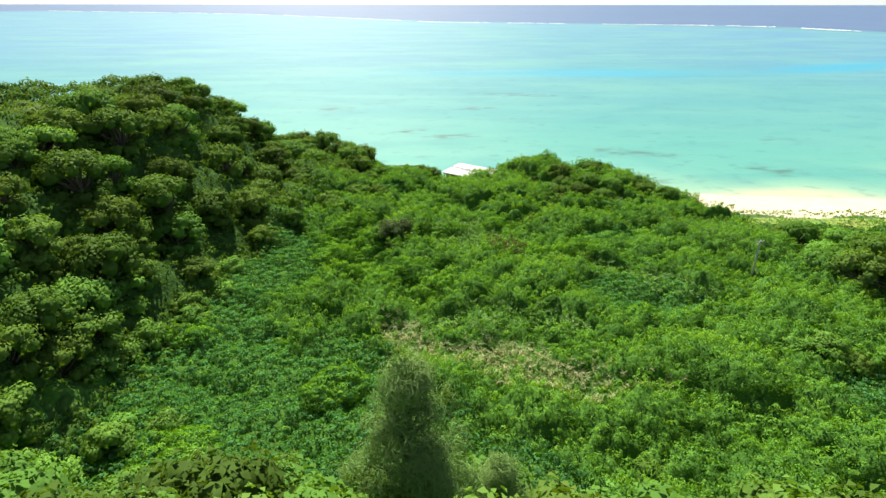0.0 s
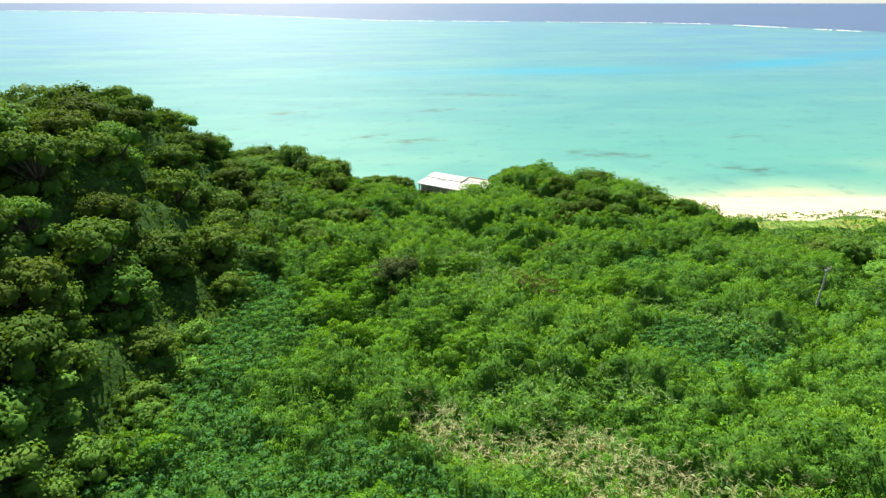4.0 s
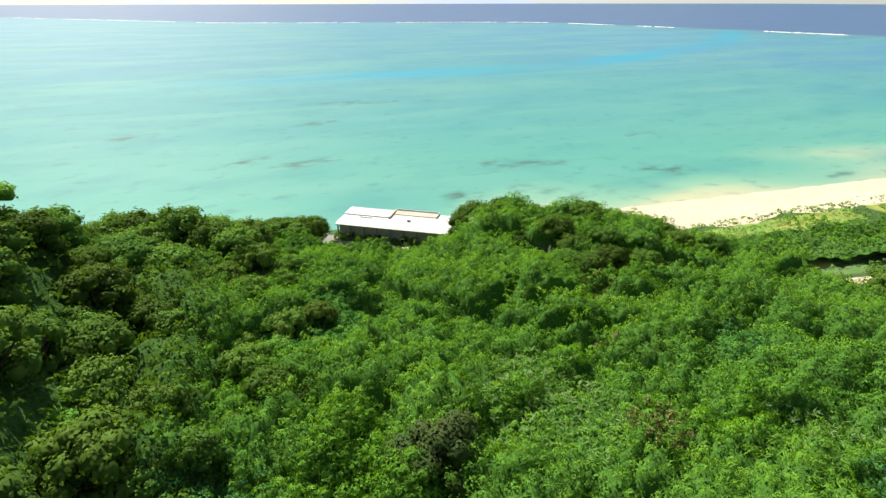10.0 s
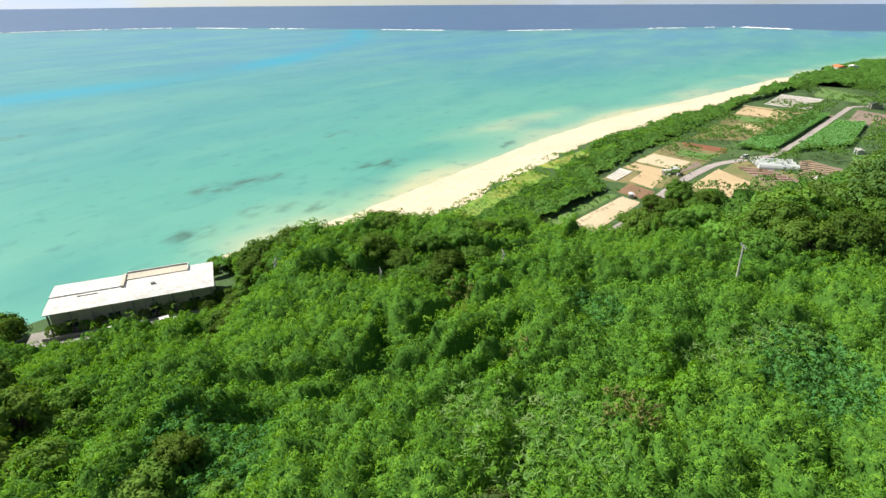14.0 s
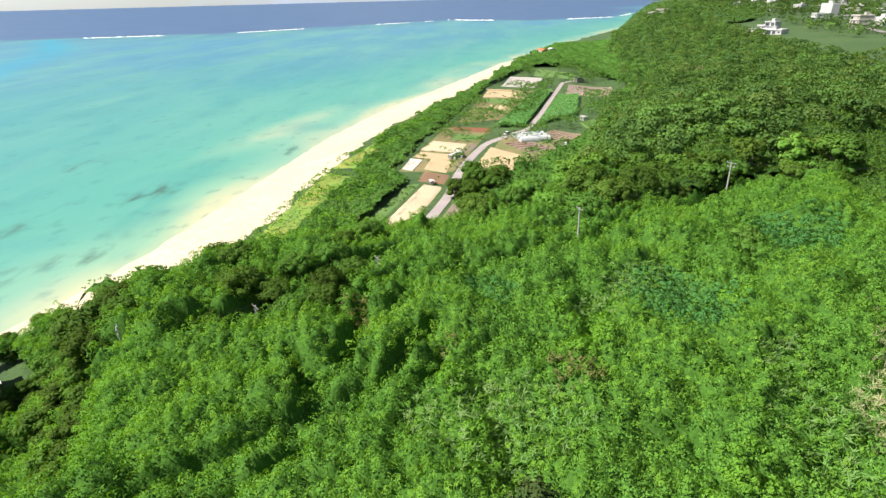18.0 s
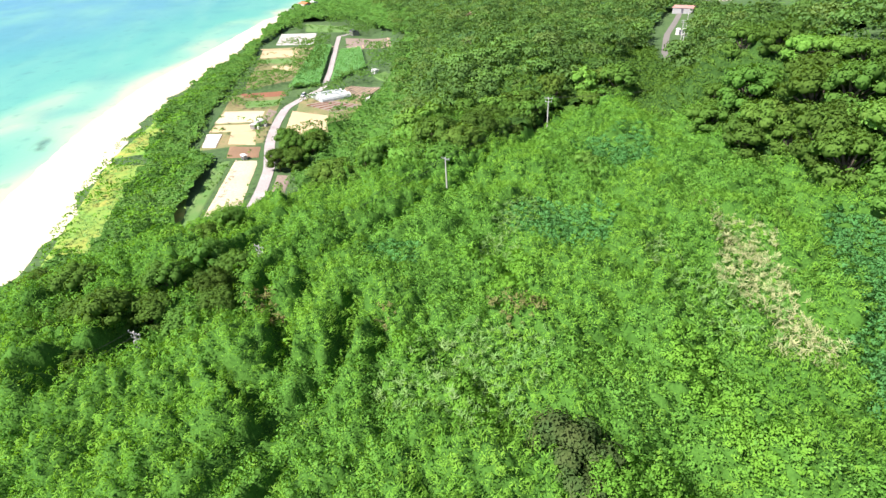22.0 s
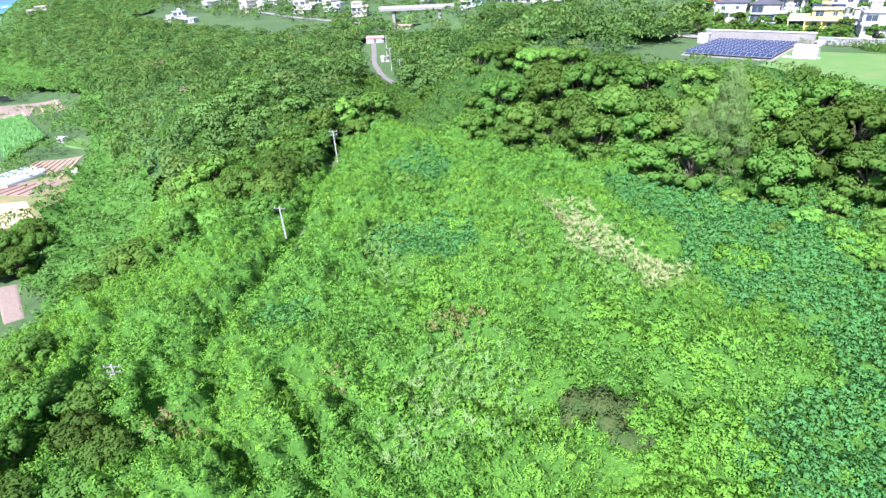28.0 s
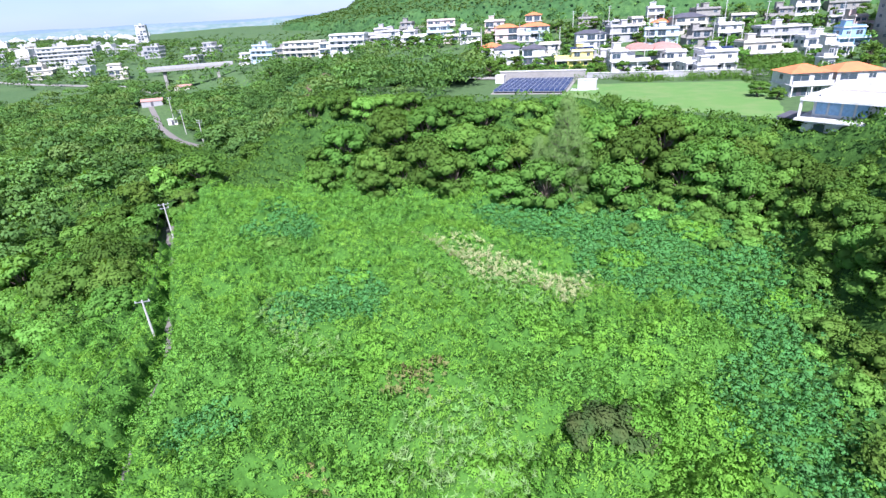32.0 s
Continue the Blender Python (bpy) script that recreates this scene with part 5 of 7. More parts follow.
def rod(bm, a, b, r0, r1=None, sides=8):
    a, b, r1 = Vector(a), Vector(b), r0 if r1 is None else r1
    turn = (b - a).to_track_quat("Z", "Y").to_matrix()
    ring = [[bm.verts.new(c + turn @ Vector((r * math.cos(k * 2 * math.pi / sides), r * math.sin(k * 2 * math.pi / sides), 0))) for k in range(sides)] for c, r in ((a, r0), (b, r1))]
    for k in range(sides):
        bm.faces.new((ring[0][k], ring[0][(k + 1) % sides], ring[1][(k + 1) % sides], ring[1][k]))
    bm.faces.new(ring[1])
    bm.faces.new(ring[0][::-1])


def ribbon(name, places, wide, mat, label, lift=0.06, thick=0.25, kind="structure", category="road", step=2.0):
    """A slab of paving along a bent line, lying on the ground."""
    pts = [Vector((x, y, 0)) for x, y in places]
    line = []
    for a, b in zip(pts[:-1], pts[1:]):
        n = max(1, int((b - a).length / step))
        line += [a.lerp(b, k / n) for k in range(n)]
    line.append(pts[-1])
    for _ in range(3):
        line = [line[0]] + [(line[i - 1] + line[i] * 2 + line[i + 1]) / 4 for i in range(1, len(line) - 1)] + [line[-1]]
    bm = bmesh.new()
    rows = []
    for i, c in enumerate(line):
        w = wide(i / (len(line) - 1)) if callable(wide) else wide
        d = (line[min(i + 1, len(line) - 1)] - line[max(i - 1, 0)]).normalized()
        s = Vector((d.y, -d.x, 0)) * w / 2
        z = max(z_at(c.x, c.y), z_at(c.x + s.x, c.y + s.y), z_at(c.x - s.x, c.y - s.y)) + lift
        rows.append([bm.verts.new((c.x + s.x * k, c.y + s.y * k, z - low)) for k, low in ((-1, thick), (-1, 0), (-0.33, -0.02), (0.33, -0.02), (1, 0), (1, thick))])
    for a, b in zip(rows[:-1], rows[1:]):
        for k in range(5):
            bm.faces.new((a[k], b[k], b[k + 1], a[k + 1]))
    return tagged(new(name, finish(name, bm, mat)), label, category, kind=kind)


PLOTS = []


def slab(name, corners, mat, label, category, lift=0.05, thick=0.3, kind="structure", cells=10):
    """A four-cornered bed of earth or turf that follows the ground."""
    PLOTS.append(corners)
    a, b, c, d = [np.array(p, float) for p in corners]
    u = np.linspace(0, 1, cells + 1)
    uu, vv = np.meshgrid(u, u)
    uu, vv = uu[..., None], vv[..., None]
    p = (a * (1 - uu) + b * uu) * (1 - vv) + (d * (1 - uu) + c * uu) * vv
    x, y = p[..., 0].ravel(), p[..., 1].ravel()
    z = height(x, y) + lift + 0.05 * wave(x, y, 2.0)
    edge_pts = ((uu < 1e-6) | (uu > 1 - 1e-6) | (vv < 1e-6) | (vv > 1 - 1e-6)).ravel()
    z = np.where(edge_pts, z - thick, z)
    i = np.arange(len(x)).reshape(cells + 1, cells + 1)
    f = np.stack([i[:-1, :-1], i[:-1, 1:], i[1:, 1:], i[1:, :-1]], -1).reshape(-1, 4)
    e1, e2 = b - a, d - a
    if e1[0] * e2[1] - e1[1] * e2[0] < 0:
        f = f[:, ::-1]
    return tagged(mesh_object(name, np.stack([x, y, z], -1), f, mat, smooth=True), label, category, kind=kind)


# ---- roads and farmland ----
ribbon("road", ROAD, 2.3, M_ROAD, "narrow grey concrete lane between shrubs")
ribbon("farm_track", [(x, y) for x, y in zip(track_x[:7], track_y[:7])], 1.9, M_ROAD, "narrow overgrown grey farm track", category="track")
ribbon("farm_road", ((92, 105.5), (101, 102.4), (110, 100.2), (124, 97.5), (146, 96), (157, 94.5), (172, 91.5), (189, 87), (204, 77), (214, 69), (246, 61), (322, 45), (354, 38)), lambda t: 3.2 if t < 0.45 else 2.7, M_PINKROAD, "pale concrete farm road winding between fields", lift=0.14)
ribbon("farm_road_2", ((354, 38), (362, 30), (380, 18)), 3.0, M_PINKROAD, "pale concrete farm road end", lift=0.12)
ribbon("farm_road_3", ((318, 46), (318, 62), (330, 90)), 2.6, M_PALE, "sandy field path", lift=0.12)
slab("field_1", ((92, 116), (138, 106.5), (134, 99.6), (96, 106.2)), M_CREAMSOIL, "pale sandy fallow field", "field", 0.18)
slab("field_2", ((178, 114.5), (195, 110.5), (189, 94), (173, 97)), M_CREAMSOIL, "pale tilled field bed", "field", 0.18)
slab("field_3", ((168, 116), (177, 114), (172, 98), (163, 100)), M_PALE, "pale tilled field bed", "field", 0.16)
slab("field_4", ((152, 117), (166, 116), (164, 110), (149, 112)), M_SOIL, "dark field bed under pale mulch sheets", "field", 0.12)
slab("field_5", ((151.5, 109.6), (168, 108), (163.6, 98.8), (147, 99.8)), M_PALE, "sandy field bed with weeds", "field", 0.14)
slab("field_6", ((164.5, 98.2), (178, 96.2), (192, 93.3), (186, 90)), M_FURROW, "brown tilled field corner", "field", 0.14)
slab("field_7", ((221, 105), (218, 85), (207, 84), (212, 103)), M_REDSOIL, "dark red-brown bare field", "field", 0.14)
slab("field_8", ((207, 103), (204, 86), (193, 90), (195, 103)), M_LAWN, "bright green grass plot", "field", 0.16)
slab("field_9", ((155, 91.5), (186, 85.5), (172, 72), (149, 77)), M_PALE, "orange-tan bare field", "field", 0.15)
slab("field_10", ((192, 81), (194, 69), (180, 57), (172.5, 70.5)), M_FURROW, "brown tilled field", "field", 0.15)
slab("field_11", ((211, 61), (214, 57), (204, 43), (182, 60)), M_FURROW, "brown field in furrows", "field", 0.15)
slab("field_12", ((299, 93), (329, 90), (317, 66), (294, 70)), M_PALE, "tan bare field", "field", 0.15)
slab("field_13", ((339, 81), (388, 74), (378, 48), (329, 57)), M_FURROW, "grey-brown field in rows", "field", 0.15)
slab("field_14", ((306, 43), (350, 36), (327, 8), (292, 16)), M_FURROW, "grey-brown ploughed field", "field", 0.15)
slab("field_15", ((387, 58), (436, 52), (398, 22), (367, 26)), M_LAWN, "green meadow plot", "field", 0.15)
slab("field_16", ((272, 88), (277, 87), (271, 76), (257, 78)), M_PALE, "small tan field bed", "field", 0.15)
slab("field_17", ((286, 94), (297, 92), (292, 73), (276, 76)), M_LAWN, "narrow green plot", "field", 0.15)
slab("field_18", ((216, 66), (297, 48), (300, 32), (240, 40)), M_EARTH, "grassy plot beside the cane", "field", 0.10)
slab("field_19", ((205, 42), (231, 44), (230, 36), (208, 38)), M_LAWN, "bright green vegetable plot", "field", 0.16)
slab("field_20", ((100, 99.6), (120, 95.6), (118, 91.5), (99, 96)), M_FURROW, "pale brown bare strip beside the track", "field", 0.12)
slab("field_21", ((126, 82), (138, 80), (140, 73), (128, 75)), M_SOIL, "small tan clearing among trees", "field", 0.3)
slab("turf", ((84, 146.5), (150, 144), (138, 118), (92, 118)), M_DUNE, "yellow-green turf between beach and scrub", "turf", 0.10, cells=24)
slab("turf_2", ((150, 144), (262, 119), (255, 108), (150, 130)), M_DUNE, "yellow-green turf behind the beach", "turf", 0.08, cells=24)
slab("field_22", ((138.6, 110), (151, 108.6), (146, 98.2), (135, 99.4)), M_SOIL, "brown bare plot between field beds", "field", 0.13)
slab("turf_3", ((93, 120.5), (140, 111.5), (138.4, 107.3), (92, 116.6)), M_LAWN, "green grass strip beside the sandy field", "turf", 0.12)


slab("fallow_ground", ((147, 119), (222, 107), (216, 84.5), (147, 97.5)), M_FALLOW, "dry brownish-green fallow ground between the field beds", "field", 0.05, cells=24)
slab("fallow_ground_2", ((149, 92), (205, 80), (186, 52), (148, 74)), M_FALLOW, "dry brownish-green fallow ground beside the farm road", "field", 0.05, cells=24)
slab("fallow_ground_3", ((222, 104), (335, 88), (330, 52), (240, 68)), M_FALLOW, "dry grassy ground between far field beds", "field", 0.05, cells=24)
del PLOTS[-3:]


def rows_of(name, corners, n, wide, tall, mat, label, category, gap=1.0, blades_on=0):
    """Long low ridges or sheets across a bed, from its first side to the third."""
    a, b, c, d = [np.array(p, float) for p in corners]
    root = thing(name, pose(0, 0, 0), label, category)
    for i in range(n):
        t = (i + 0.5) / n
        p, q = a + (b - a) * t, d + (c - d) * t
        way = (q - p) / np.linalg.norm(q - p)
        s = np.array([way[1], -way[0]]) * wide / 2
        bm = bmesh.new()
        m = 6
        ring = []
        for k in range(m + 1):
            o = p + (q - p) * (k / m)
            z = z_at(*o) + 0.14
            ring.append([bm.verts.new((o[0] + s[0] * u, o[1] + s[1] * u, z + h)) for u, h in ((-1, -0.1), (-0.6, tall), (0.6, tall * 0.95), (1, -0.1))])
        for r0, r1 in zip(ring[:-1], ring[1:]):
            for k in range(3):
                bm.faces.new((r0[k], r1[k], r1[k + 1], r0[k + 1]))
        bm.faces.new(ring[0])
        bm.faces.new(ring[-1][::-1])
        part("ridge", bm, mat, root)
    return root


rows_of("mulch_rows", ((166, 115.5), (152, 116.5), (150, 112.5), (164, 110.5)), 9, 0.75, 0.22, M_SHEET, "pale plastic mulch sheets over field rows", "mulch sheets")
rows_of("furrows", ((211, 60), (183, 60), (200, 46.5), (213, 57)), 9, 0.55, 0.25, M_PALE, "pale furrow ridges on brown field", "furrows")
rows_of("furrows", ((340, 80), (386, 73), (377, 50), (331, 58)), 14, 0.55, 0.25, M_SHEET, "grey-white covered rows on a brown field", "furrows")
rows_of("furrows", ((307, 42), (327, 9), (294, 17), (306, 41)), 7, 0.7, 0.25, M_PALE, "furrow ridges on a ploughed field", "furrows")
rows_of("furrows", ((175, 70), (190, 80), (191, 71), (181, 61)), 5, 0.6, 0.2, M_REDSOIL, "low ridges on brown field", "furrows")
rows_of("vegetable_rows", ((206, 41), (230, 43), (229, 37), (209, 38)), 10, 0.9, 0.45, M_LAWN, "green vegetable rows on a small plot", "vegetables")


def in_plot(x, y):
    """1 on any tilled plot."""
    hit = np.zeros(np.shape(x), bool)
    for q in PLOTS:
        side = np.stack([(q[(k + 1) % 4][0] - q[k][0]) * (y - q[k][1]) - (q[(k + 1) % 4][1] - q[k][1]) * (x - q[k][0]) for k in range(4)])
        hit |= (side > 0).all(0) | (side < 0).all(0)
    return hit


def lane_gap(x, y):
    return ramp(3.4, 4.6, line_distance(x, y, np.array([96.0, 125, 146, 157, 172, 191, 204, 214, 246, 322, 354]), np.array([101.0, 98, 96, 93, 90, 85, 77, 69, 61, 45, 38])))


def verge(x, y):
    return farm_zone(x, y) * (~in_plot(x, y)) * lane_gap(x, y)


tufts("field_weeds", 1.5, lambda x, y: verge(x, y) * ramp(-0.5, 0.1, wave(x, y, 11, 0.9)), M_SCRUB, "rough green weeds on the verges between fields", "weeds", 9, 0.8, 0.6, 0.7, 0.5, 0.4, (95, 442, 2, 120))
tufts("turf_grass", 1.0, lambda x, y: 0.5 * ramp(-0.3, 0.3, wave(x, y, 6, 1.2)) * in_plot(x, y) * ramp(104, 110, y + 0 * x) * ramp(1.2, 2.2, height(x, y)) * (1 - farm_zone(x, y)), M_GRASS, "yellow-green tufts on the turf behind the beach", "grass", 8, 0.4, 0.3, 0.6, 0.2, 0.6, (80, 265, 104, 152))


tufts("turf_shrubs", 1.2, lambda x, y: 0.85 * ramp(0.35, -0.2, wave(x, y, 6, 1.2)) * in_plot(x, y) * ramp(104, 110, y + 0 * x) * ramp(1.2, 2.0, height(x, y)) * (1 - farm_zone(x, y)), M_LIME, "lime-green low shrubs on the turf behind the beach", "shrubs", 9, 0.6, 0.45, 0.55, 0.5, 0.4, (80, 265, 104, 152))


# greenhouses: film tunnels side by side
def tunnel(x, y, yaw, length, wide, tall):
    root = thing("greenhouse_tunnel", pose(x, y, z_at(x, y) + 0.1, 0, 0, yaw), "low greenhouse tunnel of whitish film over hoops", "greenhouse", "film tunnels")
    bm = bmesh.new()
    ring = []
    for k in range(9):
        a = math.pi * k / 8
        ring.append([bm.verts.new((sx_, math.cos(a) * wide / 2, math.sin(a) * tall)) for sx_ in (-length / 2, length / 2)])
    for r0, r1 in zip(ring[:-1], ring[1:]):
        bm.faces.new((r0[0], r0[1], r1[1], r1[0]))
    bm.faces.new([r[0] for r in ring])
    bm.faces.new([r[1] for r in ring][::-1])
    part("film_cover", bm, M_FILM, root)
    for k in range(6):
        bm = bmesh.new()
        px = -length / 2 + length * k / 5
        pts = [(px, math.cos(math.pi * j / 8) * (wide / 2 + 0.03), math.sin(math.pi * j / 8) * (tall + 0.03)) for j in range(9)]
        for p, q in zip(pts[:-1], pts[1:]):
            rod(bm, p, q, 0.04, sides=4)
        part("hoop", bm, M_METAL, root)


for k in range(3):
    tunnel(199.5 - 3.6 * k + 1.5, 69.2 - 1.2 * k, -72, 13, 3.3, 2.0)


# sugar cane
def cane(name, corners, n, label):
    a, b, c, d = [np.array(p, float) for p in corners]
    u, v = rng.random(n), rng.random(n)
    v = (np.floor(v * 14) + 0.28 + 0.55 * rng.random(n)) / 14
    p = (a * (1 - u[:, None]) + b * u[:, None]) * (1 - v[:, None]) + (d * (1 - u[:, None]) + c * u[:, None]) * v[:, None]
    k = 4
    p = np.repeat(p, k, 0)
    z = height(p[:, 0], p[:, 1]) + rng.uniform(0.5, 1.5, len(p))
    ang = rng.uniform(0, 6.283, len(p))
    way = unit(np.stack([np.cos(ang), np.sin(ang), rng.uniform(0.5, 1.6, len(p))], -1))
    size = rng.uniform(0.9, 1.7, len(p))
    vv, ff = blades(np.stack([p[:, 0], p[:, 1], z], -1), way, unit(np.stack([-np.cos(ang), -np.sin(ang), np.full(len(p), 0.9)], -1)), size, size * 0.22)
    return tagged(mesh_object(name, vv, ff, M_CANE), label, "crop", kind="stuff")


cane("sugar_cane", ((218, 83), (318, 58), (316, 49), (219, 70)), 7000, "blue-green sugar cane standing in rows")
cane("sugar_cane_far", ((222, 64), (296, 47), (299, 35), (245, 43)), 4200, "blue-green sugar cane beside the road")


# ---- the white-roofed house by the sea ----
sea_house = thing("seaside_house", pose(17.0, 168.2, z_at(13.5, 160) + 0.5, 0, 0, -35.5) @ Matrix.Diagonal((0.95, 0.86, 0.92, 1)), "long single-storey seaside building with flat white roof and shaded front", "house")
hz = 8.3 - (z_at(13.5, 160) + 0.1)
part("wall", boxes((-14.6, 14.0, -5.4, 5.4, -1.5, hz - 0.45)), M_CREAM, sea_house, "pale weathered rendered wall in shade")
part("roof", boxes((-15.4, 14.4, -4.2, 6.2, hz - 0.42, hz - 0.08)), M_WHITE, sea_house, "flat white roof slab", 0.04)
bm = bmesh.new()
edge = [[bm.verts.new((x, y, z)) for y, z in ((-4.15, hz - 0.10), (-6.4, hz - 0.45), (-6.4, hz - 0.62), (-4.15, hz - 0.40))] for x in (-15.4, 14.4)]
for k in range(4):
    bm.faces.new((edge[0][k], edge[1][k], edge[1][(k + 1) % 4], edge[0][(k + 1) % 4]))
bm.faces.new(edge[0][::-1])
bm.faces.new(edge[1])
part("awning", bm, M_WHITE, sea_house, "sloping white awning along the front")
part("roof_upper", boxes((-15.4, -3.0, 0.4, 6.2, hz - 0.08, hz + 0.16)), M_WHITE, sea_house, "raised white roof section")
part("roof_ridge", boxes((-3.0, -2.4, 0.0, 6.2, hz - 0.08, hz + 0.42)), M_CREAM, sea_house, "cream upstand on the roof")
part("terrace_roof", boxes((-2.4, 9.5, 3.4, 6.9, hz - 0.08, hz + 0.10)), M_CREAM, sea_house, "cream roof terrace strip")
part("parapet", boxes((-2.4, 9.5, 6.7, 6.9, hz + 0.10, hz + 0.45), (9.3, 9.5, 3.4, 6.7, hz + 0.10, hz + 0.45)), M_WHITE, sea_house)
part("roof_seam", boxes((-10.5, -7.0, -0.9, -0.7, hz - 0.08, hz + 0.04)), M_DARKROOF, sea_house, "dark patched seam")
part("roof_vent", boxes((2.5, 3.3, -1.0, -0.4, hz - 0.08, hz + 0.35)), M_GREY, sea_house)
for k in range(9):
    part("post", boxes((-14.9 + 3.55 * k, -14.6 + 3.55 * k, -6.2, -5.95, -1.4, hz - 0.60)), M_CONCRETE, sea_house)
for k in range(0, 7, 2):
    win = part("window", boxes((-12.4 + 3.6 * k, -10.4 + 3.6 * k, -5.47, -5.38, 0.2, 1.9)), M_DARKROOF, sea_house, "dark window in the shaded front")
    part("pane", boxes((-12.3 + 3.6 * k, -10.5 + 3.6 * k, -5.51, -5.48, 0.3, 1.8)), M_GLASS, win)
part("terrace_wall", boxes((-16, 14, -8.6, -8.35, -1.4, 0.35)), M_CONCRETE, sea_house, "low concrete wall before the house")
part("forecourt", boxes((-19, 17, -12, -3.0, -1.6, -0.72)), M_CONCRETE, sea_house, "pale concrete forecourt")
for k in range(5):
    part("step", boxes((-15.6, -14.8, -8.3 + 0.35 * k, -8.0 + 0.35 * k, -0.7, -0.5 + 0.18 * k)), M_CONCRETE, sea_house)

for x, y, s in ((22.6, 155.4, 0.62), (25.2, 157.2, 0.7), (20.6, 153.6, 0.5), (27.6, 155.0, 0.62)):
    tree("low_coast", x, y, s)


def forecourt_item(x, y, what):
    base = sea_house.matrix_basis @ Vector((x, y, -0.72))
    if what == "palm":
        root = thing("potted_palm", Matrix.Translation(base), "small palm tree before the seaside house", "palm", "forecourt palms")
        bm = bmesh.new()
        rod(bm, (0, 0, 0), (0.1, 0, 2.4), 0.13, 0.08)
        part("trunk", bm, M_BARK, root)
        k = 16
        ang = np.linspace(0, 6.283 * 2, k, endpoint=False) + rng.random(k)
        way = unit(np.stack([np.cos(ang), np.sin(ang), rng.uniform(0.0, 0.9, k)], -1))
        v, f = blades(np.tile((0.1, 0, 2.4), (k, 1)), way, np.tile((0, 0, 1.0), (k, 1)), np.full(k, 1.5), np.full(k, 0.34))
        mesh_object("fronds", v, f, M_TREE_C, root)
    elif what == "shrub":
        root = thing("forecourt_shrub", Matrix.Translation(base), "olive shrub against the shaded house front", "shrub", "forecourt shrubs")
        part("stem", boxes((-0.05, 0.05, -0.05, 0.05, 0, 0.8)), M_BARK, root)
        k = 220
        d = unit(rng.normal(0, 1, (k, 3)))
        v, f = blades(d * (0.9, 0.9, 1.0) + (0, 0, 1.3), unit(d + rng.normal(0, 0.5, (k, 3))), d, np.full(k, 0.45), np.full(k, 0.26))
        mesh_object("leaves", v, f, M_TREE_C, root)
    else:
        root = thing("parked_car", Matrix.Translation(base) @ pose(0, 0, 0, 0, 0, -34 + rng.uniform(-8, 8)), "small parked car in the forecourt", "car", "parked cars")
        car_parts(root, M_DARKROOF if what == "dark" else M_WHITE)


def car_parts(root, paint):
    bm = boxes((-1.7, 1.7, -0.72, 0.72, 0.35, 0.85))
    part("body", bm, paint, root, "", 0.12)
    bm = bmesh.new()
    lo = [bm.verts.new(p) for p in ((-1.45, -0.68, 0.84), (1.05, -0.68, 0.84), (1.05, 0.68, 0.84), (-1.45, 0.68, 0.84))]
    hi = [bm.verts.new(p) for p in ((-1.3, -0.58, 1.45), (0.5, -0.58, 1.45), (0.5, 0.58, 1.45), (-1.3, 0.58, 1.45))]
    for k in range(4):
        bm.faces.new((lo[k], lo[(k + 1) % 4], hi[(k + 1) % 4], hi[k]))
    bm.faces.new(hi)
    part("cabin", bm, M_GLASS, root, "dark glass cabin")
    part("roof_panel", boxes((-1.25, 0.45, -0.55, 0.55, 1.45, 1.49)), paint, root)
    for sx_ in (-1.05, 1.05):
        for sy_ in (-0.66, 0.66):
            bm = bmesh.new()
            rod(bm, (sx_, sy_ - 0.1, 0.3), (sx_, sy_ + 0.1, 0.3), 0.3, sides=12)
            wheel = part("wheel", bm, M_CABLE, root)
            bm = bmesh.new()
            rod(bm, (sx_, sy_ - 0.11, 0.3), (sx_, sy_ + 0.11, 0.3), 0.16, sides=10)
            part("rim", bm, M_METAL, wheel)


for x, what in ((-11, "palm"), (-6.5, "shrub"), (-1.5, "palm"), (3.2, "palm"), (-14.5, "shrub"), (8.5, "shrub"), (6.3, "palm"), (11.5, "shrub"), (-9.0, "shrub"), (-4.0, "shrub"), (1.0, "shrub"), (5.0, "shrub"), (10.0, "shrub"), (13.3, "shrub"), (-12.6, "shrub")):
    forecourt_item(x, -6.6 - 0.8 * rng.random(), what)
for x, what in ((-4.5, "white"), (1.0, "dark"), (5.0, "white")):
    forecourt_item(x, -10.0, what)
ribbon("coast_road", ((-34, 183), (-22, 182), (-12, 179), (-4, 173.5), (4, 166), (14, 157)), 2.8, M_CONCRETE, "pale concrete coast path edged by a kerb wall", lift=0.15)

car_root = thing("parked_van", pose(203.5, 78.5, z_at(203.5, 78.5) + 0.16, 0, 0, 150), "small white van parked on the farm road", "car")
car_parts(car_root, M_WHITE)


# farm sheds and clutter
def shed(name, x, y, yaw, w, d, h, wall, roof, label):
    root = thing(name, pose(x, y, z_at(x, y), 0, 0, yaw), label, "shed")
    part("wall", boxes((-w / 2, w / 2, -d / 2, d / 2, -0.4, h)), wall, root)
    bm = bmesh.new()
    o = 0.25
    v = [bm.verts.new(p) for p in ((-w / 2 - o, -d / 2 - o, h), (w / 2 + o, -d / 2 - o, h), (w / 2 + o, d / 2 + o, h), (-w / 2 - o, d / 2 + o, h), (-w / 2 - o, 0, h + d * 0.16), (w / 2 + o, 0, h + d * 0.16))]
    for f in ((0, 1, 5, 4), (2, 3, 4, 5), (0, 4, 3), (1, 2, 5), (3, 2, 1, 0)):
        bm.faces.new([v[i] for i in f])
    part("roof", bm, roof, root)
    part("door", boxes((-0.5, 0.5, d / 2 - 0.02, d / 2 + 0.05, 0, min(2.0, h - 0.2))), M_DARKROOF, root)
    return root


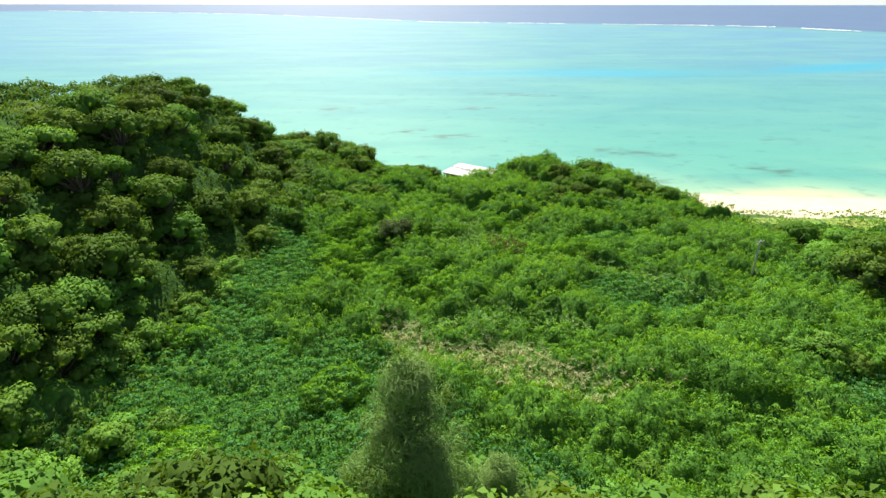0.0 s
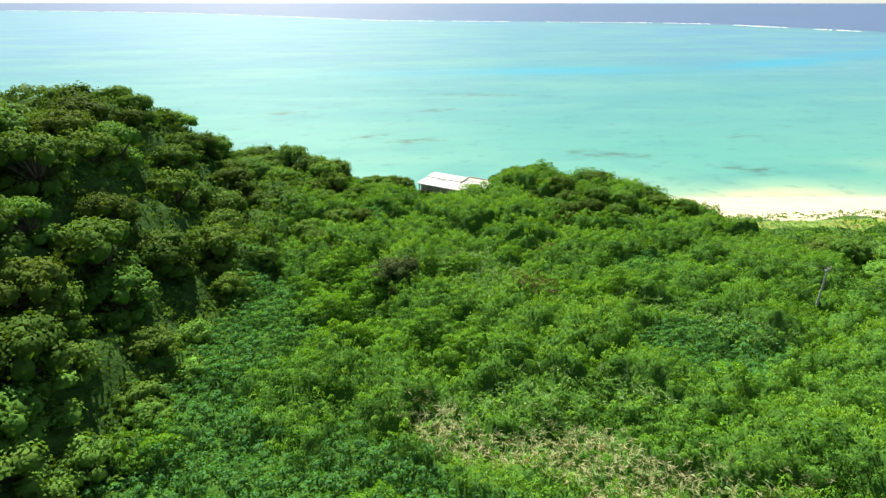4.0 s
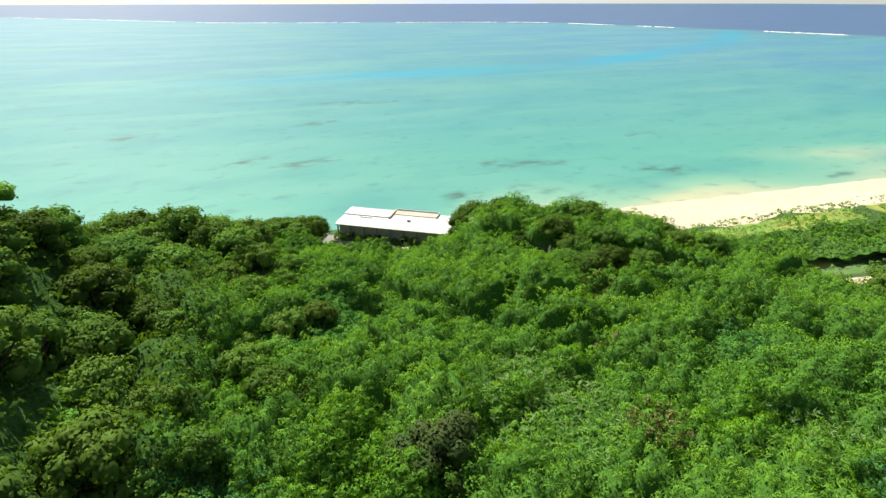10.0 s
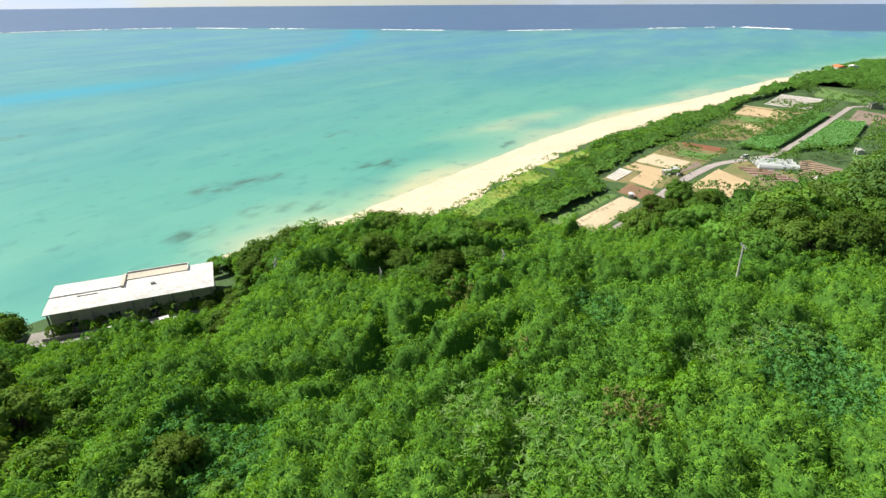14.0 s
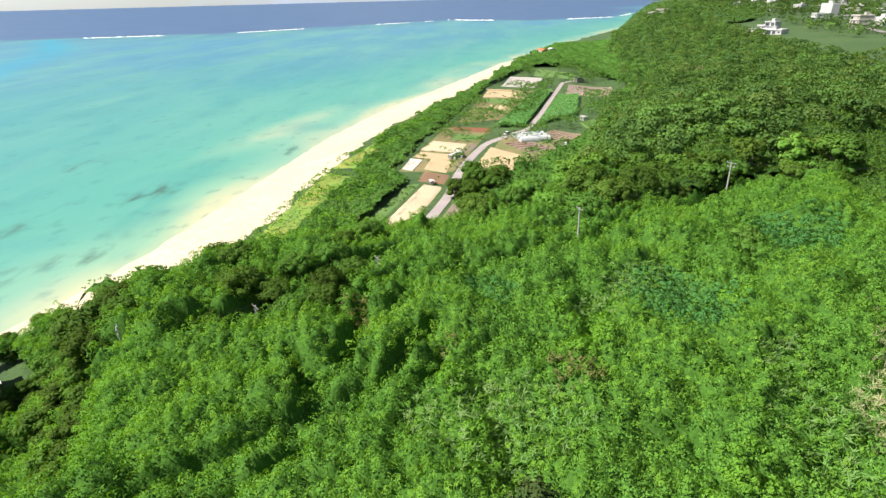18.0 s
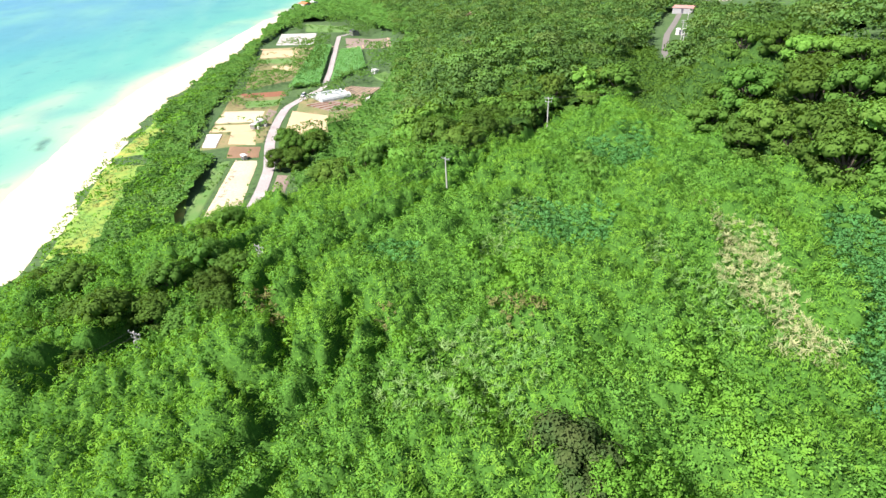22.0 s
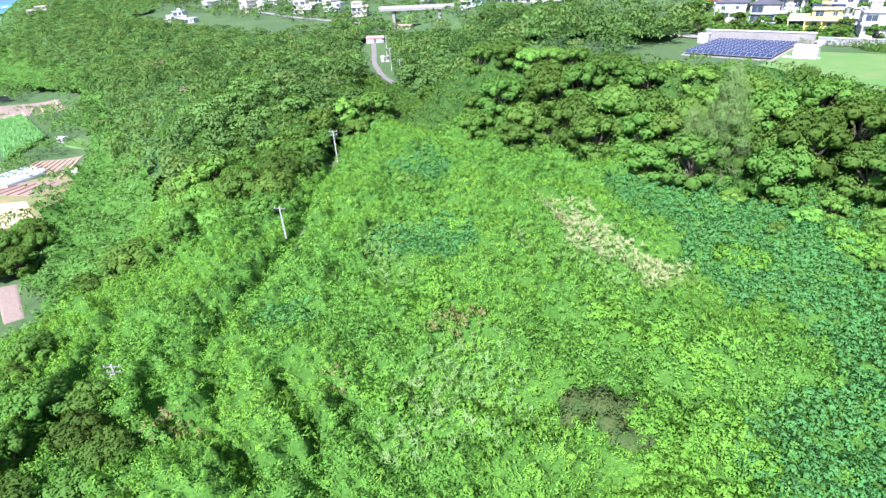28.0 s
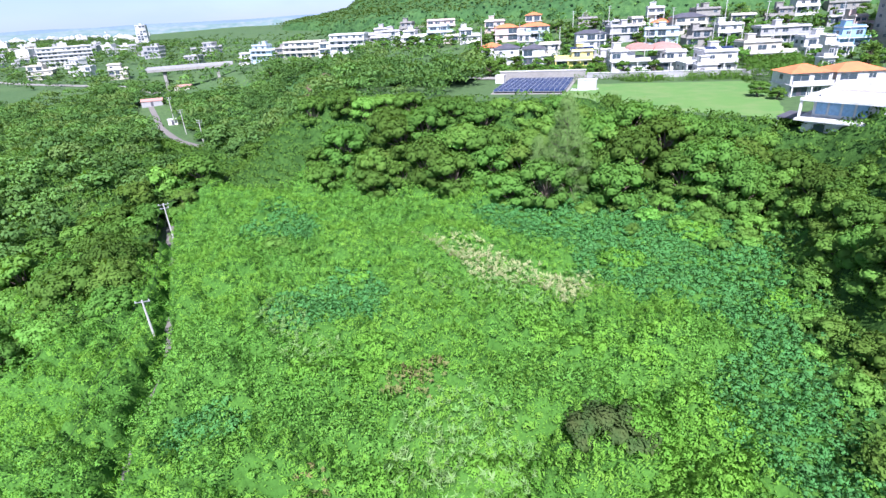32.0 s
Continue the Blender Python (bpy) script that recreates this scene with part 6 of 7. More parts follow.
shed("farm_shed", 136, 104, 20, 1.8, 1.2, 1.3, M_GREY, M_WHITE, "small white-roofed farm shed by the sandy field")
shed("farm_shed", 169, 97.5, 10, 3.2, 2.4, 2.0, M_GREY, M_SHEET, "grey farm shed among clutter beside the field")
shed("farm_shed", 166.5, 100, -30, 2.0, 1.6, 1.6, M_CONCRETE, M_WHITE, "low grey tool shed")
shed("farm_shed", 233, 41, 12, 4.0, 2.2, 1.9, M_WHITE, M_WHITE, "low white farm shed beside the vegetable plot")
shed("farm_shed", 182, 55, -20, 7.0, 2.6, 1.5, M_SHEET, M_SHEET, "low white-covered store beside the brown field")
shed("farm_shed", 356, 27, 10, 6.0, 5.0, 2.8, M_CONCRETE, M_DARKROOF, "dark-roofed farm shed at the road's end")
shed("beach_house", 541, 38, 20, 13, 8, 5.0, M_CREAM, M_TILE, "cream beach house with terracotta roof at the end of the sand")
shed("beach_house", 556, 28, 10, 9, 7, 4.0, M_WHITE, M_WHITE, "white beach house on the headland")
for x, y in ((171, 99), (167.5, 96), (165, 98.5)):
    root = thing("crate_stack", pose(x, y, z_at(x, y) + 0.1, 0, 0, rng.uniform(0, 90)), "pale stack of farm crates", "crates", "crate stacks")
    for k in range(2):
        part("crate", boxes((-0.6, 0.6, -0.4, 0.4, 0.42 * k, 0.42 * k + 0.4)), M_SHEET, root, "", 0.03)


# ---- utility poles ----
POLES = ((47, 70, 28.3), (69, 39.5, 29.2), (76.5, -6, 26.3), (119, -37, 29.5), (36.5, 100, 24.3), (24.8, 113.8, 22.8), (140, -55, 29.8), (18, 128, 23.5), (163, -77, 31))
for i, (x, y, top) in enumerate(POLES):
    base = z_at(x, y)
    root = thing("utility_pole", pose(x, y, base, rng.normal() * 1.2, rng.normal() * 1.2, 40 + rng.uniform(-15, 15)), "tall pale concrete utility pole with steel crossarms", "utility pole", "utility poles")
    h = top - base
    bm = bmesh.new()
    rod(bm, (0, 0, -0.5), (0, 0, h), 0.17, 0.10, 10)
    part("shaft", bm, M_POLE, root)
    for k, dz in enumerate((0.25, 0.95)):
        if i in (0,) and k:
            continue
        part("crossarm", boxes((-0.9 + 0.15 * k, 0.9 - 0.15 * k, -0.05, 0.05, h - dz - 0.06, h - dz + 0.06)), M_METAL, root)
        for sx_ in (-0.78, 0.0, 0.78):
            bm = bmesh.new()
            rod(bm, (sx_ * (1 - 0.15 * k), 0, h - dz + 0.06), (sx_ * (1 - 0.15 * k), 0, h - dz + 0.26), 0.06, 0.045, 6)
            part("insulator", bm, M_WHITE, root)
    if i in (2, 4, 5):
        bm = bmesh.new()
        rod(bm, (0.32, 0, h - 2.2), (0.32, 0, h - 1.3), 0.24, sides=10)
        part("transformer", bm, M_GREY, root)


def wire(a, b, sag, off_):
    """One hanging cable as a single bent tube."""
    a, b = Vector(a) + Vector(off_), Vector(b) + Vector(off_)
    side = Vector((b.y - a.y, a.x - b.x, 0)).normalized()
    bm, rings = bmesh.new(), []
    for t in range(13):
        c = a.lerp(b, t / 12) - Vector((0, 0, sag * 4 * (t / 12) * (1 - t / 12)))
        rings.append([bm.verts.new(c + side * 0.02 * u + Vector((0, 0, 0.02 * v))) for u, v in ((1, -0.6), (0, 1), (-1, -0.6))])
    for p, q in zip(rings[:-1], rings[1:]):
        for k in range(3):
            bm.faces.new((p[k], p[(k + 1) % 3], q[(k + 1) % 3], q[k]))
    return tagged(new("power_line", finish("power_line", bm, M_CABLE)), "thin black power line hung between utility poles", "cable", "power lines")


order = (7, 5, 4, 0, 1, 2, 3, 6, 8)
for i, j in zip(order[:-1], order[1:]):
    for k in (-0.6, 0.6):
        wire((POLES[i][0], POLES[i][1], POLES[i][2] - 0.1), (POLES[j][0], POLES[j][1], POLES[j][2] - 0.1), 0.9, (k * 0.7, k * 0.7, 0))

# ---- the terrace: solar plant, lawn, walls ----
slab("lawn", ((2, -44), (-52, -46), (-41, 10), (4, -14)), M_LAWN, "mown green lawn on the terrace", "lawn", 0.08, cells=20)
solar = thing("solar_array", pose(8.4, -38.5, 37.7, 0, 0, -4), "ground-mounted array of dark blue solar panels in rows", "solar array")
panel_me = finish("panel", boxes((-0.60, 0.60, -0.95, 0.95, -0.03, 0.03)), M_PANEL)
frame_me = finish("panel_frame", boxes((-0.64, 0.64, -1.02, -0.95, -0.05, 0.04), (-0.64, 0.64, 0.95, 1.02, -0.05, 0.04), (-0.64, -0.58, -0.95, 0.95, -0.05, 0.04), (0.58, 0.64, -0.95, 0.95, -0.05, 0.04)), M_METAL)
part("gravel_bed", boxes((-8.9, 10.6, -12.3, 12.4, -0.6, 0.06)), M_CONCRETE, solar, "pale gravel bed")
for j in range(10):
    part("rail", boxes((-8.4, 9.9, -11.3 + 2.45 * j - 0.05, -11.3 + 2.45 * j + 0.05, 0.45, 0.55)), M_METAL, solar)
    for i in range(14):
        p = part("panel", panel_me, M_PANEL, solar)
        p.matrix_basis = pose(-7.7 + 1.32 * i, -11.3 + 2.45 * j, 0.75, -14)
        part("panel_frame", frame_me, M_METAL, p)
    for i in range(5):
        part("leg", boxes((-8.2 + 4.4 * i, -8.08 + 4.4 * i, -11.36 + 2.45 * j, -11.24 + 2.45 * j, 0.0, 0.6)), M_METAL, solar)
wall_root = thing("retaining_wall", pose(0, 0, 0), "weathered concrete retaining wall with white coping", "wall", kind="structure")
part("wall", boxes((-4, 21, -52.6, -52.0, 37.0, 40.4)), M_CONCRETE, wall_root, "stained grey concrete face")
part("coping", boxes((-4.2, 21.2, -52.75, -51.85, 40.4, 40.62)), M_WHITE, wall_root, "white coping")
low_wall = thing("boundary_wall", pose(0, 0, 0), "long low pale wall along the lane above the lawn", "wall", kind="structure")
part("wall", boxes((-62, -4.4, -54.8, -54.4, 37.0, 39.2)), M_GREY, low_wall)
part("coping", boxes((-62.1, -4.4, -54.95, -54.25, 39.2, 39.35)), M_WHITE, low_wall)
ribbon("lane", ((40, -62), (22, -57.5), (0, -57), (-30, -57), (-62, -57), (-95, -60)), 4.0, M_CONCRETE, "pale lane above the lawn", lift=0.5)
white_box = thing("white_hut", pose(-4.6, -32.5, 37.65, 0, 0, -6), "plain white windowless equipment hut on the lawn", "hut")
part("wall", boxes((-2.3, 2.3, -1.2, 1.2, -0.2, 2.5)), M_WHITE, white_box, "", 0.03)
part("roof", boxes((-2.4, 2.4, -1.3, 1.3, 2.5, 2.62)), M_WHITE, white_box)
part("base", boxes((-2.7, 4.2, -1.6, 1.6, -0.4, 0.05)), M_WHITE, white_box, "pale concrete base")
gate_box = thing("white_hut", pose(20.5, -49.0, 37.65, 0, 0, -6), "small white hut at the corner of the solar array", "hut")
part("wall", boxes((-1.3, 1.3, -1.0, 1.0, -0.2, 2.2)), M_WHITE, gate_box, "", 0.03)
part("roof", boxes((-1.4, 1.4, -1.1, 1.1, 2.2, 2.32)), M_WHITE, gate_box)


# ---- houses ----
WINDOWS = {}


def window_mesh(w, h):
    key = (round(w, 1), round(h, 1))
    if key not in WINDOWS:
        w, h = key
        fr = finish("window", boxes((-w / 2, w / 2, -0.04, 0.05, 0, 0.09), (-w / 2, w / 2, -0.04, 0.05, h - 0.09, h), (-w / 2, -w / 2 + 0.09, -0.04, 0.05, 0.09, h - 0.09), (w / 2 - 0.09, w / 2, -0.04, 0.05, 0.09, h - 0.09), (-0.04, 0.04, -0.04, 0.045, 0.09, h - 0.09)), M_GREY)
        gl = finish("pane", boxes((-w / 2 + 0.09, -0.04, -0.03, 0.02, 0.09, h - 0.09), (0.04, w / 2 - 0.09, -0.03, 0.02, 0.09, h - 0.09)), M_GLASS)
        WINDOWS[key] = fr, gl
    return WINDOWS[key]


def put_window(root, x, y, z, w, h, yaw=0.0):
    fr, gl = window_mesh(w, h)
    win = part("window", fr, M_GREY, root)
    win.matrix_basis = pose(x, y, z, 0, 0, yaw)
    part("pane", gl, M_GLASS, win)
    return win


def hip_roof(w, d, z, rise, over=0.5):
    bm = bmesh.new()
    a, b = w / 2 + over, d / 2 + over
    k = max(0.0, a - b)
    v = [bm.verts.new(p) for p in ((-a, -b, z), (a, -b, z), (a, b, z), (-a, b, z), (-k - 0.01, 0, z + rise), (k + 0.01, 0, z + rise))]
    for f in ((0, 1, 5, 4), (1, 2, 5), (2, 3, 4, 5), (3, 0, 4), (3, 2, 1, 0)):
        bm.faces.new([v[i] for i in f])
    return bm


def house(x, y, w, d, floors, wall, label, roof="flat", yaw=0.0, roof_mat=None, balcony=True, tank=False, panels=0, z=None, near=True, seed=0, storey=3.0):
    """A town house: storeys with bays of openings, a top floor that may stand back, balconies, and clutter on a flat roof."""
    g = random.Random(seed + int(x * 7 + y))
    base = z_at(x, y) if z is None else z
    root = thing("house", pose(x, y, base, 0, 0, yaw), label, "house", "town houses")
    h = floors * storey
    slab_mat = M_WHITE if wall is not M_CONCRETE else wall
    back = roof == "flat" and 1 < floors < 5 and g.random() < 0.7
    side = g.choice((-1, 1))
    spans = [(-w / 2, w / 2, -d / 2, d / 2)] * floors
    if back:
        cut = w * g.uniform(0.22, 0.45)
        spans[-1] = (-w / 2 + (cut if side < 0 else 0), w / 2 - (cut if side > 0 else 0), -d / 2, d / 2 - g.choice((0.0, 1.2, 2.0)))
    low = floors - 1 if back else floors
    part("wall", boxes((-w / 2, w / 2, -d / 2, d / 2, -2.5, low * storey)), wall, root)
    x0, x1, y0, y1 = spans[-1]
    if back:
        part("upper_wall", boxes((x0, x1, y0, y1, low * storey, h)), wall, root)
    for k in range(1, floors + 1):
        if k < floors or roof == "flat":
            a0, a1, b0, b1 = spans[k - 1]
            part("floor_slab", boxes((a0 - 0.25, a1 + 0.25, b0 - 0.25, b1 + (1.2 if balcony and k < floors else 0.55), k * storey - 0.12, k * storey + 0.12)), slab_mat, root)
    t = 0.16
    if roof == "flat":
        part("parapet", boxes((x0, x1, y1 - t, y1, h + 0.12, h + 0.6), (x0, x1, y0, y0 + t, h + 0.12, h + 0.6), (x0, x0 + t, y0 + t, y1 - t, h + 0.12, h + 0.6), (x1 - t, x1, y0 + t, y1 - t, h + 0.12, h + 0.6)), wall, root)
    else:
        part("roof", hip_roof(w, d, h, 0.20 * min(w, d)), roof_mat or M_TILE, root, "tiled hip roof" if roof_mat is None else "dark hip roof")
    if back:
        e0, e1 = (x1, w / 2) if side > 0 else (-w / 2, x0)
        part("terrace_parapet", boxes((e0, e1, d / 2 - t, d / 2, low * storey + 0.12, low * storey + 0.95), (e0, e1, -d / 2, -d / 2 + t, low * storey + 0.12, low * storey + 0.95)), wall, root)
    for k in range(floors):
        a0, a1, b0, b1 = spans[k]
        n = max(2, int((a1 - a0) / 3.4))
        bay = (a1 - a0) / n
        if balcony and k:
            part("balcony_rail", boxes((a0, a1, d / 2 + 1.08, d / 2 + 1.2, k * storey + 0.12, k * storey + 1.0)), wall, root)
        if balcony and floors > 1:
            for i in range(n + 1):
                part("column", boxes((a0 + (a1 - a0 - 0.28) * i / n, a0 + (a1 - a0 - 0.28) * i / n + 0.28, d / 2 + 0.8, d / 2 + 1.06, k * storey + 0.12 if k else -1.5, (k + 1) * storey - 0.12))if k < floors - 1 else boxes((a0, a0 + 0.2, b1, b1 + 0.2, k * storey + 0.12, h - 0.12)), wall, root)
                if k == floors - 1:
                    break
        for i in range(n):
            kind = g.random()
            if kind < 0.10:
                continue
            # wide dark windows added in place of shaded balcony openings
            if kind < 0.62:
                put_window(root, a0 + bay * (i + 0.5), b1, k * storey + 0.2, round(bay * g.choice((0.62, 0.72, 0.82)), 1), min(2.1, storey - 0.6), 180)
            else:
                put_window(root, a0 + bay * (i + g.uniform(0.4, 0.6)), b1, k * storey + 0.95, g.choice((1.2, 1.6)), 1.1, 180)
        if near:
            for i in range(max(1, int(d / 4))):
                put_window(root, a1, b0 + (b1 - b0) * (i + 0.5) / max(1, int(d / 4)), k * storey + 0.9, 1.4, 1.2, 90)
                put_window(root, a0, b0 + (b1 - b0) * (i + 0.5) / max(1, int(d / 4)), k * storey + 0.9, 1.4, 1.2, -90)
    if near:
        part("door", boxes((w * 0.18, w * 0.18 + 0.95, d / 2 + 0.0, d / 2 + 0.06, 0.0, 2.05)), M_DARKROOF, root)
    if roof == "flat" and (near or g.random() < 0.6):
        c = x0 + (x1 - x0) * g.uniform(0.1, 0.6)
        part("stair_house", boxes((c, c + 2.3, y0 + 0.4, y0 + 3.0, h + 0.12, h + 2.1)), wall, root)
        part("stair_roof", boxes((c - 0.2, c + 2.5, y0 + 0.2, y0 + 3.3, h + 2.1, h + 2.25)), slab_mat, root)
        c = x0 + (x1 - x0) * g.uniform(0.7, 0.85)
        if tank or g.random() < 0.5:
            bm = bmesh.new()
            rod(bm, (c, y0 + 1.5, h + 0.8), (c, y0 + 1.5, h + 2.0), 0.55, sides=12)
            part("water_tank", bm, M_METAL, root)
            part("tank_stand", boxes((c - 0.5, c + 0.5, y0 + 1.0, y0 + 2.0, h + 0.1, h + 0.8)), M_CONCRETE, root)
        bm = bmesh.new()
        rod(bm, (c - 1.4, y0 + 0.6, h), (c - 1.4, y0 + 0.6, h + 3.2), 0.04, 0.03, 6)
        box(bm, c - 1.9, c - 0.9, y0 + 0.58, y0 + 0.62, h + 3.0, h + 3.04)
        box(bm, c - 1.8, c - 1.0, y0 + 0.58, y0 + 0.62, h + 2.6, h + 2.64)
        part("antenna", bm, M_METAL, root)
        for k in range(panels):
            p = part("solar_panel", boxes((-1.6, 1.6, -1.1, 1.1, -0.04, 0.04)), M_PANEL, root, "dark rooftop solar panel")
            p.matrix_basis = pose(x0 + (x1 - x0) * (k + 0.5) / panels, y1 - 2.0, h + 0.75, -16)
    return root


W, C, G, K = M_WHITE, M_CREAM, M_GREY, M_CONCRETE
house(25.0, -97, 9, 8, 2, W, "white two-storey house with dark hip roof", "hip", 6, M_DARKROOF, z=38.3, storey=2.9)
house(15.2, -97, 8, 8, 2, W, "white two-storey house with dark gabled roof", "hip", 6, M_DARKROOF, z=38.3, balcony=False, storey=2.7)
house(9.4, -96, 5.5, 6, 1, W, "low white annex house", yaw=6, z=38.3)
house(0.4, -85, 12.5, 8, 2, M_YELLOW, "bright yellow two-storey house with rooftop solar panels", yaw=6, panels=3, z=37.9, storey=2.7)
house(-9.0, -87, 6.0, 7, 1, G, "grey single-storey house with carport", yaw=6, z=38.0)
house(-17, -76, 12, 9, 2, W, "large white two-storey house with wide balconies", yaw=9, z=37.6)
house(-28.5, -74.5, 9, 9, 2, W, "white two-storey house wing with shaded balcony", yaw=9, z=37.6, storey=2.8)
house(-38.5, -66, 14, 9, 2, W, "large white house with rooftop terrace and solar panels", yaw=9, panels=2, z=37.6)
house(-37, -58, 5.5, 4, 1, W, "low white garden annex", yaw=9, z=37.6, balcony=False)
house(-59.0, -85, 16, 8, 2, C, "cream two-storey house with deep shaded balconies", yaw=12, z=37.9, storey=3.2)
house(-71, -115, 17, 8, 2, G, "grey house with flat overhanging roof behind the cream one", yaw=12, z=41.7, storey=2.6)
house(-79, -96, 14, 8, 2, W, "white two-storey house with carport", yaw=12, z=38.4, storey=3.0)
house(-89.5, -107, 10, 7, 2, M_BLUE, "pale blue two-storey house", yaw=12, z=39.8, storey=3.2)
house(-50, -22, 8.5, 7.5, 2, W, "white house with orange tiled hip roof", "hip", 12, z=37.4, storey=2.5)
house(-60, -24, 10, 7.5, 2, W, "white house with orange tiled hip roof and long balcony", "hip", 12, z=37.3, storey=2.5)
house(-60.5, -40, 3, 3, 3, W, "slim white stair tower behind the orange-roofed house", yaw=12, z=37.8, balcony=False, near=False, storey=2.8)
apartment = house(-106, -105, 14, 12, 11, K, "tall grey apartment block with balconies on every floor", yaw=14, z=38.8, tank=True)
for x in (-20.5, -28):
    root = thing("arched_roof", pose(x, -76, 43.7, 0, 0, 9), "low arched red roof canopy on a white house", "roof canopy")
    bm = bmesh.new()
    arc = [[bm.verts.new((4.2 * math.cos(math.pi * k / 8), yy, 1.9 * math.sin(math.pi * k / 8))) for yy in (-3.0, 3.0)] for k in range(9)]
    for a, b in zip(arc[:-1], arc[1:]):
        bm.faces.new((a[0], a[1], b[1], b[0]))
    bm.faces.new([a[0] for a in arc])
    bm.faces.new([a[1] for a in arc][::-1])
    part("canopy", bm, M_CORAL, root)
    part("eave", boxes((-4.3, 4.3, -3.1, 3.1, -0.2, 0.05)), M_WHITE, root)

# the large white house beside the lawn
villa = thing("villa", pose(-50.5, 17.5, 36.4, 0, 0, -35), "large white modern house with terrace and long glazed balcony", "house")
part("lower_wall", boxes((-11.5, 10.5, -6.5, 5.0, -3.0, 2.8)), M_WHITE, villa, "white lower storey")
part("deck", boxes((-12.2, 11.4, -6.5, 6.6, 2.8, 3.15)), M_WHITE, villa, "projecting white floor slab")
part("upper_wall", boxes((-11.0, 9.8, -6.2, 3.6, 3.15, 5.9)), M_WHITE, villa, "white upper storey")
part("roof_slab", boxes((-12.0, 11.2, -6.6, 6.2, 5.9, 6.25)), M_WHITE, villa, "white roof slab")
part("roof_terrace", boxes((-11.4, 9.0, -6.2, 3.0, 6.25, 6.33)), M_CONCRETE, villa, "grey roof terrace")
part("terrace_wall", boxes((-11.6, 9.2, 2.9, 3.1, 6.25, 7.3), (9.0, 9.2, -6.3, 2.9, 6.25, 7.3), (-11.6, -11.4, -6.3, 2.9, 6.25, 7.3), (-11.4, 9.0, -6.3, -6.1, 6.25, 7.9)), M_WHITE, villa, "white terrace parapet")
for k in range(10):
    part("louvre", boxes((-11.3 + 1.1 * k, -10.6 + 1.1 * k, 3.1, 3.16, 6.45, 7.2)), M_GREY, villa)
for k in range(4):
    win = part("balcony_window", boxes((2.2 + 1.85 * k, 3.9 + 1.85 * k, 3.60, 3.68, 3.5, 5.6)), M_METAL, villa, "tall pale-blue glazed panel")
    part("pane", boxes((2.3 + 1.85 * k, 3.8 + 1.85 * k, 3.66, 3.71, 3.6, 5.5)), M_BLUE, win)
for k in range(5):
    win = part("window", boxes((-10.4 + 2.3 * k, -8.6 + 2.3 * k, 3.58, 3.66, 3.4, 5.5)), M_DARKROOF, villa, "dark sliding window behind the balcony")
    part("pane", boxes((-10.3 + 2.3 * k, -8.7 + 2.3 * k, 3.65, 3.69, 3.5, 5.4)), M_GLASS, win)
for k in range(5):
    win = part("window", boxes((-9.6 + 4.2 * k, -8.0 + 4.2 * k, 4.98, 5.06, 0.4, 2.2)), M_DARKROOF, villa)
    part("pane", boxes((-9.5 + 4.2 * k, -8.1 + 4.2 * k, 5.05, 5.09, 0.5, 2.1)), M_GLASS, win)
for x in (-11.9, -0.4, 10.8):
    part("column", boxes((x, x + 0.35, 5.6, 6.0, 3.15, 5.9)), M_WHITE, villa)
rail = part("balcony_rail", boxes((-11.9, -0.2, 6.3, 6.36, 4.05, 4.12), (-11.9, -0.2, 6.3, 6.36, 3.2, 3.25)), M_DARKROOF, villa, "dark balcony railing")
for k in range(24):
    part("baluster", boxes((-11.8 + 0.49 * k, -11.76 + 0.49 * k, 6.31, 6.35, 3.25, 4.05)), M_DARKROOF, rail)
part("canopy", boxes((10.5, 15.0, -3.0, 3.5, 2.4, 2.6)), M_DARKROOF, villa, "dark carport canopy")
for x, y in ((14.6, -2.6), (14.6, 3.1)):
    part("canopy_post", boxes((x, x + 0.2, y, y + 0.2, -1.5, 2.4)), M_GREY, villa)

# the town up the slope: rows of flat-roofed houses
town = random.Random(4)
LABELS = {W: "white flat-roofed concrete house on the town slope", C: "cream flat-roofed house on the town slope", G: "grey flat-roofed house on the town slope", K: "weathered grey concrete house on the town slope", M_ROSE: "pale pink flat-roofed house on the town slope", M_SKYBLUE: "pale blue flat-roofed house on the town slope"}
SPOTS = [(30, -133, 10, 2), (18, -131, 12, 2), (-5, -114, 11, 2), (-17, -122, 11, 2), (-24, -133, 7, 2), (-33, -135, 8, 1), (-42, -131, 12, 2), (-50, -142, 10, 2), (-31, -116, 12, 2), (-43, -112, 9, 2), (-54, -118, 8, 2), (-64, -141, 9, 1), (-104, -152, 14, 1), (76, -148, 10, 2), (64, -152, 12, 2), (47, -136, 9, 2), (56, -140, 7, 1), (145, -168, 22, 3), (126, -160, 12, 2), (111, -150, 18, 3), (94, -158, 15, 2), (84, -150, 9, 1), (178, -181, 14, 3), (160, -172, 9, 2), (104, -172, 13, 2), (68, -168, 14, 2), (128, -182, 15, 2), (86, -176, 11, 2), (196, -196, 16, 2), (152, -192, 12, 2), (10, -112, 8, 1)]
while len(SPOTS) < 42:
    x, y = town.uniform(-105, 44), town.uniform(-152, -104)
    if all(math.hypot(x - a, y - b) > 0.5 * w + 6.5 for a, b, w, _ in SPOTS) and math.hypot(x + 71, y + 115) > 14 and math.hypot(x + 89, y + 107) > 11 and math.hypot(x + 106, y + 105) > 15:
        SPOTS.append((x, y, town.uniform(6, 9), town.choice((1, 1, 2))))
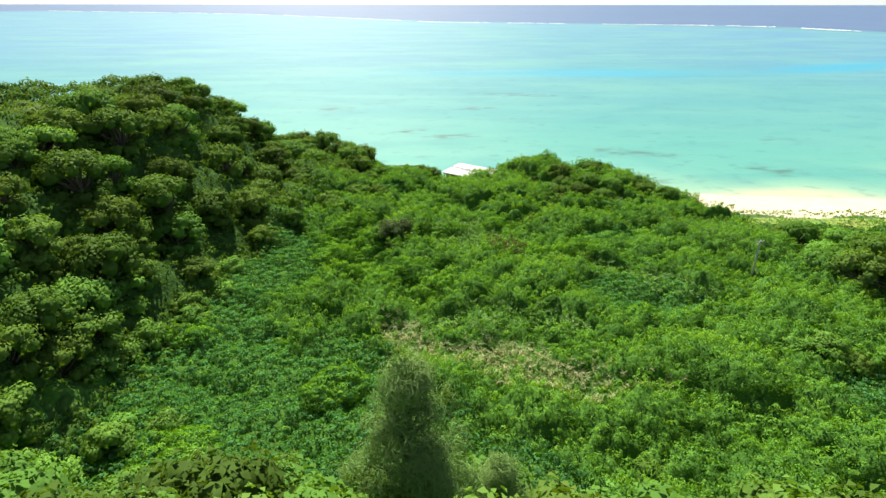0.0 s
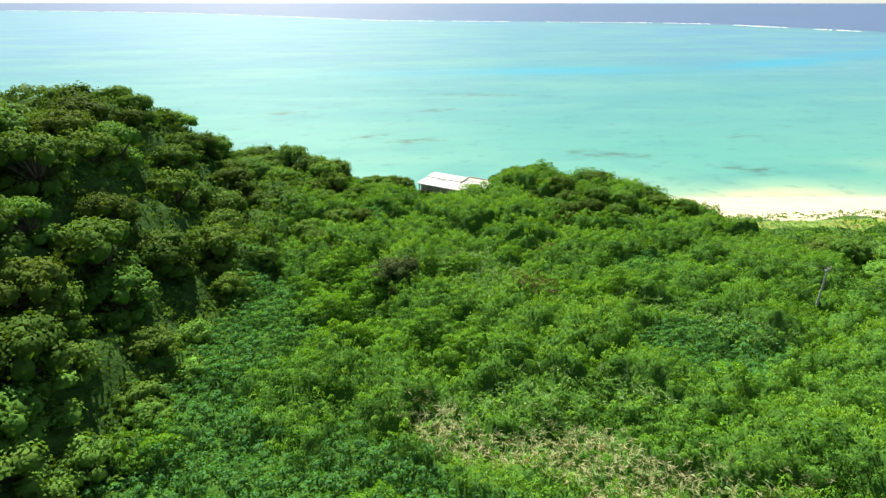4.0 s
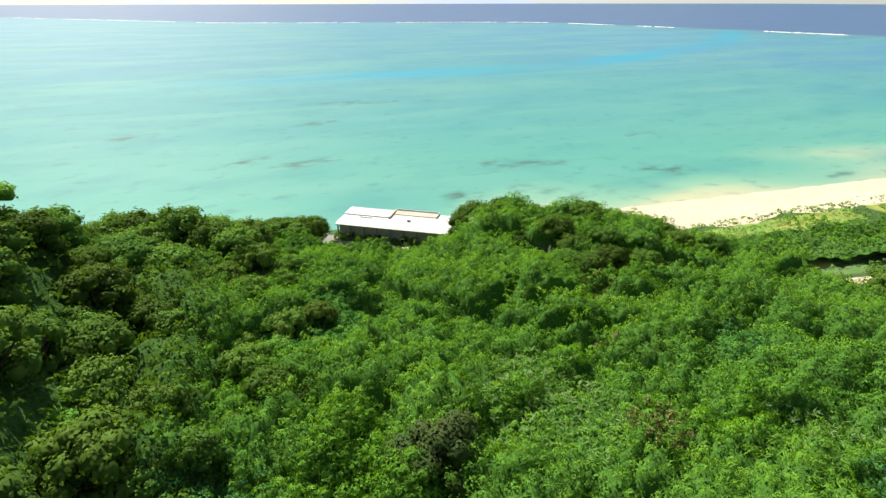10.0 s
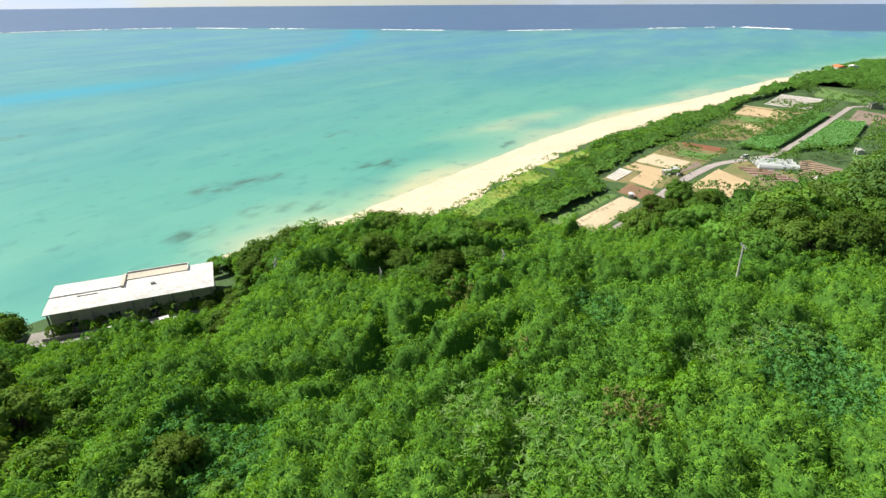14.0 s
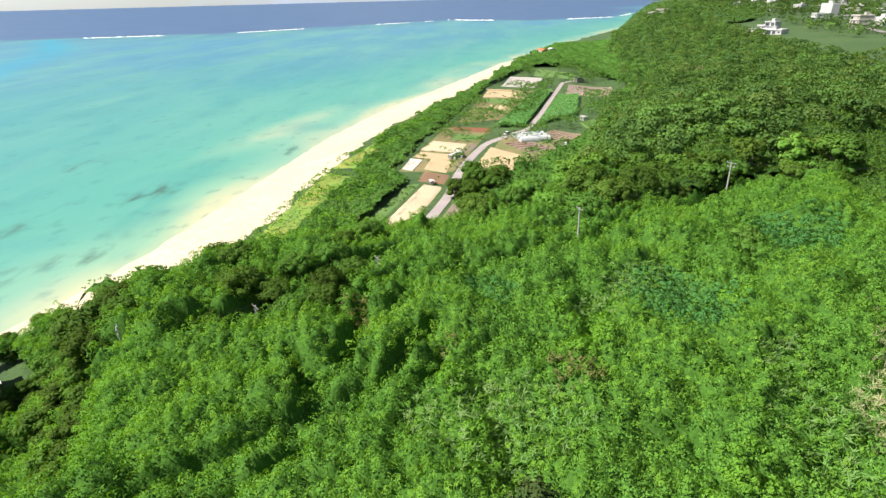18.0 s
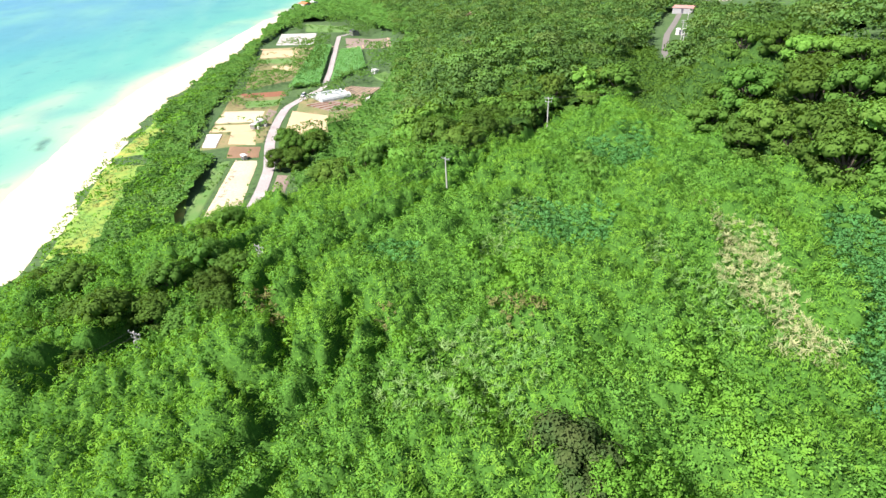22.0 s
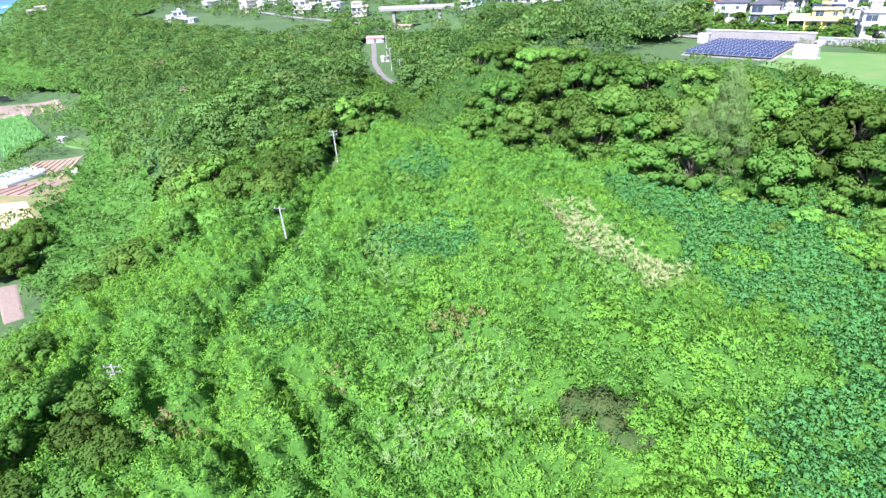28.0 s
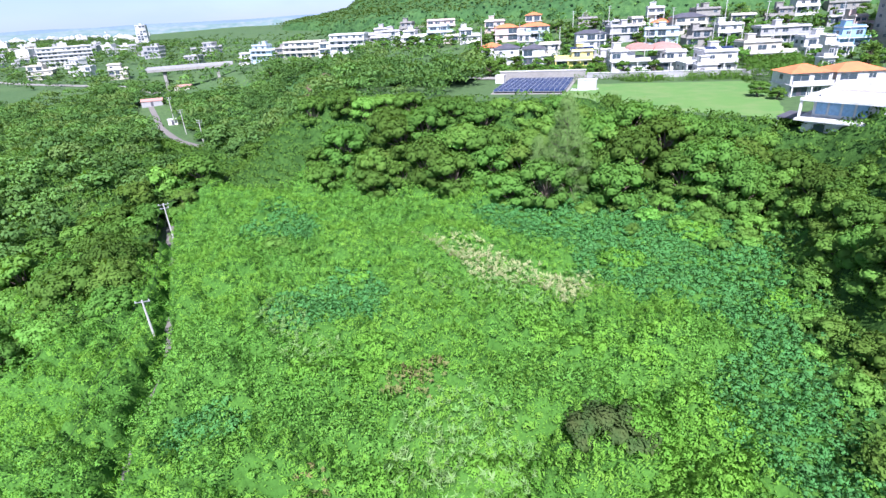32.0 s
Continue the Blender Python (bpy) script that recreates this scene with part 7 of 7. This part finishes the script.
for x, y, w, n in SPOTS:
    mat = town.choice((W, W, C, G, K, M_ROSE, M_SKYBLUE))
    tiled = n < 3 and town.random() < 0.22
    house(x, y, w, town.uniform(6, 8), n, mat, LABELS[mat] if not tiled else LABELS[mat].replace("flat-roofed", "tile-roofed"), "hip" if tiled else "flat", yaw=town.uniform(-4, 16), roof_mat=M_DARKROOF if tiled and town.random() < 0.5 else None, tank=town.random() < 0.4, near=False, balcony=town.random() < 0.6, seed=3, storey=2.6)
FAR = []
while len(FAR) < 70:
    x, y = town.uniform(170, 900), town.uniform(-700, -150)
    if y < -150 - 0.12 * (x - 170) and y > -205 - 0.75 * (x - 170) and all(abs(x - a) + abs(y - b) > 22 for a, b in FAR) and not (x < 260 and y > -260):
        FAR.append((x, y))
for x, y in FAR:
    mat = town.choice((W, C, C, G, G))
    house(x, y, town.uniform(9, 16), town.uniform(8, 11), town.choice((1, 2, 2, 3)), mat, LABELS[mat].replace("town slope", "distant plain"), yaw=town.uniform(-20, 60), near=False, balcony=False, seed=9)
house(432, -280, 40, 16, 5, W, "big white distant apartment building", yaw=50, near=False, seed=2)
house(560, -520, 12, 12, 9, W, "tall white distant tower block", yaw=30, near=False, balcony=False, seed=2)
house(420, -118, 26, 9, 1, W, "long low white farm building on the plain", yaw=35, near=False, balcony=False)
house(442, -128, 14, 8, 2, W, "white two-storey farm building on the plain", yaw=35, near=False, balcony=False)
house(625, -92, 20, 10, 2, C, "cream hotel building on the headland crest", yaw=60, near=False, balcony=True)
ribbon("country_road", ((225, -150), (280, -152), (340, -165), (420, -190)), 5, M_CONCRETE, "pale country road across the green plain", lift=0.4)

# the road bridge
bridge = thing("road_bridge", pose(219, -166, 35.4, 0, 0, 36), "grey concrete road bridge with parapets and piers", "bridge")
part("deck", boxes((-23, 23, -4.5, 4.5, -1.3, 0)), M_CONCRETE, bridge, "concrete deck")
for y in (-4.5, 4.2):
    part("parapet", boxes((-23.3, 23.3, y, y + 0.3, 0, 1.1)), M_GREY, bridge)
for x in (-15, 13.6):
    part("pier", boxes((x, x + 1.6, -3, 3, -12, -1.6)), M_CONCRETE, bridge)
shed("field_hut", 193, -101, 35, 9.0, 6.0, 2.2, M_GREY, M_CORAL, "small house with faded red roof beside the lane")
shed("field_hut", 196, -128, 20, 8.0, 5.0, 1.6, M_CREAM, M_CORAL, "low farmhouse with faded red roof among trees")
shed("field_hut", 157, -70, 15, 4, 2.4, 2.0, M_SHEET, M_WHITE, "white-roofed shelter by the lane")


# the far town on the plain, too small to pick apart
fv, ff = [], []
for i in range(300):
    x, y = town.uniform(330, 1900), town.uniform(-1700, -200)
    if not -0.30 * x - 60 > y > -1.15 * x + 120:
        continue
    w, d, h = town.uniform(8, 18), town.uniform(7, 12), town.choice((4, 6.5, 6.5, 9, 13))
    a, z0 = town.uniform(0, 1.5), z_at(x, y) - 2
    c, s_ = math.cos(a), math.sin(a)
    for lo, hi, u in ((0, h + 2, 1.0), (h + 2, h + 4.2, 0.3)):
        k0 = len(fv)
        for zz in (lo, hi):
            for px, py in ((-1, -1), (1, -1), (1, 1), (-1, 1)):
                px, py = px * w * u / 2, py * d * u / 2
                fv.append((x + px * c - py * s_, y + px * s_ + py * c, z0 + zz))
        ff += [tuple(k0 + k for k in q) for q in ((0, 1, 5, 4), (1, 2, 6, 5), (2, 3, 7, 6), (3, 0, 4, 7), (4, 5, 6, 7))]
tagged(mesh_object("distant_town", fv, ff, M_WHITE), "scattered pale houses of a distant town", "town", kind="stuff")

# hedge and garden shrubs above the lawn
def hedge(x, y):
    line = ramp(-45.0, -47.0, y + 1.2 * wave(x, y, 4)) * ramp(-54.2, -53.2, y) * ramp(-62, -58, x) * ramp(0, -4, x)
    yard = ramp(-43, -47, x) * ramp(-59, -56, y + 2 * wave(x, y, 6)) * ramp(-32, -36, y) * ramp(-64, -58, x)
    return np.clip(0.9 * line * ramp(-0.5, -0.1, wave(x, y, 5.0, 0.3)) + yard, 0, 1)


tufts("hedge", 0.9, hedge, M_TREE_A, "dark green hedge and garden shrubs along the low wall", "hedge", 26, 0.75, 1.8, 0.36, 0.55, 0.45, (-66, 2, -62, -30))
tufts("lane_shrubs", 1.3, lambda x, y: ramp(-59.4, -60.4, y) * ramp(-66, -64, y) * ramp(-10, -4, x) * ramp(42, 36, x) + ramp(-88, -76, y) * ramp(-70, -74, y) * ramp(-11, -7, x) * ramp(40, 34, x), M_TREE_B, "green shrubs between the lane and the houses", "shrubs", 16, 0.8, 1.2, 0.5, 0.55, 0.45, (-12, 44, -90, -58))

# garden trees among the houses
TAKEN = [(x, y, w * 0.5 + 2.0) for x, y, w, _ in SPOTS] + [(25, -97, 8), (15, -97, 7), (9, -96, 5), (0, -85, 8), (-9, -87, 5), (-17, -76, 9), (-28, -74, 8), (-38, -66, 10), (-37, -58, 5), (-59, -85, 10), (-71, -115, 10), (-79, -96, 9), (-89, -107, 8), (-50, -22, 8), (-60, -24, 8), (-60, -40, 4), (-106, -105, 11)]
for x, y in spaced(-110, 150, -160, -60, 4.4, lambda x, y: float(y < -60 - 0.12 * max(0, x - 30) and y > -150 and all((x - a) ** 2 + (y - b) ** 2 > r * r for a, b, r in TAKEN) and not (x > 40 and y > -128) and wave(x, y, 9.0, 0.4) > -0.45), 1500):
    tree("garden", x, y, rng.uniform(0.55, 1.1))
for x, y, s_ in ((-41, -18, 0.75), (-43.5, -14, 0.6), (-24, -49, 0.4)):
    tree("low_coast", x, y, s_)

# poles along the town lanes
for x, y in ((6, -103), (-13, -104), (-26, -108), (-47, -104), (-55, -98), (-66, -103), (-84, -90), (-62, -58), (37, -110), (60, -135), (22, -112), (-36, -124), (-8, -92), (-23, -86), (-46, -78), (-71, -78), (-70, -130), (-56, -132), (-12, -132), (2, -128), (33, -122), (-92, -120), (-98, -92)):
    base = z_at(x, y)
    root = thing("street_pole", pose(x, y, base, 0, rng.normal() * 1.0, rng.uniform(0, 90)), "slim concrete pole with crossarm among the houses", "utility pole", "town poles")
    bm = bmesh.new()
    rod(bm, (0, 0, -0.5), (0, 0, 10.5), 0.16, 0.10, 8)
    part("shaft", bm, M_POLE, root)
    for k in (0.3, 1.1):
        part("crossarm", boxes((-0.8, 0.8, -0.05, 0.05, 10.5 - k, 10.62 - k)), M_METAL, root)

# the far shore: a low ridge beyond the plain, haze put into its blue colour
rv, rf = [], []
for k in range(61):   # a nearer, lower rise first
    a = radians(-70 + 40 * k / 60)
    top = 49 + 5 * wave(k * 1.0, 5.0, 9.0) + 3 * wave(k * 1.0, 2.0, 2.5) - 16 * float(ramp(48, 60, k))
    for dist, z in ((2150, 8), (2300, top), (2500, 8)):
        rv.append((200 + dist * math.cos(a), dist * math.sin(a), z))
for k in range(60):
    for r in (0, 1):
        rf.append((k * 3 + r, (k + 1) * 3 + r, (k + 1) * 3 + r + 1, k * 3 + r + 1))
tagged(mesh_object("backdrop_2", rv, np.array(rf), M_RISEHAZE, smooth=True), "rise beyond the plain, coloured blue-green for distance haze", "distant hills", kind="structure")
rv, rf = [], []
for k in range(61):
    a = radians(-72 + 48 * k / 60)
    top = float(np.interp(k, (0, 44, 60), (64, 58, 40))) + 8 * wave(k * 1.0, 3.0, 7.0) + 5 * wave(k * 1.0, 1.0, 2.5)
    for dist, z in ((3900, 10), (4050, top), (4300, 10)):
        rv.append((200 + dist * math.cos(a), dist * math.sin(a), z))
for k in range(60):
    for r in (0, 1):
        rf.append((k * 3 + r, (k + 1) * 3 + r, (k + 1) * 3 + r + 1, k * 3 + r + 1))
tagged(mesh_object("backdrop", rv, np.array(rf), M_HILLHAZE, smooth=True), "hills on the far horizon, coloured blue-grey for distance haze", "distant hills", kind="structure")
